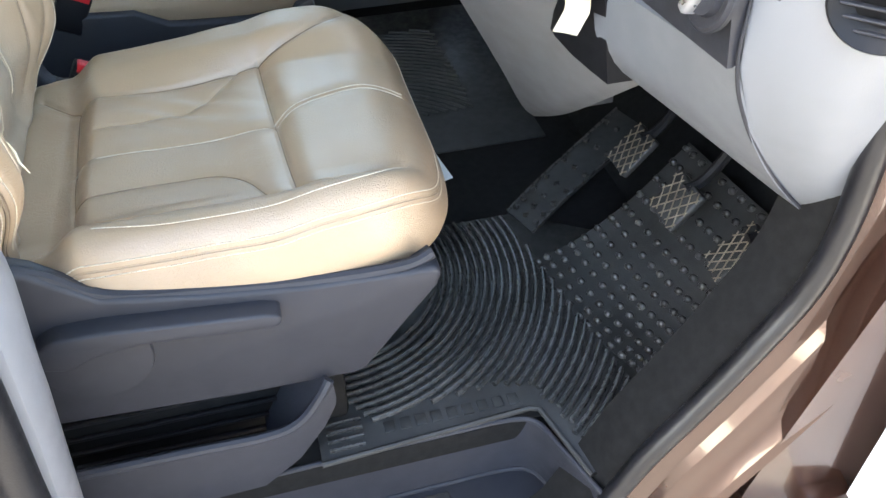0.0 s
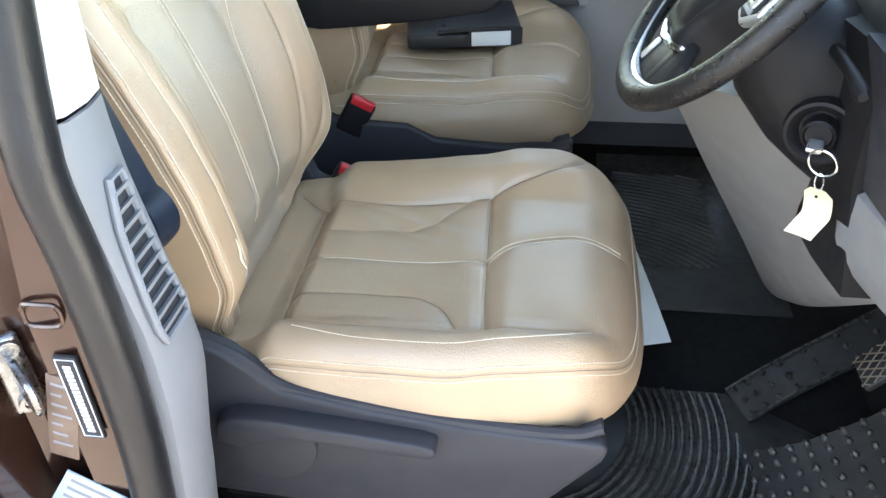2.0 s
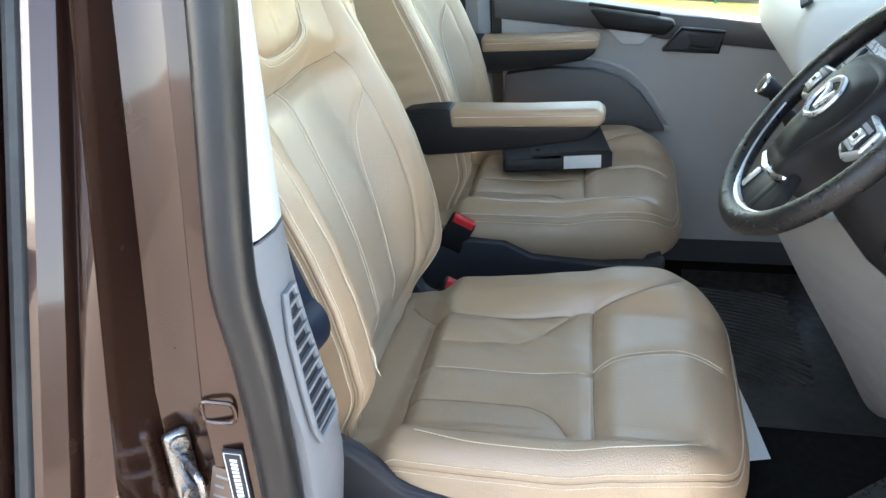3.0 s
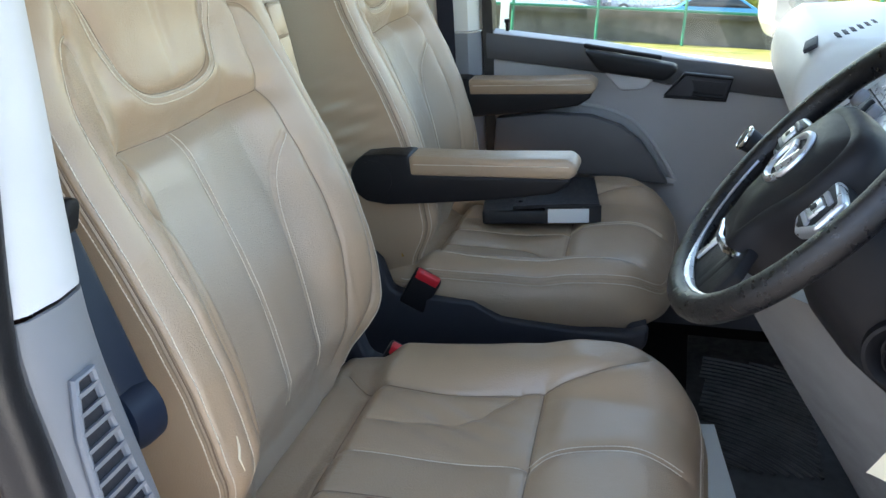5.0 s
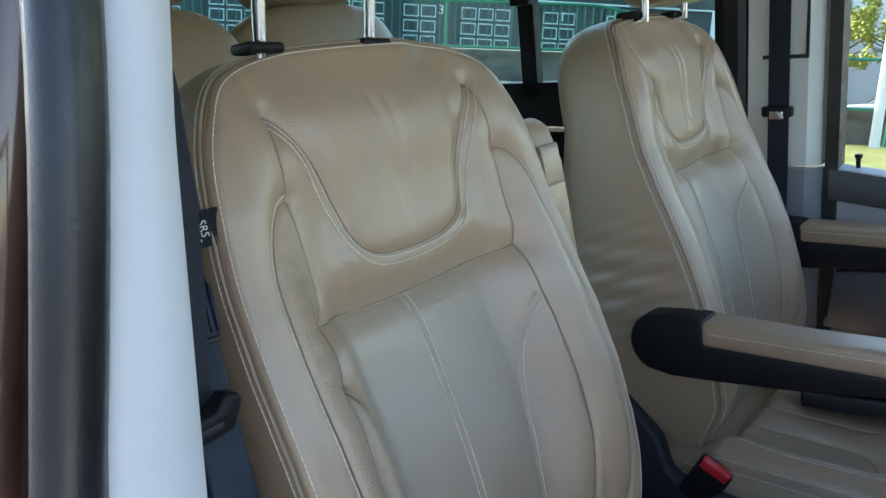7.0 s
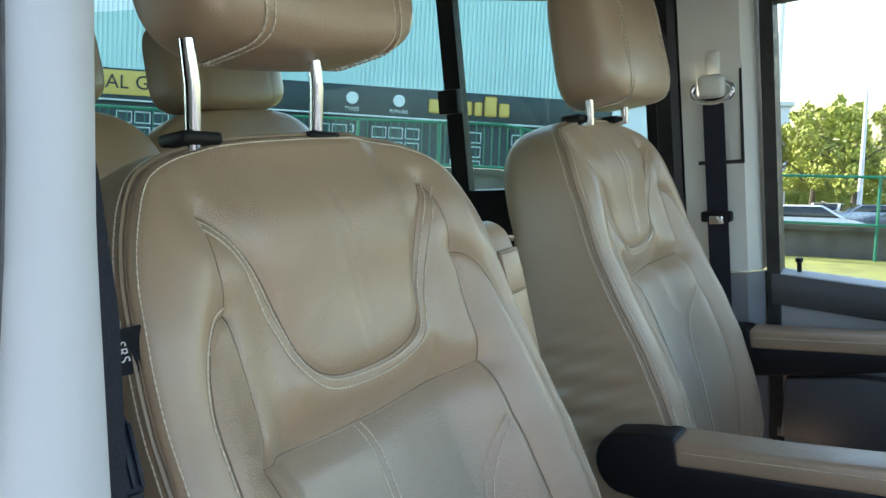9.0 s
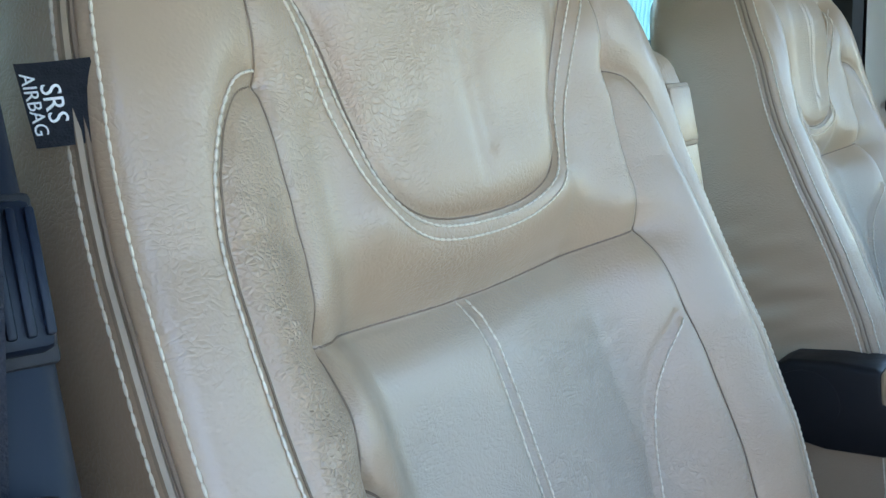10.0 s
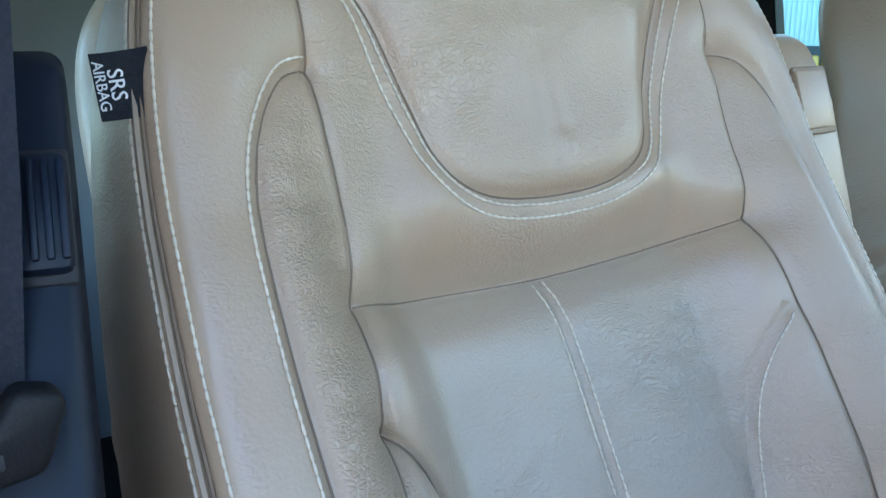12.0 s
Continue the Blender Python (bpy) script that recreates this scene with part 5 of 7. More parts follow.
rows = [[(0.500 - 0.025 * k / 4, y, 1.135 + (0.022 * (0.735 - y) / 0.31) * (1 - k / 4) + 0.17 * k / 4) for y in (0.745, 0.66, 0.58, 0.50, 0.428)] for k in range(5)]
dpart("switch_panel", slab(rows, (0.03, 0, 0.0)), DARK, None, "dark grey switch panel")
# light switch
m = axes((0.482, 0.452, 1.232), (0, -1, 0), (0.17, 0, 0.985), (-0.985, 0, 0.17))
ls = dpart("light_switch", lathe([(0.0, 0.0), (0.040, 0.0), (0.040, 0.006), (0.036, 0.009), (0.031, 0.006), (0.0, 0.006)], 36, m), INK_SHADE, None, "black rotary light switch with a silver grip")
part("grip", boxm((-0.030, -0.008, 0.006), (0.030, 0.008, 0.026), 0.006, 3, m @ Matrix.Rotation(radians(65), 4, "Z")), SATIN, ls)
part("knob", lathe([(0.0, 0.005), (0.026, 0.005), (0.024, 0.014), (0.0, 0.015)], 30, m), DARK, ls)
part("ring", tube([m @ Vector((0.0405 * math.cos(a), 0.0405 * math.sin(a), 0.006)) for a in [2 * math.pi * k / 36 for k in range(36)]], 0.0010, 6, True), DARK, ls)
for a in (20, 60, 110, 150):
    part("mark", boxm((-0.003, -0.0015, 0.0085), (0.003, 0.0015, 0.0096), 0, 2, m @ Matrix.Rotation(radians(a), 4, "Z") @ Matrix.Translation((0.0345, 0, 0))), WHITEINK, ls)
m2 = axes((0.478, 0.532, 1.216), (0, -1, 0), (0.17, 0, 0.985), (-0.985, 0, 0.17))
dw = dpart("dimmer", boxm((-0.018, -0.022, -0.002), (0.018, 0.022, 0.004), 0.002, 2, m2), INK_SHADE)
part("dimmer_wheel", lathe([(0.0, -0.006), (0.016, -0.006), (0.017, 0.0), (0.016, 0.006), (0.0, 0.006)], 24, m2 @ Matrix.Rotation(math.pi / 2, 4, "Y")), DARKER, dw)
# round vent in the end
m3 = axes((0.574, 0.333, 1.266), Vector((0.70, -0.71, 0)).normalized(), (0, 0, 1), Vector((-0.71, -0.70, 0)).normalized())
rv = dpart("round_vent", lathe([(0.0, -0.004), (0.030, -0.004), (0.044, 0.006), (0.048, 0.010), (0.051, 0.006), (0.050, -0.004)], 40, m3), DARKER, None, "black round air vent")
for i in range(-3, 4):
    h = math.sqrt(max(0.0, 0.040 ** 2 - (i * 0.0115) ** 2))
    part("slat", boxm((-h, i * 0.0115 - 0.001, -0.003), (h, i * 0.0115 + 0.0015, 0.004), 0.0008, 1, m3), INK_SHADE, rv)
# top, passenger side and middle
prof = [(0.44, 1.345), (0.47, 1.362), (0.60, 1.365), (0.85, 1.33), (1.16, 1.26), (1.16, 1.20), (0.60, 1.10), (0.47, 1.14), (0.415, 1.22), (0.412, 1.29)]
dpart("top_right", prism([(0.49, 1.29), (0.50, 1.34), (0.60, 1.37), (0.85, 1.33), (1.16, 1.26), (1.16, 1.18), (0.55, 1.18)], "y", 0.40, 1.10, 0.012, 3), DARK, None, "dark grey dashboard top")
dpart("top_left", prism(prof, "y", 1.525, 2.05, 0.025, 4), DASHTOP, None, "pale rounded passenger dashboard")
for i in range(6):
    dpart("defrost_slot", boxm((0.478 + 0.017 * i, 1.555 + 0.030 * i, 1.352), (0.486 + 0.017 * i, 1.600 + 0.030 * i, 1.3645), 0.001), INK_SHADE)
dpart("demist_grille", boxm((-0.045, -0.012, -0.006), (0.045, 0.012, 0.0015), 0.001, 2, axes((0.440, 1.585, 1.3475), (0.15, 0.99, 0), Vector((0.85, 0, 0.5)).normalized(), Vector((-0.5, 0.08, 0.86)).normalized())), INK_SHADE)
stack = dpart("centre_stack", slab([[(x, y, z) for y in (1.12, 1.30, 1.49)] for x, z in ((0.62, 1.34), (0.515, 1.245), (0.50, 1.10), (0.52, 0.95))], (0.10, 0, 0)), MID, None, "grey centre stack")
dpart("top_middle", prism([(0.635, 1.30), (0.640, 1.388), (0.66, 1.398), (0.85, 1.36), (1.16, 1.27), (1.16, 1.2)], "y", 1.115, 1.53, 0.008, 2), DASHTOP)
ms = axes((0.517, 1.41, 1.268), (0, -1, 0), Vector((0.75, 0, 0.66)).normalized(), Vector((-0.66, 0, 0.75)).normalized())
radio = part("radio", boxm((-0.090, -0.034, -0.02), (0.262, 0.165, 0.004), 0.005, 2, ms), SILVER, stack, "silver control panel with knobs and a screen")
part("screen_frame", boxm((-0.026, 0.030, 0.002), (0.160, 0.150, 0.007), 0.003, 2, ms), SILVER, radio)
part("screen", boxm((-0.018, 0.038, 0.005), (0.150, 0.128, 0.0085), 0.002, 2, ms), CARG, radio)
part("disc_slot", boxm((-0.015, 0.133, 0.005), (0.150, 0.142, 0.0078), 0.001, 2, ms), INK_SHADE, radio)
part("panel_groove", tube([ms @ Vector(p) for p in ((-0.080, -0.026, 0.0042), (0.170, -0.026, 0.0042), (0.178, 0.018, 0.0042), (-0.080, 0.022, 0.0042))], 0.0012, 6, True), INK_SHADE, radio)
for x, y in ((-0.058, 0.002), (0.052, 0.002), (0.185, 0.060), (0.185, 0.120)):
    k = part("knob", lathe([(0.0, 0.003), (0.017, 0.003), (0.016, 0.012), (0.012, 0.020), (0.0, 0.021)], 20, ms @ Matrix.Translation((x, y, 0))), MID, radio)
    part("knob_grip", boxm((-0.004, -0.016, 0.018), (0.004, 0.016, 0.027), 0.002, 2, ms @ Matrix.Translation((x, y, 0)) @ Matrix.Rotation(radians(35), 4, "Z")), DARKER, k)
part("oval_button", lathe([(0.0, 0.003), (0.019, 0.003), (0.018, 0.008), (0.0, 0.009)], 24, ms @ Matrix.Translation((0.145, -0.004, 0)) @ Matrix.Diagonal((1, 0.6, 1, 1))), SATIN, radio)
for i in range(6):
    part("button", boxm((-0.075, 0.036 + 0.019 * i, 0.003), (-0.040, 0.050 + 0.019 * i, 0.0065), 0.002, 2, ms), SATIN, radio)

# instrument hood and dial
dpart("cluster_hood", prism([(0.63, 1.27), (0.60, 1.385), (0.66, 1.415), (0.78, 1.40), (0.88, 1.33), (0.88, 1.27)], "y", 0.66, 1.10, 0.02, 3), DARK, None, "dark instrument hood")
for y in (0.76, 0.99):
    md = axes((0.622, y, 1.315), (0, -1, 0), (0.1, 0, 0.995), (-0.995, 0, 0.1))
    d = dpart("dial", lathe([(0.0, 0.002), (0.044, 0.002), (0.046, 0.006), (0.049, 0.006), (0.050, 0.0), (0.0, 0.0)], 36, md), INK_SHADE)
    part("ring", tube([md @ Vector((0.047 * math.cos(a), 0.047 * math.sin(a), 0.006)) for a in [2 * math.pi * k / 36 for k in range(36)]], 0.0018, 6, True), SATIN, d)
dpart("side_trim", tube([(0.560, 0.66, 1.38), (0.545, 0.655, 1.30), (0.520, 0.70, 1.20)], 0.008, 8), DARK)
dpart("vent_square", boxm((0.480, 0.425, 1.315), (0.51, 0.53, 1.365), 0.006), SILVER, None, "silver-framed side vent")
dpart("vent_opening", boxm((0.477, 0.436, 1.323), (0.49, 0.519, 1.357), 0.002), INK_SHADE)

# grey panel between column and passenger footwell
con = [[Vector((0.325, 1.02, 1.10)), Vector((0.36, 0.94, 1.15)), Vector((0.42, 0.84, 1.17))],
       [Vector((0.40, 1.06, 0.96)), Vector((0.43, 0.94, 1.02)), Vector((0.48, 0.80, 1.10))],
       [Vector((0.49, 1.10, 0.80)), Vector((0.51, 0.96, 0.88)), Vector((0.53, 0.76, 1.03))],
       [Vector((0.56, 1.14, 0.67)), Vector((0.56, 0.98, 0.77)), Vector((0.555, 0.74, 0.99))],
       [Vector((0.60, 1.165, 0.62)), Vector((0.60, 1.00, 0.73)), Vector((0.585, 0.72, 0.96))]]
con = [curve_pts(r, 5) for r in con]
con = [list(r) for r in zip(*[curve_pts(c, 5) for c in zip(*con)])]
console = solid("console_panel", slab(con, (0.06, 0.03, 0.02)), GREY, "grey moulded panel beside the steering column", "console")
tagged(console, kind="structure")
solid("console_side", slab([[(0.60, 1.165, 0.62), (0.8, 1.2, 0.60)], [(0.49, 1.10, 0.80), (0.8, 1.2, 0.8)], [(0.325, 1.02, 1.10), (0.6, 1.15, 1.10)], [(0.42, 1.12, 1.20), (0.6, 1.2, 1.25)]], (0.0, 0.02, 0)), GREY, "grey console side", "console", kind="structure")

# steering column, lock and key
col = thing("steering_column", "dark plastic steering column cover with an ignition lock", "steering column", (0.50, 0.86, 1.18))
CL = (-0.50, -0.86, -1.18)
ring = []
for x, z, w, h in ((0.375, 1.285, 0.055, 0.045), (0.41, 1.255, 0.085, 0.070), (0.46, 1.215, 0.100, 0.085), (0.53, 1.16, 0.105, 0.09), (0.62, 1.08, 0.11, 0.09)):
    ring.append([Vector((x + 0.73 * h * math.sin(a) * 0.68, 0.87 + w * math.copysign(abs(math.cos(a)) ** 0.7, math.cos(a)), z + h * math.copysign(abs(math.sin(a)) ** 0.7, math.sin(a)))) for a in [2 * math.pi * k / 28 for k in range(28)]])
part("column_cover", loft(ring), DARKER, col, "", CL)
part("lower_cover", slab([[(0.485 - 0.02 * math.sin(math.pi * (y - 0.70) / 0.30) + 0.16 * (1.16 - z) * (1 if z < 1.16 else 0), y, z) for y in (0.70, 0.74, 0.79, 0.85, 0.92, 1.0)] for z in (0.98, 1.03, 1.08, 1.14, 1.20, 1.26, 1.30)], (0.05, 0, 0)), DARKER, col, "", CL)
mi = axes((0.457, 0.759, 1.177), Vector((0.93, -0.36, 0)).normalized(), (0, 0, 1), Vector((-0.36, -0.93, 0)).normalized())
part("lock_recess", lathe([(0.0, -0.010), (0.024, -0.010), (0.030, 0.000), (0.036, 0.004), (0.040, 0.003), (0.043, -0.012)], 36, mi), DARKER, col, "", CL)
part("ignition_lock", lathe([(0.0, -0.012), (0.021, -0.012), (0.020, 0.010), (0.017, 0.012), (0.015, 0.008), (0.0, 0.008)], 28, mi), DARKER, col, "glossy black ignition lock", CL)
part("stalk", tube([(0.46, 0.79, 1.27), (0.455, 0.70, 1.275), (0.45, 0.650, 1.275), (0.449, 0.641, 1.275)], [0.008, 0.007, 0.009, 0.005], 12), DARKER, col, "dark indicator stalk", CL)
part("stalk", tube([(0.44, 0.95, 1.29), (0.43, 1.04, 1.31), (0.425, 1.09, 1.318)], [0.011, 0.010, 0.012], 12), DARKER, col, "dark wiper stalk", CL)
key = thing("ignition_key", "key in the ignition with a ring and a cream card tag", "key", (0.45, 0.75, 1.16))
KL = (-0.45, -0.75, -1.16)
part("key_bow", boxm((-0.009, -0.011, 0.006), (0.009, -0.004, 0.036), 0.003, 2, mi), SATIN, key, "", KL)
kc = Vector((0.449, 0.700, 1.168))
rx, rz = Vector((0.80, -0.60, 0)).normalized(), Vector((0.1, 0.1, -0.99)).normalized()
part("key_ring", tube([kc + rx * (0.0165 * math.cos(a)) + rz * (0.0165 * math.sin(a)) for a in [2 * math.pi * k / 36 for k in range(36)]], 0.0016, 8, True), CHROME, key, "", KL)
kb = kc + rz * 0.0165
part("tag_loop", tube([kb + rx * (0.005 * math.cos(a)) + rz * (0.010 + 0.012 * math.sin(a)) for a in [2 * math.pi * k / 24 for k in range(24)]], 0.0009, 6, True), SATIN, key, "", KL)
tn = rx.cross(rz)
kt = kb + rz * 0.020
tagrows = []
for i in range(13):
    t = i / 12
    bend = tn * (0.010 * math.sin(t * 3.0) - 0.012 * max(0, t - 0.7) ** 1.5 * 6)
    w = 0.009 + 0.008 * min(1, t * 6) 
    c = kt + rz * (0.068 * t) + bend + rx * (-0.010 * max(0, t - 0.65) * 3)
    tagrows.append([c - rx * w, c - rx * w * 0.33 + tn * 0.001, c + rx * w * 0.33 + tn * 0.001, c + rx * w])
part("card_tag", slab(tagrows, tn * 0.0006), CARD, key, "curled cream card tag", KL)
part("tag_hole", lathe([(0.0, 0.0), (0.0022, 0.0), (0.0022, 0.0006), (0.0, 0.0006)], 12, axes(kt + rz * 0.010 + tn * (-0.0004), rx, rz, -tn)), INK_SHADE, key, "", KL)

# steering wheel
HUB = Vector((0.359, 0.856, 1.336))
WD, WY, WN = Vector((-0.651, 0, -0.759)), Vector((0, 1, 0)), Vector((-0.759, 0, 0.651))
WM = axes((0, 0, 0), WY, -WD, WN)   # x to the van's left, y up in the wheel's plane, z to the driver
wheel = thing("steering_wheel", "black leather steering wheel with silver switch pads and lower spoke", "steering wheel", HUB)
R0 = 0.187
wheel_ring = [Vector((R0 * math.cos(a), R0 * math.sin(a), 0)) for a in [2 * math.pi * k / 72 for k in range(72)]]


def wpart(name, bm, mat, parent=None, label=""):
    bm.transform(WM)
    return part(name, bm, mat, parent or wheel, label)


wpart("rim", tube(wheel_ring, 0.0160, 16, True, 1.0, (0, 0, 1)), material("wheel_leather", (0.008, 0.0075, 0.0085), 0.32, vary=0.2, scale=20, grain=0.5, grain_scale=700, kind="cells"), None, "black leather rim")
wpart("rim_insert", tube([Vector((0.1715 * math.cos(a), 0.1715 * math.sin(a), 0.0030)) for a in [math.pi * (1.10 + 0.80 * k / 60) for k in range(61)]], [0.0018 + 0.0052 * math.exp(-((k - 30) / 9.0) ** 2) for k in range(61)], 8), SATIN, None, "silver inlay along the lower rim")
hubp = [(-0.080, 0.062), (-0.045, 0.078), (0.045, 0.078), (0.080, 0.062), (0.090, 0.02), (0.080, -0.022), (0.058, -0.062), (0.044, -0.112), (0.0, -0.114), (-0.044, -0.112), (-0.058, -0.062), (-0.080, -0.022), (-0.090, 0.02)]
hubp = [(p.x, p.y) for p in curve_pts([(a, b, 0) for a, b in hubp], 4, True)]
rings = [[Vector((x * s, y * s, z)) for x, y in hubp] for s, z in ((0.96, -0.045), (1.0, -0.02), (1.0, -0.004), (0.97, 0.006), (0.90, 0.014), (0.82, 0.017), (0.78, 0.0165), (0.72, 0.020), (0.55, 0.026), (0.25, 0.028))]
wpart("airbag_cover", loft(rings), DARKER, None, "dark airbag cover")
wpart("emblem_ring", tube([Vector((0.030 * math.cos(a), 0.030 * math.sin(a), 0.0285)) for a in [2 * math.pi * k / 40 for k in range(40)]], 0.0046, 8, True), SATIN)
wpart("emblem", lathe([(0.0, 0.022), (0.027, 0.022), (0.027, 0.0275), (0.0, 0.028)], 36), DARKER, None, "round dark emblem with chrome strokes")
for x0, x1 in ((-0.018, -0.006), (0.006, -0.006), (0.006, 0.018)):
    wpart("emblem_stroke", tube([(x0, 0.014 if x0 in (-0.018,) else 0.010, 0.0295), (x1, -0.016 if x1 < 0.01 else 0.014, 0.0295)], 0.0040, 6), SATIN)
for s in (-1, 1):
    wpart("spoke", prism([(s * 0.080, 0.030), (s * 0.172, 0.022), (s * 0.174, -0.020), (s * 0.080, -0.030)], "z", -0.022, 0.000, 0.006), DARKER)
    pad = wpart("switch_pad", prism([(s * 0.098, 0.030), (s * 0.150, 0.024), (s * 0.155, -0.010), (s * 0.128, -0.030), (s * 0.100, -0.024)], "z", -0.004, 0.010, 0.005, 3), SATIN, None, "silver-framed switch pad")
    wpart("recess", prism([(s * 0.103, 0.025), (s * 0.146, 0.020), (s * 0.150, -0.008), (s * 0.127, -0.024), (s * 0.105, -0.019)], "z", 0.006, 0.0112, 0.002), DARKER, pad)
    for k in (-1, 1):
        wpart("key", boxm((s * 0.126 - 0.016, k * 0.0135 + 0.001 - 0.0032, 0.010), (s * 0.126 + 0.014, k * 0.0135 + 0.001 + 0.0032, 0.0135), 0.0015), MID, pad)
    wpart("rocker", boxm((s * 0.125 - 0.012, -0.010, 0.008), (s * 0.125 + 0.012, 0.010, 0.0145), 0.003), SATIN, pad)
    wpart("button", boxm((s * 0.125 - 0.006, -0.004, 0.012), (s * 0.125 + 0.006, 0.004, 0.0155), 0.002), DARKER, pad)
    wpart("lower_spoke", prism([(s * 0.022, -0.095), (s * 0.043, -0.095), (s * 0.048, -0.172), (s * 0.024, -0.174)], "z", -0.018, 0.000, 0.004), DARKER)
    if s > 0:
        wpart("spoke_inlay", prism([(s * 0.028, -0.126), (s * 0.040, -0.126), (s * 0.043, -0.158), (s * 0.030, -0.160)], "z", -0.004, 0.0035, 0.002), SATIN, None, "silver inlay on the lower spoke")
wpart("spoke_infill", prism([(-0.052, -0.085), (0.040, -0.092), (0.046, -0.170), (-0.046, -0.170), (-0.085, -0.150), (-0.078, -0.11)], "z", -0.016, -0.001, 0.004), DARKER)
wpart("spoke_clasp", tube([Vector((-0.047, -0.098, -0.016)), Vector((-0.047, -0.103, 0.002)), Vector((-0.040, -0.108, 0.009)), Vector((0.0, -0.114, 0.011)), Vector((0.040, -0.108, 0.009)), Vector((0.047, -0.103, 0.002)), Vector((0.047, -0.098, -0.016))], 0.0052, 8), CHROME, None, "chrome clasp across the lower spoke")

# gear lever
gear = thing("gear_lever", "chrome-ringed gear knob on the centre stack", "gear lever", (0.40, 1.21, 1.15))
part("shaft", tube([(0.03, 0.0, -0.03), (-0.03, 0.0, 0.06), (-0.07, 0.0, 0.11)], [0.03, 0.014, 0.008], 14), DARKER, gear)
gk = axes((-0.078, 0.0, 0.12), (0, 1, 0), Vector((0.5, 0, 0.87)), Vector((-0.87, 0, 0.5)))
part("knob", lathe([(0.0, -0.03), (0.010, -0.03), (0.017, -0.010), (0.018, 0.002), (0.015, 0.009), (0.0, 0.011)], 24, gk), DARKER, gear)
part("knob_ring", tube([gk @ Vector((0.0165 * math.cos(a), 0.0165 * math.sin(a), 0.006)) for a in [2 * math.pi * k / 28 for k in range(28)]], 0.0035, 8, True), CHROME, gear)


# ---- things on and round the seats ----
armrest(passenger_seat, -0.295, Z0, -0.352, 1.123, 2.0)
armrest(passenger_seat, 0.295, Z0, -0.385, 1.144, 2.0)
buckle(passenger_seat, -0.264, -0.285, 0.900, 30)
buckle(driver_seat, -0.225, 0.275, 0.884, 30)
part("buckle_wire", tube(curve_pts([(-0.385, -0.258, 0.515), (-0.360, -0.262, 0.532), (-0.338, -0.262, 0.518), (-0.330, -0.258, 0.480)], 6), 0.0022, 6), YWIRE, passenger_seat, "yellow buckle wire")
# lever and disc on the driver's outboard side
lever = part("recline_lever", prism([(-0.285, 0.800), (-0.278, 0.832), (-0.255, 0.846), (-0.20, 0.846), (-0.005, 0.823), (0.014, 0.816), (0.016, 0.806), (0.006, 0.796), (-0.16, 0.812), (-0.215, 0.806), (-0.25, 0.790)], "y", -0.330, -0.296, 0.008, 3), DARK, driver_seat, "dark grey height lever", (0, 0, -Z0))
part("lever_disc", lathe([(0.0, 0.0), (0.072, 0.0), (0.070, 0.006), (0.05, 0.009), (0.0, 0.009)], 40, Matrix.Translation((-0.225, -0.299, 0.775)) @ Matrix.Rotation(math.pi / 2, 4, "X")), DARK, driver_seat, "", (0, 0, -Z0))
# open tray below the seat
tray = part("storage_tray", slab([[(-0.36, -0.335, 0.452), (-0.15, -0.335, 0.452), (-0.06, -0.335, 0.456), (0.0, -0.330, 0.50), (0.045, -0.325, 0.56), (0.066, -0.320, 0.60)], [(-0.36, -0.338, 0.52), (-0.15, -0.338, 0.52), (-0.06, -0.338, 0.52), (0.0, -0.335, 0.545), (0.048, -0.330, 0.60), (0.068, -0.322, 0.62)], [(-0.36, -0.336, 0.578), (-0.15, -0.336, 0.574), (-0.04, -0.336, 0.570), (0.012, -0.334, 0.584), (0.052, -0.328, 0.63), (0.066, -0.320, 0.648)]], (-0.004, 0.012, 0)), DARK, driver_seat, "dark plastic storage tray under the seat", (0, 0, -Z0))
part("tray_lip", tube(curve_pts([(-0.36, -0.330, 0.580), (-0.15, -0.330, 0.576), (-0.04, -0.330, 0.573), (0.010, -0.328, 0.588), (0.045, -0.322, 0.628), (0.062, -0.312, 0.650)], 6), 0.008, 8), DARK, tray)
part("tray_end", slab([[(0.066, -0.318, 0.648), (0.04, -0.24, 0.648)], [(0.03, -0.318, 0.58), (0.0, -0.24, 0.58)], [(-0.04, -0.318, 0.50), (-0.04, -0.24, 0.50)]], (-0.006, 0, 0)), DARK, tray)
for i in range(5):
    part("tray_slat", boxm((-0.34, -0.245, 0.475 + 0.034 * i), (0.02, -0.238, 0.482 + 0.034 * i), 0.002), DARKER, tray)
# inboard armrest, folded up beside the driver's backrest
fa = part("folded_armrest", prism([(0.15, -0.028), (0.30, -0.033), (0.36, -0.035), (0.415, -0.022), (0.432, 0.0), (0.425, 0.022), (0.40, 0.034), (0.15, 0.040)], "y", -0.030, 0.030, 0.012, 4), LEATHER, driver_seat, "tan leather armrest folded upright")
q0 = BO + 0.215 * BV + 0.002 * BN
fv = (0.36 * BV + 0.034 * BN)
fv = fv / np.linalg.norm(fv)
fn = np.cross(fv, (0, 1, 0))
q0 = BO + 0.575 * BV + 0.002 * BN - 0.36 * fv
fa.matrix_basis = axes((q0[0], 0.302, q0[2] - Z0), fv, (0, 1, 0), fn)
part("end_button", boxm((0.335, -0.0315, -0.041), (0.385, 0.012, -0.030), 0.003), LEATHER, fa)
part("button_gap", boxm((0.331, -0.0310, -0.0385), (0.389, 0.016, -0.0335), 0.003), PIPING, fa)
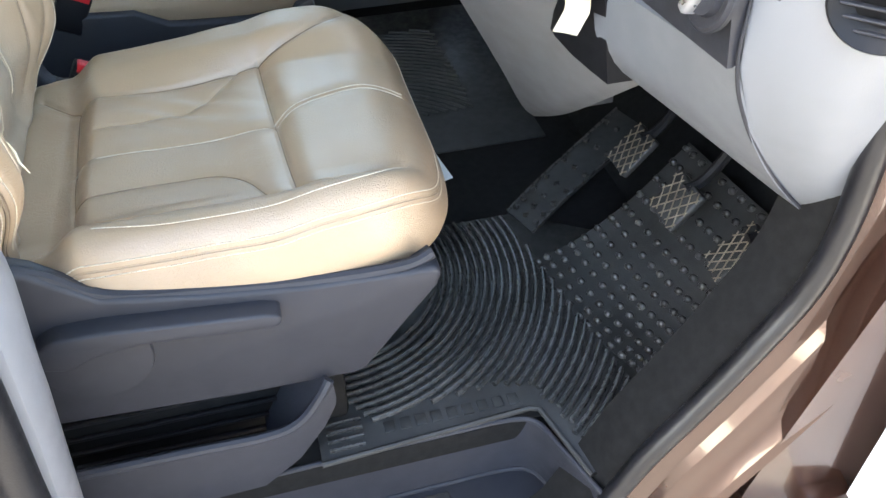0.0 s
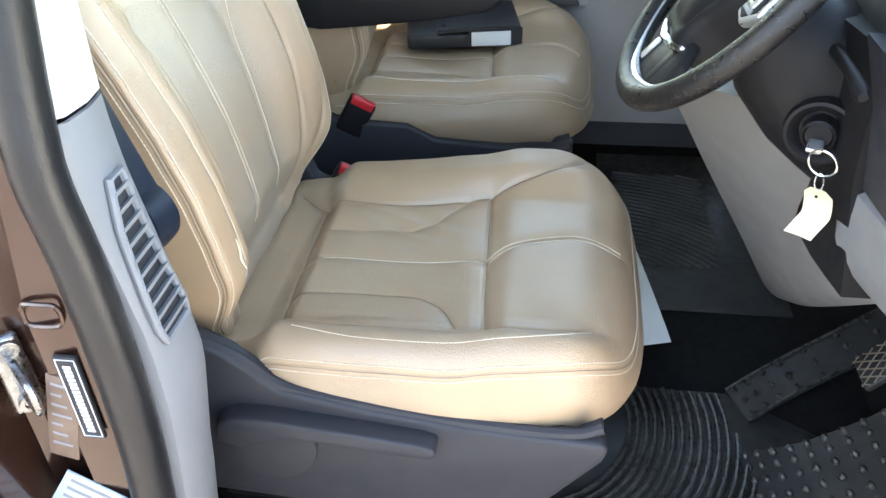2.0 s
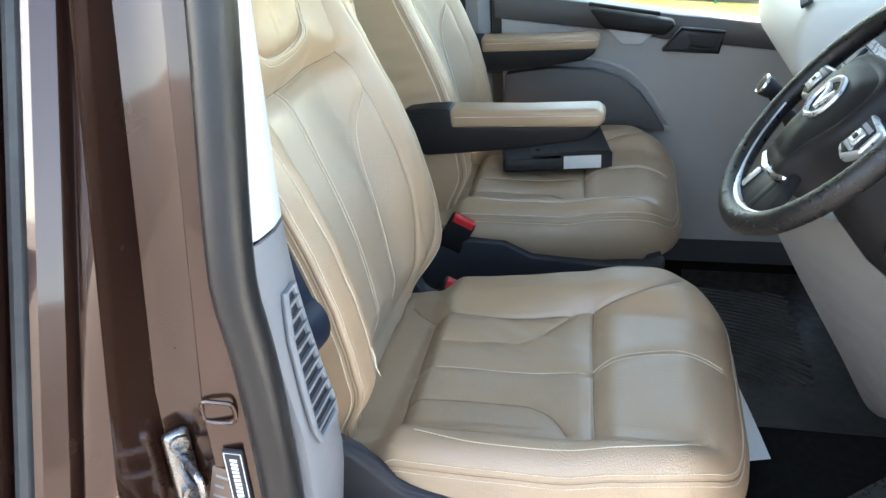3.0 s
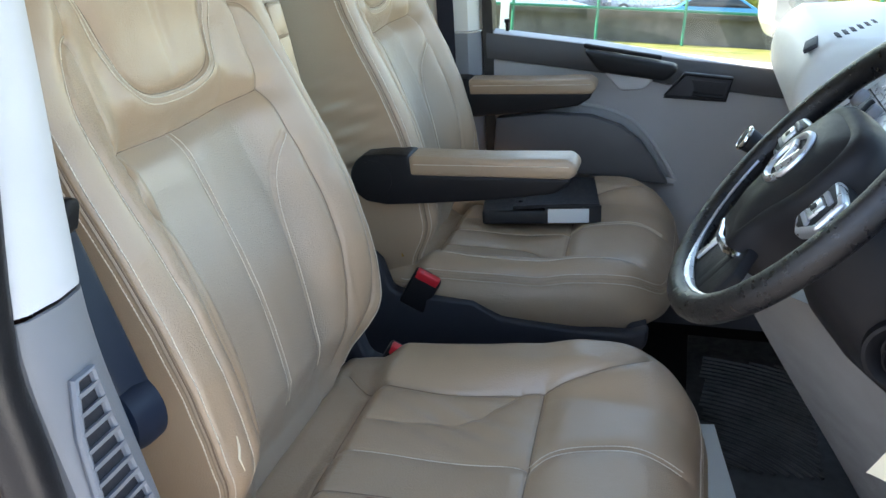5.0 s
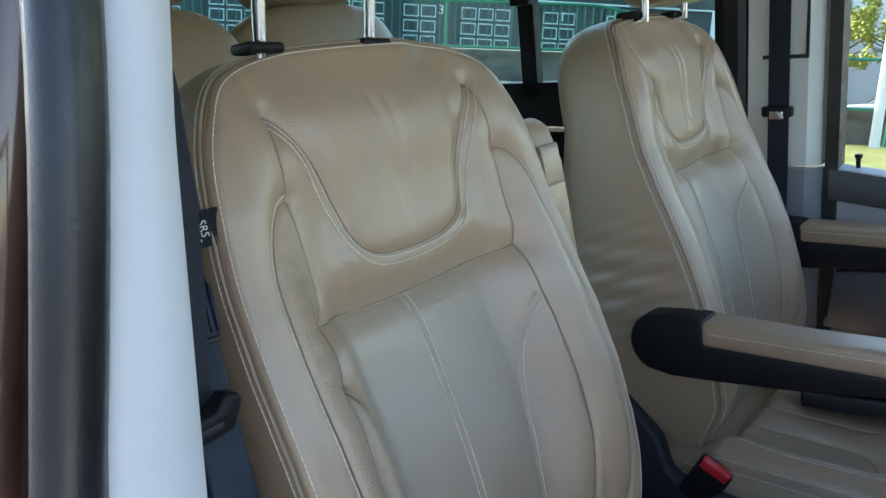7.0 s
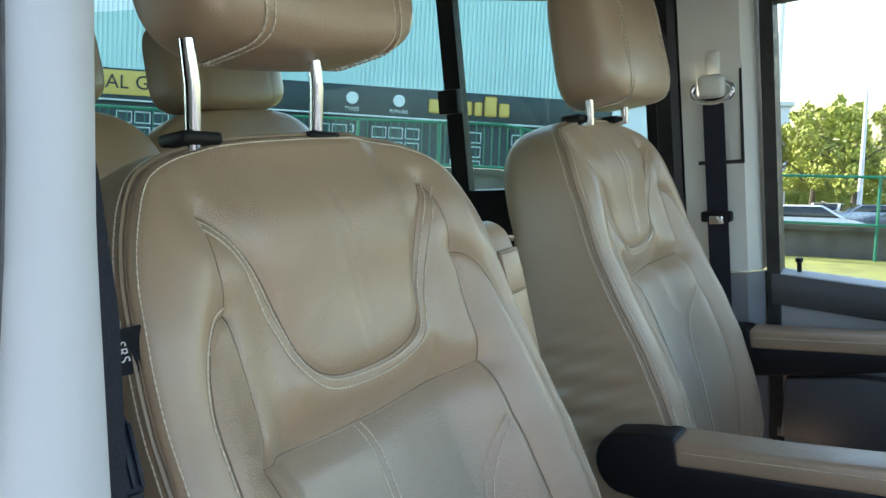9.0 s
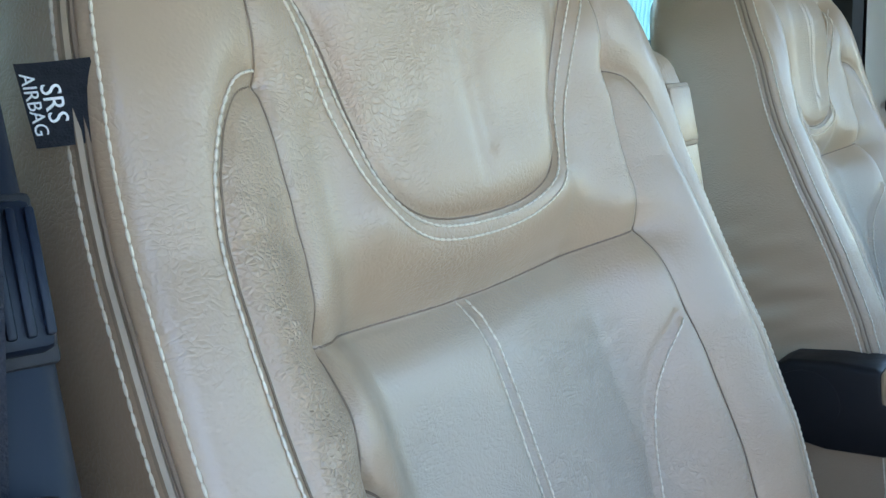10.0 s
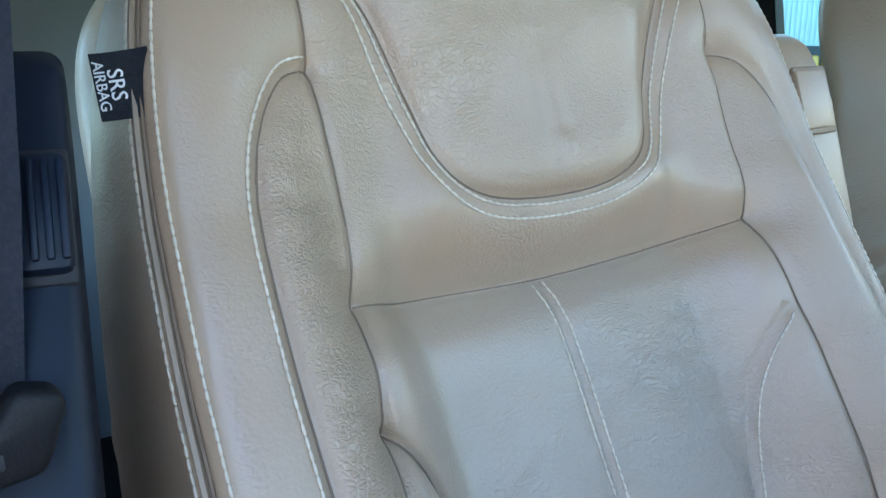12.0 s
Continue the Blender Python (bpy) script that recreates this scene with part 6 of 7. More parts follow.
# outboard armrest, folded up: dark underside with a ribbed slider
ob = part("folded_armrest", prism([(0.0, -0.030), (0.30, -0.026), (0.36, -0.018), (0.378, 0.0), (0.37, 0.02), (0.34, 0.030), (0.0, 0.035)], "y", -0.022, 0.022, 0.008, 4), NAVY, driver_seat, "dark underside of an armrest folded upright")
av = (Vector((-0.430, 0.564, 1.526)) - Vector((-0.290, 0.519, 1.168))).normalized()
an = Vector((-0.90, 0.18, -0.33))
an = (an - av * an.dot(av)).normalized()
ob.matrix_basis = axes((-0.290, 0.519 - 0.865, 1.168 - Z0), av, an.cross(av), an)
sl = part("slider", boxm((0.262, -0.007, -0.036), (0.312, 0.0215, -0.024), 0.004), NAVY, ob, "ribbed slider")
for i in range(5):
    part("rib", boxm((0.266, -0.0045 + i * 0.0056, -0.0385), (0.308, -0.0015 + i * 0.0056, -0.035), 0.001), NAVY, sl)
part("slider_gap", boxm((0.258, -0.010, -0.0285), (0.316, 0.0225, -0.0235), 0.002), INK_SHADE, ob)
part("pivot_cover", lathe([(0.0, -0.024), (0.028, -0.024), (0.038, -0.018), (0.040, 0.0), (0.038, 0.018), (0.028, 0.024), (0.0, 0.024)], 32, Matrix.Rotation(math.pi / 2, 4, "X")), NAVY, ob)
# airbag label on the outboard side of the driver's backrest
def bpt(u, v, d):
    return Vector(tuple(back_place(np.array([[u, v, d]]))[0]))


tagp = [[bpt(-0.2440, v, 0.0440), bpt(-0.2500, v + 0.0005, 0.0400), bpt(-0.2560, v + 0.0010, 0.0365), bpt(-0.2620, v + 0.0015, 0.0335), bpt(-0.2685, v + 0.0020, 0.0310)] for v in (0.628, 0.611, 0.594)]
tg = part("airbag_tag", slab(tagp, (-0.0006, 0.0003, 0)), FABRIC, driver_seat, "black woven airbag label", (0, 0, -Z0))
tx = (Vector(tagp[2][3]) - Vector(tagp[0][3])).normalized()
ty = (Vector(tagp[1][1]) - Vector(tagp[1][4])).normalized()
tz = tx.cross(ty).normalized()
c0 = (Vector(tagp[1][2]) + Vector(tagp[1][4])) / 2
words("SRS", 0.0105, axes(c0 + ty * 0.0034 + tz * 0.0008, tx, ty, tz), WHITEINK, tg, "lettering", 0.0003)
words("AIRBAG", 0.0072, axes(c0 - ty * 0.0036 + tz * 0.0008, tx, ty, tz), WHITEINK, tg, "lettering", 0.0003)

# a tear in the cover at the foot of the backrest
tear = bmesh.new()
add_tube(tear, [(-0.229, 0.606 - 0.865, 1.085 - Z0), (-0.224, 0.600 - 0.865, 1.075 - Z0), (-0.221, 0.592 - 0.865, 1.066 - Z0), (-0.215, 0.590 - 0.865, 1.052 - Z0)], [0.0006, 0.0016, 0.0013, 0.0005], 7)
part("torn_lining", tear, CARD, driver_seat, "white lining showing through a tear")

# driver's belt on the pillar
db = thing("driver_belt", "dark seat belt with its tongue hanging beside the pillar", "seat belt", (-0.36, 0.52, 1.30))
part("webbing", slab([[(0.020, y - 0.046 - 0.52, z - 1.30), (0.017, y - 0.52, z - 1.30)] for z, y in ((0.6, 0.465), (0.9, 0.484), (1.2, 0.512), (1.37, 0.5385), (1.45, 0.5490), (1.54, 0.5580), (1.63, 0.5570), (1.72, 0.547), (1.9, 0.525))], (-0.002, 0.0, 0)), WEB, db)
tongue = part("tongue", prism([(-0.045, 0.052), (0.020, 0.058), (0.029, 0.078), (0.029, 0.086), (0.014, 0.090), (0.006, 0.078), (-0.045, 0.076)], "x", 0.030, 0.050, 0.004, 3), DARKER, db, "black plastic belt tongue")
part("tongue_slot", boxm((0.048, -0.030, 0.064), (0.0515, 0.008, 0.070), 0.001), INK_SHADE, tongue)
part("tongue_blade", boxm((0.036, -0.040, 0.035), (0.040, -0.012, 0.056), 0.001), CHROME, tongue)

# driver's door, swung wide open
dd = thing("driver_door", "open brown driver's door with a pale grey inner panel", "door", (0.80, 0.272, 0.33), kind="structure")
dx, dn = Vector((0.20, -0.98, 0)).normalized(), Vector((-0.98, -0.20, 0)).normalized()


def ddp(s, z, o=0.0):
    return dx * s + Vector((0, 0, z)) + dn * o


part("inner_panel", slab([[ddp(s, z, 0.012 + 0.020 * math.sin(math.pi * min(1, s / 0.9)) + 0.010 * math.sin(3 * z)) for s in (0.0, 0.03, 0.2, 0.4, 0.6, 0.8, 0.96)] for z in (0.0, 0.1, 0.25, 0.4, 0.55, 0.7, 0.84)], -dn * 0.05), LIGHT, dd, "pale grey moulded inner panel")
part("outer_skin", slab([[ddp(s, z, -0.07 - 0.02 * math.sin(math.pi * z / 0.9)) for s in (-0.01, 0.3, 0.6, 1.0)] for z in (-0.06, 0.2, 0.5, 0.88)], -dn * 0.004), BROWN, dd)
part("window_frame", tube([ddp(0.02, 0.86, -0.03), ddp(0.34, 1.42, 0.10), ddp(0.95, 1.48, 0.12), ddp(0.99, 0.86, -0.03)], 0.022, 8), BROWN, dd)
part("armrest", tube([ddp(0.25, 0.52, 0.05), ddp(0.5, 0.50, 0.075), ddp(0.8, 0.55, 0.05)], 0.028, 10), DARK, dd)
for z in (0.12, 0.70):
    part("hinge", boxm((-0.075, -0.012, z - 0.03), (0.0, 0.03, z + 0.03), 0.006), BROWN, dd)

# passenger wing mirror, outside
wm = thing("wing_mirror", "passenger wing mirror in a pale housing outside the door", "mirror", (0.515, 2.42, 1.315))
fwd = Vector((0.90, 0.40, 0.02)).normalized()
side = Vector((-fwd.y, fwd.x, 0)).normalized()
mm_ = axes((0, 0, 0), side, Vector((0, 0, 1)), side.cross(Vector((0, 0, 1))))
outl = [(p.x, p.y) for p in curve_pts([(-0.085, 0.085, 0), (0.0, 0.105, 0), (0.085, 0.085, 0), (0.095, 0.0, 0), (0.080, -0.085, 0), (0.0, -0.102, 0), (-0.080, -0.085, 0), (-0.095, 0.0, 0)], 5, True)]
part("housing", loft([[mm_ @ Vector((x * s, y * s, z)) for x, y in outl] for s, z in ((0.90, 0.012), (0.97, 0.018), (1.03, 0.010), (1.05, -0.02), (0.9, -0.07), (0.5, -0.10))]), CARS, wm, "silver painted housing")
part("mirror_glass", loft([[mm_ @ Vector((x * s, y * s, z)) for x, y in outl] for s, z in ((0.90, 0.004), (0.90, 0.0135), (0.3, 0.0140))]), CHROME, wm)
part("stalk", tube([(0.03, -0.06, -0.10), (0.04, -0.16, -0.13), (0.05, -0.28, -0.14)], 0.022, 8), DARKER, wm)

# wallet on the passenger seat
wal = thing("document_wallet", "black leather document wallet with a white insert on the seat", "wallet", (-0.095, 1.79, 0.912))
wal.rotation_euler = (0, 0, radians(10))
part("body", boxm((-0.135, -0.095, 0.0), (0.135, 0.095, 0.036), 0.008, 3), WALLET, wal)
part("flap", slab([[(x, y, 0.040 + 0.004 * math.sin(i * 0.8)) for i, x in enumerate((-0.062, 0.0, 0.08, 0.136))] for y in (-0.098, -0.03, 0.05, 0.095)], (0, 0, 0.008)), WALLET, wal)
part("flap_front", slab([[(x, -0.101, z) for x in (0.012, 0.08, 0.140)] for z in (0.048, 0.030, 0.008)], (0, 0.005, 0)), WALLET, wal)
part("stud", lathe([(0.0, 0.0), (0.006, 0.0), (0.005, 0.003), (0.0, 0.004)], 16, Matrix.Translation((-0.045, -0.07, 0.049))), DARKER, wal)
part("paper_insert", boxm((0.018, -0.105, 0.008), (0.112, -0.1015, 0.042), 0.001), PAPER, wal, "white paper insert")

# paper at the front of the driver's seat
solid("floor_hump", boxm((-0.10, 1.05, Z0 - 0.01), (0.33, 1.51, 0.532), 0.03, 3), CARPET, "black carpeted hump between the front seats", "floor", kind="structure")
pp = thing("paper_sheet", "white paper sheet with a blue ring mark between the seats", "paper", (0.30, 1.25, 0.5335))
ca, cb = Vector((0.097, -0.167, 0.024)), Vector((0.037, 0.272, 0.0045))
rows = []
for i in range(9):
    s = i / 8
    e = ca.lerp(cb, s)
    rows.append([e + Vector((-0.30 * k / 6, -0.05 * k / 6, -e.z * min(1, k / 3) + 0.003 * math.sin(5 * s + k))) for k in range(7)])
part("sheet", slab(rows, (0, 0, -0.0006)), PAPER, pp)
part("ring_mark", tube([(-0.016 + 0.026 * math.cos(a), 0.075 + 0.026 * math.sin(a), 0.012) for a in [2 * math.pi * k / 28 for k in range(28)]], 0.0022, 6, True), CARB, pp, "blue printed ring")

# rear row seats
def rear_seat(x, y, label):
    r = thing("rear_seat", label, "seat", (x, y, Z0), "rear seats")
    bk = part("backrest", pillow_mesh("rear_back", 0.54, 0.80, 0.16, 48, 40, 0.13), LEATHER, r)
    bk.matrix_basis = pose(0.0, 0, 0.90, 0, -12, 0)
    cu = part("cushion", pillow_mesh("rear_cushion", 0.50, 0.18, 0.52, 48, 24), LEATHER, r)
    cu.matrix_basis = pose(0.20, 0, 0.40)
    hd = part("headrest", HEAD_MESH, LEATHER, r)
    hd.matrix_basis = pose(-0.10, 0, 1.392, 0, -6, 0)
    for s in (-0.09, 0.09):
        part("headrest_post", tube([(-0.09, s, 1.36), (-0.075, s, 1.20)], 0.006, 8), CHROME, r)
    part("pedestal", boxm((-0.15, -0.2, 0.0), (0.40, 0.2, 0.32), 0.01), DARKER, r)


rear_seat(-1.16, 0.995, "tan leather rear seat in the second row")
rear_seat(-1.26, 1.54, "tan leather rear seat by the sliding door")

# pedals
def pedal(label, x, y, z, w, h, tilt, turn=0):
    p = thing("pedal", label, "pedal", (x, y, z), "pedals")
    m = Matrix.Rotation(radians(turn), 4, "Z") @ Matrix.Rotation(radians(tilt), 4, "Y")
    part("pad", boxm((-0.008, -w / 2, -h / 2), (0.008, w / 2, h / 2), 0.006, 3, m), RUBBER, p)
    bm = bmesh.new()
    n = 5
    for s in (-1, 1):
        for i in range(-n, n + 1):
            o = i * 0.029
            pts = []
            for k in range(17):
                yy = -w / 2 + w * k / 16
                zz = s * yy * 1.5 + o
                if abs(zz) <= h / 2:
                    pts.append(m @ Vector((-0.0095, yy, zz)))
            if len(pts) > 1:
                add_tube(bm, pts, 0.0014, 5)
    part("grip_mesh", bm, STEEL, p, "worn metallic diamond mesh on the pad")
    part("arm", tube(curve_pts([(0.01, 0, h * 0.3), (0.06, 0.0, 0.06), (0.16, 0, 0.26)], 5), 0.010, 8), DARKER, p)


pedal("clutch pedal with worn diamond mesh", 0.740, 0.975, 0.634, 0.072, 0.095, 40)
pedal("brake pedal with worn diamond mesh", 0.717, 0.760, 0.676, 0.082, 0.085, 38)
pedal("accelerator pedal with worn diamond mesh", 0.762, 0.627, 0.658, 0.066, 0.105, 42, -14)

# driver's rubber mat
mat_ = thing("driver_mat", "black ribbed rubber floor mat with raised studs", "floor mat", (0.35, 0.75, Z0))
ML = (-0.35, -0.75, -Z0)
mp = [(0.030, 0.545), (0.385, 0.562), (0.402, 0.556), (0.438, 0.414), (0.470, 0.420), (0.555, 0.520), (0.640, 0.590), (0.72, 0.66), (0.72, 0.93), (0.52, 1.06), (0.30, 1.06), (0.10, 0.9), (0.03, 0.7)]
part("base", prism(mp, "z", Z0 + 0.001, Z0 + 0.007, 0.002), RUBBER, mat_, "", ML)
part("edge_bead", tube([(x, y, Z0 + 0.008) for x, y in mp[:9]], 0.005, 8), RUBBER, mat_, "", ML)


def inside(p, poly):
    c = False
    for (x1, y1), (x2, y2) in zip(poly, poly[1:] + poly[:1]):
        if (y1 > p[1]) != (y2 > p[1]) and p[0] < (x2 - x1) * (p[1] - y1) / (y2 - y1) + x1:
            c = not c
    return c


ribpoly = [(0.09, 0.645), (0.115, 0.605), (0.30, 0.622), (0.405, 0.605), (0.452, 0.440), (0.482, 0.445), (0.585, 0.575), (0.552, 0.734), (0.527, 0.884), (0.505, 1.05), (0.30, 1.06), (0.18, 0.95), (0.06, 0.75)]
bm = bmesh.new()
for i in range(26):
    r = 0.235 + i * 0.0165
    run = []
    for k in range(90):
        a = radians(-100 + k * 1.6)
        p = (0.085 + r * math.cos(a), 0.965 + r * 0.98 * math.sin(a))
        if inside(p, ribpoly):
            run.append((p[0], p[1], Z0 + 0.0115))
        else:
            if len(run) > 3:
                add_tube(bm, run, 0.0052, 8)
            run = []
    if len(run) > 3:
        add_tube(bm, run, 0.0052, 8)
for i in range(4):
    add_tube(bm, [(0.045, 0.565 + 0.017 * i, Z0 + 0.010), (0.105, 0.567 + 0.017 * i, Z0 + 0.009)], 0.0036, 5)
tagged(part("ribs", bm, RIBBED, mat_, "curved moulded ribs", ML), kind="stuff")
# heel plate rising to the pedals
hp = [[(0.515, 0.905, Z0 + 0.008), (0.545, 0.72, Z0 + 0.008), (0.600, 0.575, Z0 + 0.008)], [(0.62, 0.93, Z0 + 0.020), (0.64, 0.75, Z0 + 0.020), (0.68, 0.615, Z0 + 0.020)], [(0.74, 0.95, Z0 + 0.085), (0.76, 0.78, Z0 + 0.085), (0.79, 0.65, Z0 + 0.085)], [(0.86, 0.97, Z0 + 0.19), (0.88, 0.80, Z0 + 0.19), (0.90, 0.66, Z0 + 0.19)]]
hp = [curve_pts(r, 12) for r in hp]
hp = [list(r) for r in zip(*[curve_pts(c, 8) for c in zip(*hp)])]
part("heel_plate", slab(hp, (0.002, 0, -0.006)), RUBBER, mat_, "", ML)
bm = bmesh.new()
for i in range(1, len(hp) - 1, 2):
    for j in range(1, len(hp[0]) - 1, 2):
        p = hp[i][j]
        bmesh.ops.create_uvsphere(bm, u_segments=8, v_segments=6, radius=1, matrix=Matrix.Translation(p + Vector((-0.001, 0, 0.001))) @ Matrix.Rotation(radians(25), 4, "Z") @ Matrix.Diagonal((0.0072, 0.0092, 0.0085, 1)))
tagged(part("studs", bm, RIBBED, mat_, "raised studs", ML), kind="stuff")
# foot rest strip beside the clutch
fr = [[(0.515, 1.065, Z0 + 0.010), (0.545, 0.985, Z0 + 0.010)], [(0.62, 1.13, Z0 + 0.04), (0.65, 1.05, Z0 + 0.04)], [(0.84, 1.25, Z0 + 0.10), (0.87, 1.16, Z0 + 0.10)]]
fr = [curve_pts(r, 6) for r in fr]
fr = [list(r) for r in zip(*[curve_pts(c, 8) for c in zip(*fr)])]
part("foot_rest", slab(fr, (0, 0, -0.012)), RUBBER, mat_, "ridged rubber foot rest", ML)
for j in (0, -1):
    part("edge_bead", tube([r[j] + Vector((0, 0, 0.002)) for r in fr], 0.0035, 6), RIBBED, mat_, "", ML)
bm = bmesh.new()
for i in range(2, len(fr) - 2, 2):
    for j in range(1, len(fr[0]) - 1, 2):
        p = fr[i][j]
        bmesh.ops.create_cube(bm, size=1, matrix=Matrix.Translation(p + Vector((0, 0, 0.003))) @ Matrix.Rotation(radians(45), 4, "Z") @ Matrix.Diagonal((0.010, 0.010, 0.008, 1)))
tagged(part("foot_studs", bm, RIBBED, mat_, "", ML), kind="stuff")
for i in range(9):
    part("embossed_bar", boxm((0.14 + 0.027 * i, 0.578, Z0 + 0.006), (0.158 + 0.027 * i, 0.600, Z0 + 0.0095), 0.001), RUBBER, mat_, "", ML)

pm = thing("passenger_mat", "black ribbed rubber floor mat in the passenger footwell", "floor mat", (0.5, 1.7, Z0))
part("base", boxm((-0.22, -0.38, 0.001), (0.20, 0.36, 0.007), 0.003), RUBBER, pm)
bm = bmesh.new()
for i in range(30):
    r = 0.22 + 0.0185 * i
    run = []
    for k in range(60):
        a = radians(100 - 1.6 * k)
        x, y = -0.25 + r * math.cos(a), -0.44 + r * math.sin(a)
        if -0.19 < x < 0.07 and -0.22 < y < 0.24:
            run.append((x, y, 0.009))
    if len(run) > 3:
        add_tube(bm, run, 0.0046, 6)
tagged(part("ribs", bm, MATGREY, pm, "curved moulded ribs"), kind="stuff")


# ---- outdoors: the land falls away from the van's left side ----
UP = Vector((0.0595, 0.11, 1)).normalized()
XG = (Vector((1, 0, 0)) - UP * UP.x).normalized()
YG = UP.cross(XG)
GM = axes((0, 0, 0), XG, YG, UP)


def rise(x, y):
    """Height of the lot above the sloping plane: a bank rises towards the rear left."""
    az, r = math.degrees(math.atan2(y, x)), math.hypot(x, y)
    return 1.35 * float(sm(108, 121, az)) * (1 - float(sm(150, 175, az))) * float(sm(8, 20, r)) if y > 0 else 0.0


def gpt(r, az, z=0.0):
    x, y = r * math.cos(radians(az)), r * math.sin(radians(az))
    return GM @ Vector((x, y, z + rise(x, y)))


def gpose(r, az, z=0.0, turn=0.0):
    x, y = r * math.cos(radians(az)), r * math.sin(radians(az))
    return GM @ Matrix.Translation((x, y, z + rise(x, y))) @ Matrix.Rotation(radians(az - 90 + turn), 4, "Z")


verts, faces = [], []
radii = [0, 1.2, 2.4, 3.5, 5, 7, 9, 12, 15, 18, 21, 24, 27, 30, 36, 45, 60, 90, 150, 300, 700, 1500]
NA = 96
for r in radii:
    for k in range(NA):
        az = 360 * k / NA
        x, y = r * math.cos(radians(az)), r * math.sin(radians(az))
        flat = Vector((x, y, 0.0))
        tilted = GM @ Vector((x, y, rise(x, y)))
        t = float(sm(2.5, 8.0, r))
        verts.append(flat.lerp(tilted, t))
for i in range(len(radii) - 1):
    for k in range(NA):
        faces.append((i * NA + k, i * NA + (k + 1) % NA, (i + 1) * NA + (k + 1) % NA, (i + 1) * NA + k))
ground = mesh_from("ground", verts, faces)
ground.materials.append(ASPHALT)
ground.materials.append(GRASS)
for f in ground.polygons:
    c = f.center
    r, az = math.hypot(c.x, c.y), math.degrees(math.atan2(c.y, c.x))
    f.material_index = 1 if 5 < r < 25.5 and 40 < az < 170 else 0
solid("ground", ground, None, "grass verge and asphalt car park", "ground", kind="structure")


def arc_strip(name, r, az0, az1, z0, z1, thick, mat, label, cat, n=24):
    front = [[gpt(r, az0 + (az1 - az0) * k / n, z) for k in range(n + 1)] for z in (z0, z1)]
    return solid(name, slab(front, (0, thick, 0)), mat, label, cat, kind="structure")


arc_strip("boundary_wall", 25.6, 55, 150, -0.3, 0.78, 0.35, STONE, "low dark stone wall along the verge", "wall", 48)
arc_strip("wall_coping", 25.5, 55, 150, 0.76, 0.92, 0.5, STONE, "row of upright coping bricks on the wall", "wall", 48)
bm = bmesh.new()
for k in range(220):
    az = 76 + k * 0.15
    bmesh.ops.create_cube(bm, size=1, matrix=gpose(25.42, az, 0.84) @ Matrix.Diagonal((0.05, 0.05, 0.15, 1)))
solid("coping_bricks", bm, STONE, "upright coping bricks along the wall top", "bricks", kind="stuff")
fence = thing("railing", "green painted metal railing above the wall", "railing", gpt(25.2, 100), kind="")
FI = Matrix.Translation(-Vector(gpt(25.2, 100)))
for zr in (0.98, 2.3):
    part("rail", tube([FI @ gpt(25.0, 60 + 2 * k, zr) for k in range(46)], 0.045, 6), GREENRAIL, fence)
for k in range(15):
    az = 61.2 + 5.75 * k
    part("post", tube([FI @ gpt(25.0, az, 0.0), FI @ gpt(25.0, az, 2.35)], 0.05, 6), GREENRAIL, fence)
for k in range(60):
    az = 118 + 0.55 * k
    part("bar", tube([FI @ gpt(25.0, az, 1.0), FI @ gpt(25.0, az, 2.3)], 0.016, 4), GREENRAIL, fence)


def post(r, az, h, rad, label, mat=POLEW):
    b = tube([(0, 0, 0), (0, 0, h)], [rad, rad * 0.6], 10)
    o = solid("lamp_post", b, mat, label, "lamp post")
    o.matrix_basis = gpose(r, az)
    return o


post(24.4, 102.0, 9.0, 0.14, "white painted lamp post on the verge")
post(52.0, 96.8, 8.0, 0.16, "grey lamp post in the car park")
post(60.0, 95.2, 8.0, 0.16, "grey lamp post in the car park")

# retail building
BD, BA = 46.0, 134.0
bld = thing("retail_building", "teal corrugated retail building with a dark fascia and white-framed shutters", "building")
bld.matrix_basis = gpose(BD, BA, -0.5) @ Matrix.Rotation(radians(1.0), 4, "Y")
part("wall", boxm((-26, 0.3, -2.0), (18, 14, 13.4), 0), SHUTTER, bld)
for i in range(176):
    x = -26 + i * 0.25
    part("cladding_rib", boxm((x + 0.02, 0.10, 6.35), (x + 0.15, 0.32, 13.5)), CLAD, bld)
part("cladding", boxm((-26, 0.18, 6.3), (18, 0.31, 13.5)), CLAD, bld, "teal corrugated cladding")
part("fascia", boxm((-26, 0.0, 4.82), (18, 0.35, 6.45), 0.02), FASCIA, bld, "dark teal fascia")
part("fascia_trim", boxm((-26, -0.05, 4.74), (18, 0.3, 4.82)), FRAMEW, bld)
ys = part("yellow_sign", boxm((-13.2, -0.06, 5.05), (-4.6, 0.02, 6.35), 0.02), YELLOW, bld, "yellow sign board")

words("LOCAL GARAGE", 1.05, axes((-8.85, -0.08, 5.70), (1, 0, 0), (0, 0, 1), (0, -1, 0)), INK_SHADE, ys, "lettering", 0.01)
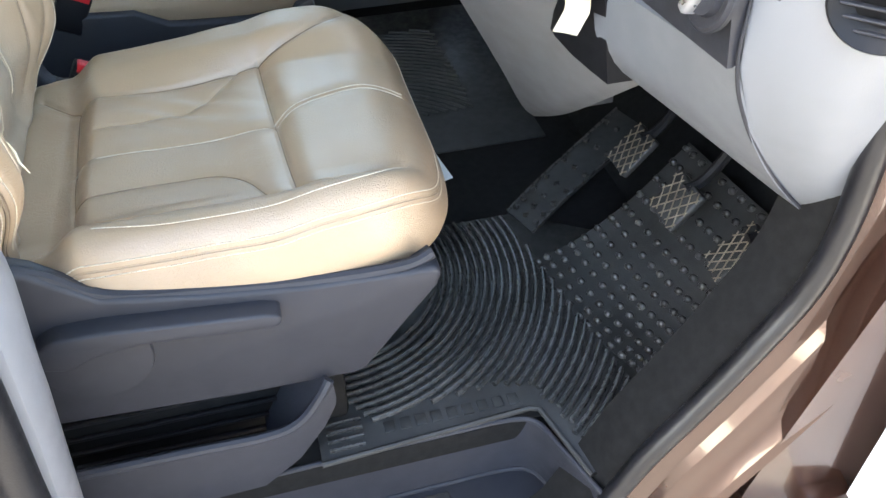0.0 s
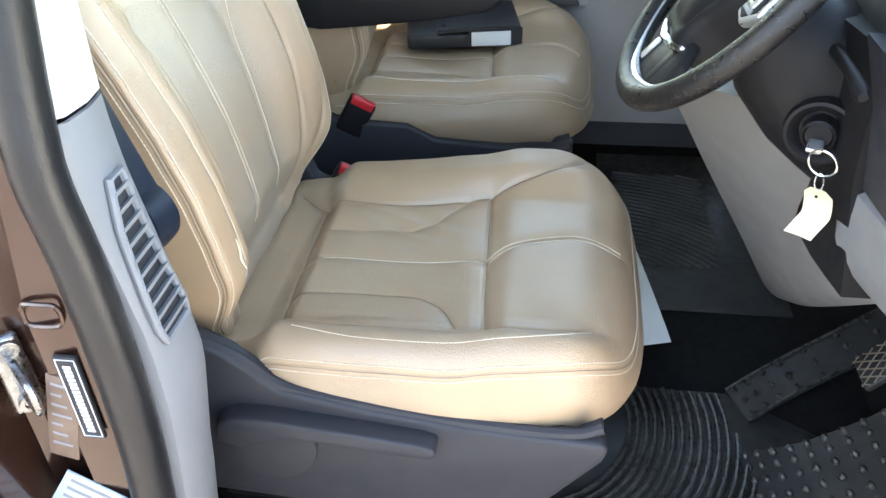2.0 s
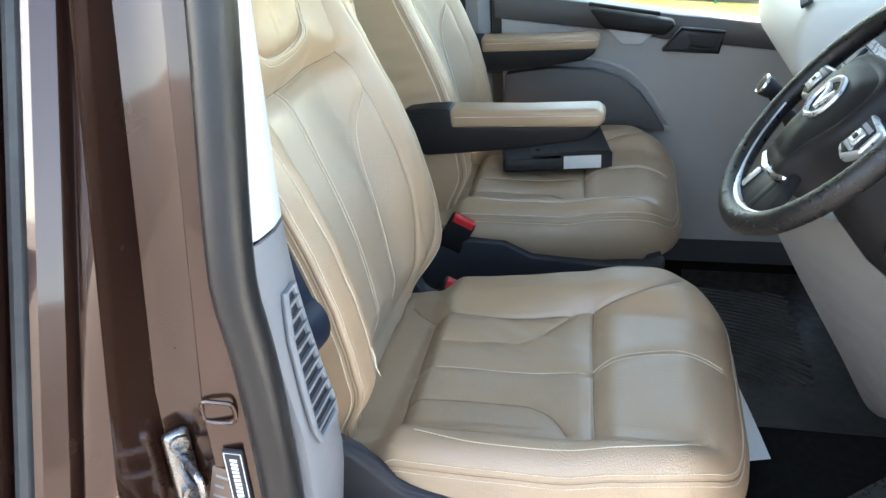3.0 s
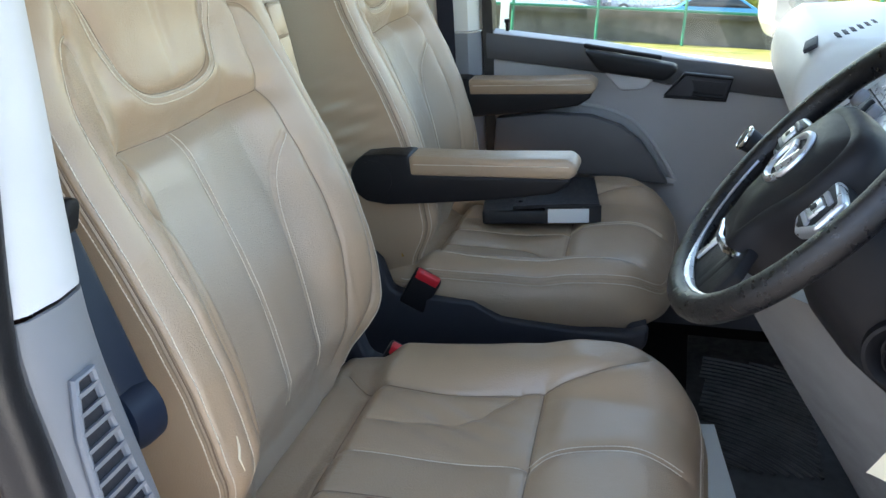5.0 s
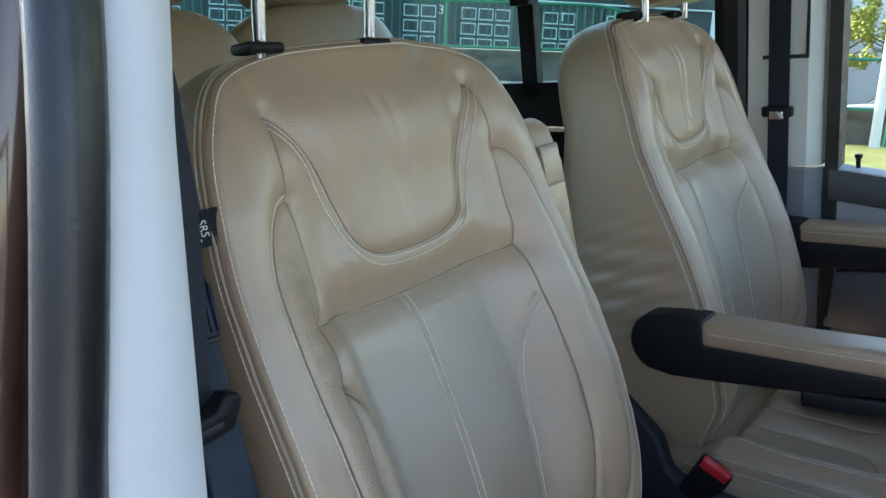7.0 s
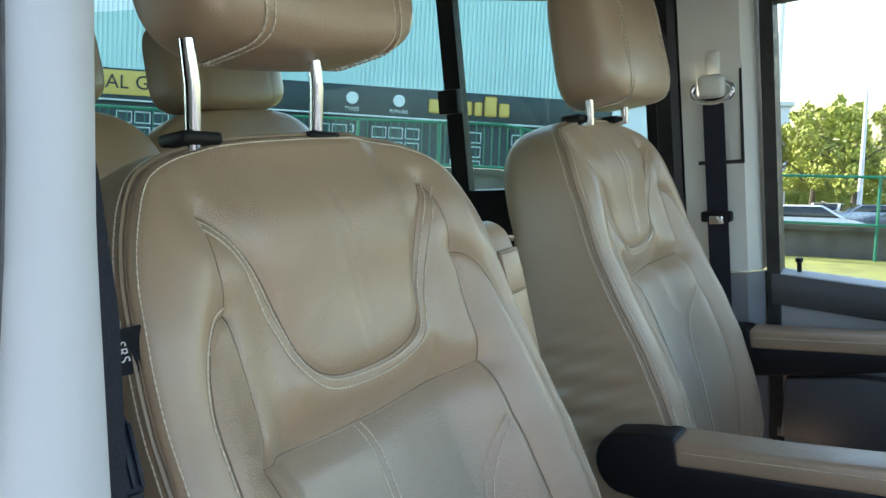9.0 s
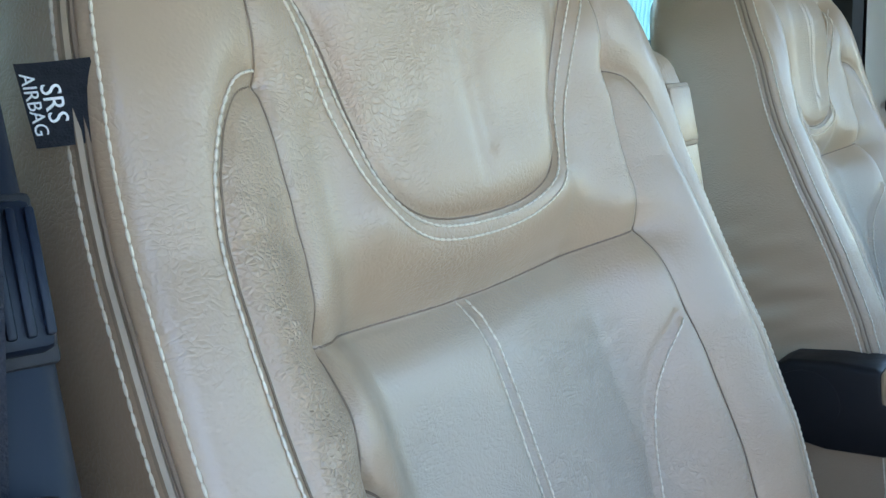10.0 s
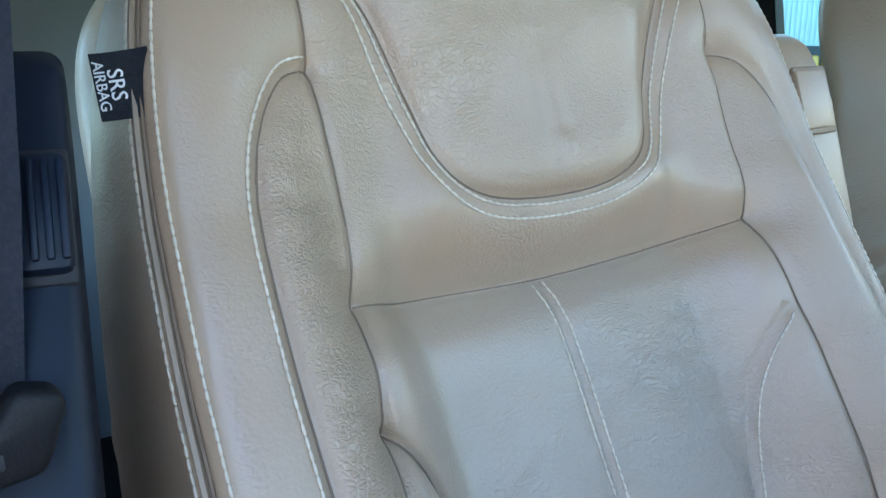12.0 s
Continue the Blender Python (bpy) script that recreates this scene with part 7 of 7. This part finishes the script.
# brand name as a plain row of rounded shapes
sx = 6.9
for w, h in ((0.74, 0.80), (0.26, 1.15), (0.44, 1.15), (0.74, 0.80), (0.48, 0.80), (0.74, 1.15), (0.64, 0.80)):
    part("sign_shape", boxm((sx, -0.10, 5.15), (sx + w, 0.02, 5.15 + h), 0.12, 3), YELLOW, bld)
    sx += w + 0.12
for x, t in ((2.55, "TYRES"), (5.2, "REPAIRS")):
    words(t, 0.30, axes((x, -0.03, 5.10), (1, 0, 0), (0, 0, 1), (0, -1, 0)), FRAMEW, bld, "lettering", 0.01)
    part("sign_mark", lathe([(0.0, 0.0), (0.34, 0.0), (0.34, 0.03), (0.20, 0.04), (0.18, 0.02), (0.0, 0.02)], 20, Matrix.Translation((x, 0.0, 5.72)) @ Matrix.Rotation(math.pi / 2, 4, "X")), FRAMEW, bld)
for x, t in ((2.6, "3"), (9.4, "1")):
    words(t, 0.7, axes((x, 0.12, 4.0), (1, 0, 0), (0, 0, 1), (0, -1, 0)), FRAMEW, bld, "lettering", 0.01)
# shutters with white-framed lights, three wide and three high
for bay, x0 in enumerate((-24.0, -20.5, -17.0, -13.5, -10.2, -6.9, -3.4, 0.4, 3.6, 8.2, 11.8)):
    sh = part("shutter_door", boxm((x0, 0.16, 0.9), (x0 + 3.0, 0.31, 4.5), 0.02), SHUTTER, bld)
    for r in range(4):
        for c in range(3 if bay % 2 == 0 else 2):
            xa, za = x0 + 0.15 + c * 0.95, 1.15 + r * 0.82
            f = part("window_frame", tube([(xa, 0.14, za), (xa + 0.78, 0.14, za), (xa + 0.78, 0.14, za + 0.58), (xa, 0.14, za + 0.58)], 0.045, 4, True), FRAMEW, sh)
part("roof", boxm((-26.2, 0.2, 13.4), (18.2, 14.2, 13.7)), FASCIA, bld)

shed = thing("white_shed", "pale low retail shed beyond the car park", "building")
shed.matrix_basis = gpose(75.0, 108.0)
part("wall", boxm((-9, 0, 0), (9, 12, 9.5), 0.05), WHITEWALL, shed)
part("roof", boxm((-9.3, -0.3, 9.5), (9.3, 12.3, 9.9), 0.05), FRAMEW, shed)

# trees
def tree(r, az, h, w, seed, label):
    rnd = random.Random(seed)
    t = thing("tree", label, "tree", (0, 0, 0), "trees")
    t.matrix_basis = gpose(r, az)
    bm = bmesh.new()
    add_tube(bm, [(0, 0, 0), (0.1, 0, h * 0.25), (0.0, 0.1, h * 0.55), (0.05, 0, h * 0.85)], [0.22, 0.17, 0.11, 0.03], 8)
    for k in range(9):
        a = rnd.uniform(0, 6.28)
        z = h * rnd.uniform(0.3, 0.65)
        l = w * rnd.uniform(0.5, 0.95)
        add_tube(bm, [(0, 0, z), (l * 0.5 * math.cos(a), l * 0.5 * math.sin(a), z + l * 0.35), (l * math.cos(a), l * math.sin(a), z + l * 0.55)], [0.09, 0.05, 0.02], 5)
    part("trunk", bm, BARK, t)
    verts, faces = [], []
    clumps = [(rnd.gauss(0, w * 0.42), rnd.gauss(0, w * 0.42), h * rnd.uniform(0.32, 0.98)) for _ in range(46)]
    for cx_, cy_, cz_ in clumps:
        s = w * rnd.uniform(0.16, 0.34) * (1.15 - 0.5 * cz_ / h)
        for _ in range(95):
            d = Vector((rnd.gauss(0, 1), rnd.gauss(0, 1), rnd.gauss(0, 0.8))).normalized() * s * rnd.uniform(0.5, 1.1)
            c = Vector((cx_, cy_, cz_)) + d
            n = (d.normalized() + Vector((rnd.uniform(-.7, .7), rnd.uniform(-.7, .7), rnd.uniform(-.7, .7)))).normalized()
            a = n.orthogonal().normalized() * rnd.uniform(0.10, 0.2)
            b = n.cross(a) * 0.7
            i = len(verts)
            verts += [c - a, c - b * 0.8, c + a, c + b * 0.8]
            faces.append((i, i + 1, i + 2, i + 3))
    tagged(part("crown", mesh_from("crown", verts, faces, False), LEAF, t), kind="stuff")


for k, (r, az, h, w) in enumerate(((62, 99.6, 8.2, 3.4), (60, 97.2, 7.8, 3.2), (64, 94.8, 8.4, 3.4), (66, 101.6, 7.0, 3.0), (63, 92.5, 7.5, 3.2), (70, 104.6, 9.0, 3.0), (68, 90.0, 7.8, 3.2))):
    tree(r, az, h, w, 40 + k, "sunlit yellow-green tree at the edge of the car park")

# hedge row behind the trees
verts, faces = [], []
rnd = random.Random(5)
for _ in range(18000):
    az, r = rnd.uniform(78, 112), rnd.uniform(84, 96)
    c = gpt(r, az, rnd.uniform(0.2, 9.0 + 2.5 * math.sin(az * 1.3) + 1.2 * math.sin(az * 4.1)))
    a = Vector((rnd.uniform(-1, 1), rnd.uniform(-.3, .3), rnd.uniform(-1, 1))) * 0.40
    b = Vector((rnd.uniform(-1, 1), rnd.uniform(-.3, .3), rnd.uniform(-1, 1))) * 0.34
    i = len(verts)
    verts += [c - a, c - b, c + a, c + b]
    faces.append((i, i + 1, i + 2, i + 3))
solid("far_trees", mesh_from("far_trees", verts, faces, False), LEAF, "belt of trees behind the car park", "trees", kind="stuff")


def parked_car(r, az, turn, paint, label):
    c = thing("car", label, "car", (0, 0, 0), "parked cars")
    c.matrix_basis = gpose(r, az, 0.0, turn)
    prof_ = [(-2.1, 0.35), (-2.15, 0.75), (-1.95, 0.92), (-1.2, 1.0), (-0.55, 1.42), (0.75, 1.45), (1.5, 1.02), (2.1, 0.9), (2.2, 0.6), (2.15, 0.32)]
    part("body", prism(prof_, "y", -0.86, 0.86, 0.08, 3), paint, c)
    part("windows", prism([(-1.05, 1.02), (-0.5, 1.38), (0.7, 1.40), (1.32, 1.03)], "y", -0.875, 0.875, 0.02), CARG, c)
    part("windscreen", prism([(-1.24, 1.0), (-0.60, 1.41), (-0.52, 1.40), (-1.1, 0.99)], "y", -0.70, 0.70, 0.005), CARG, c)
    for x in (-1.35, 1.35):
        for y in (-0.80, 0.80):
            wv = part("wheel", lathe([(0.0, -0.10), (0.28, -0.10), (0.33, -0.07), (0.33, 0.07), (0.28, 0.10), (0.0, 0.10)], 20, Matrix.Translation((x, y, 0.33)) @ Matrix.Rotation(math.pi / 2, 4, "X")), RUBBER, c)
            part("hub_cap", lathe([(0.0, -0.115), (0.19, -0.11), (0.2, -0.09), (0.2, 0.09), (0.19, 0.11), (0.0, 0.115)], 16, Matrix.Translation((x, y, 0.33)) @ Matrix.Rotation(math.pi / 2, 4, "X")), SATIN, wv)


parked_car(52, 96.4, 20, CARS, "silver hatchback parked in the car park")
parked_car(56, 98.6, 80, CARW, "white car parked in the car park")
parked_car(50, 93.0, 20, CARS, "grey saloon parked in the car park")
parked_car(31, 88.5, 5, CARB, "bright blue car parked behind the wall")
parked_car(31, 100.5, 10, CARW, "white car parked behind the wall")
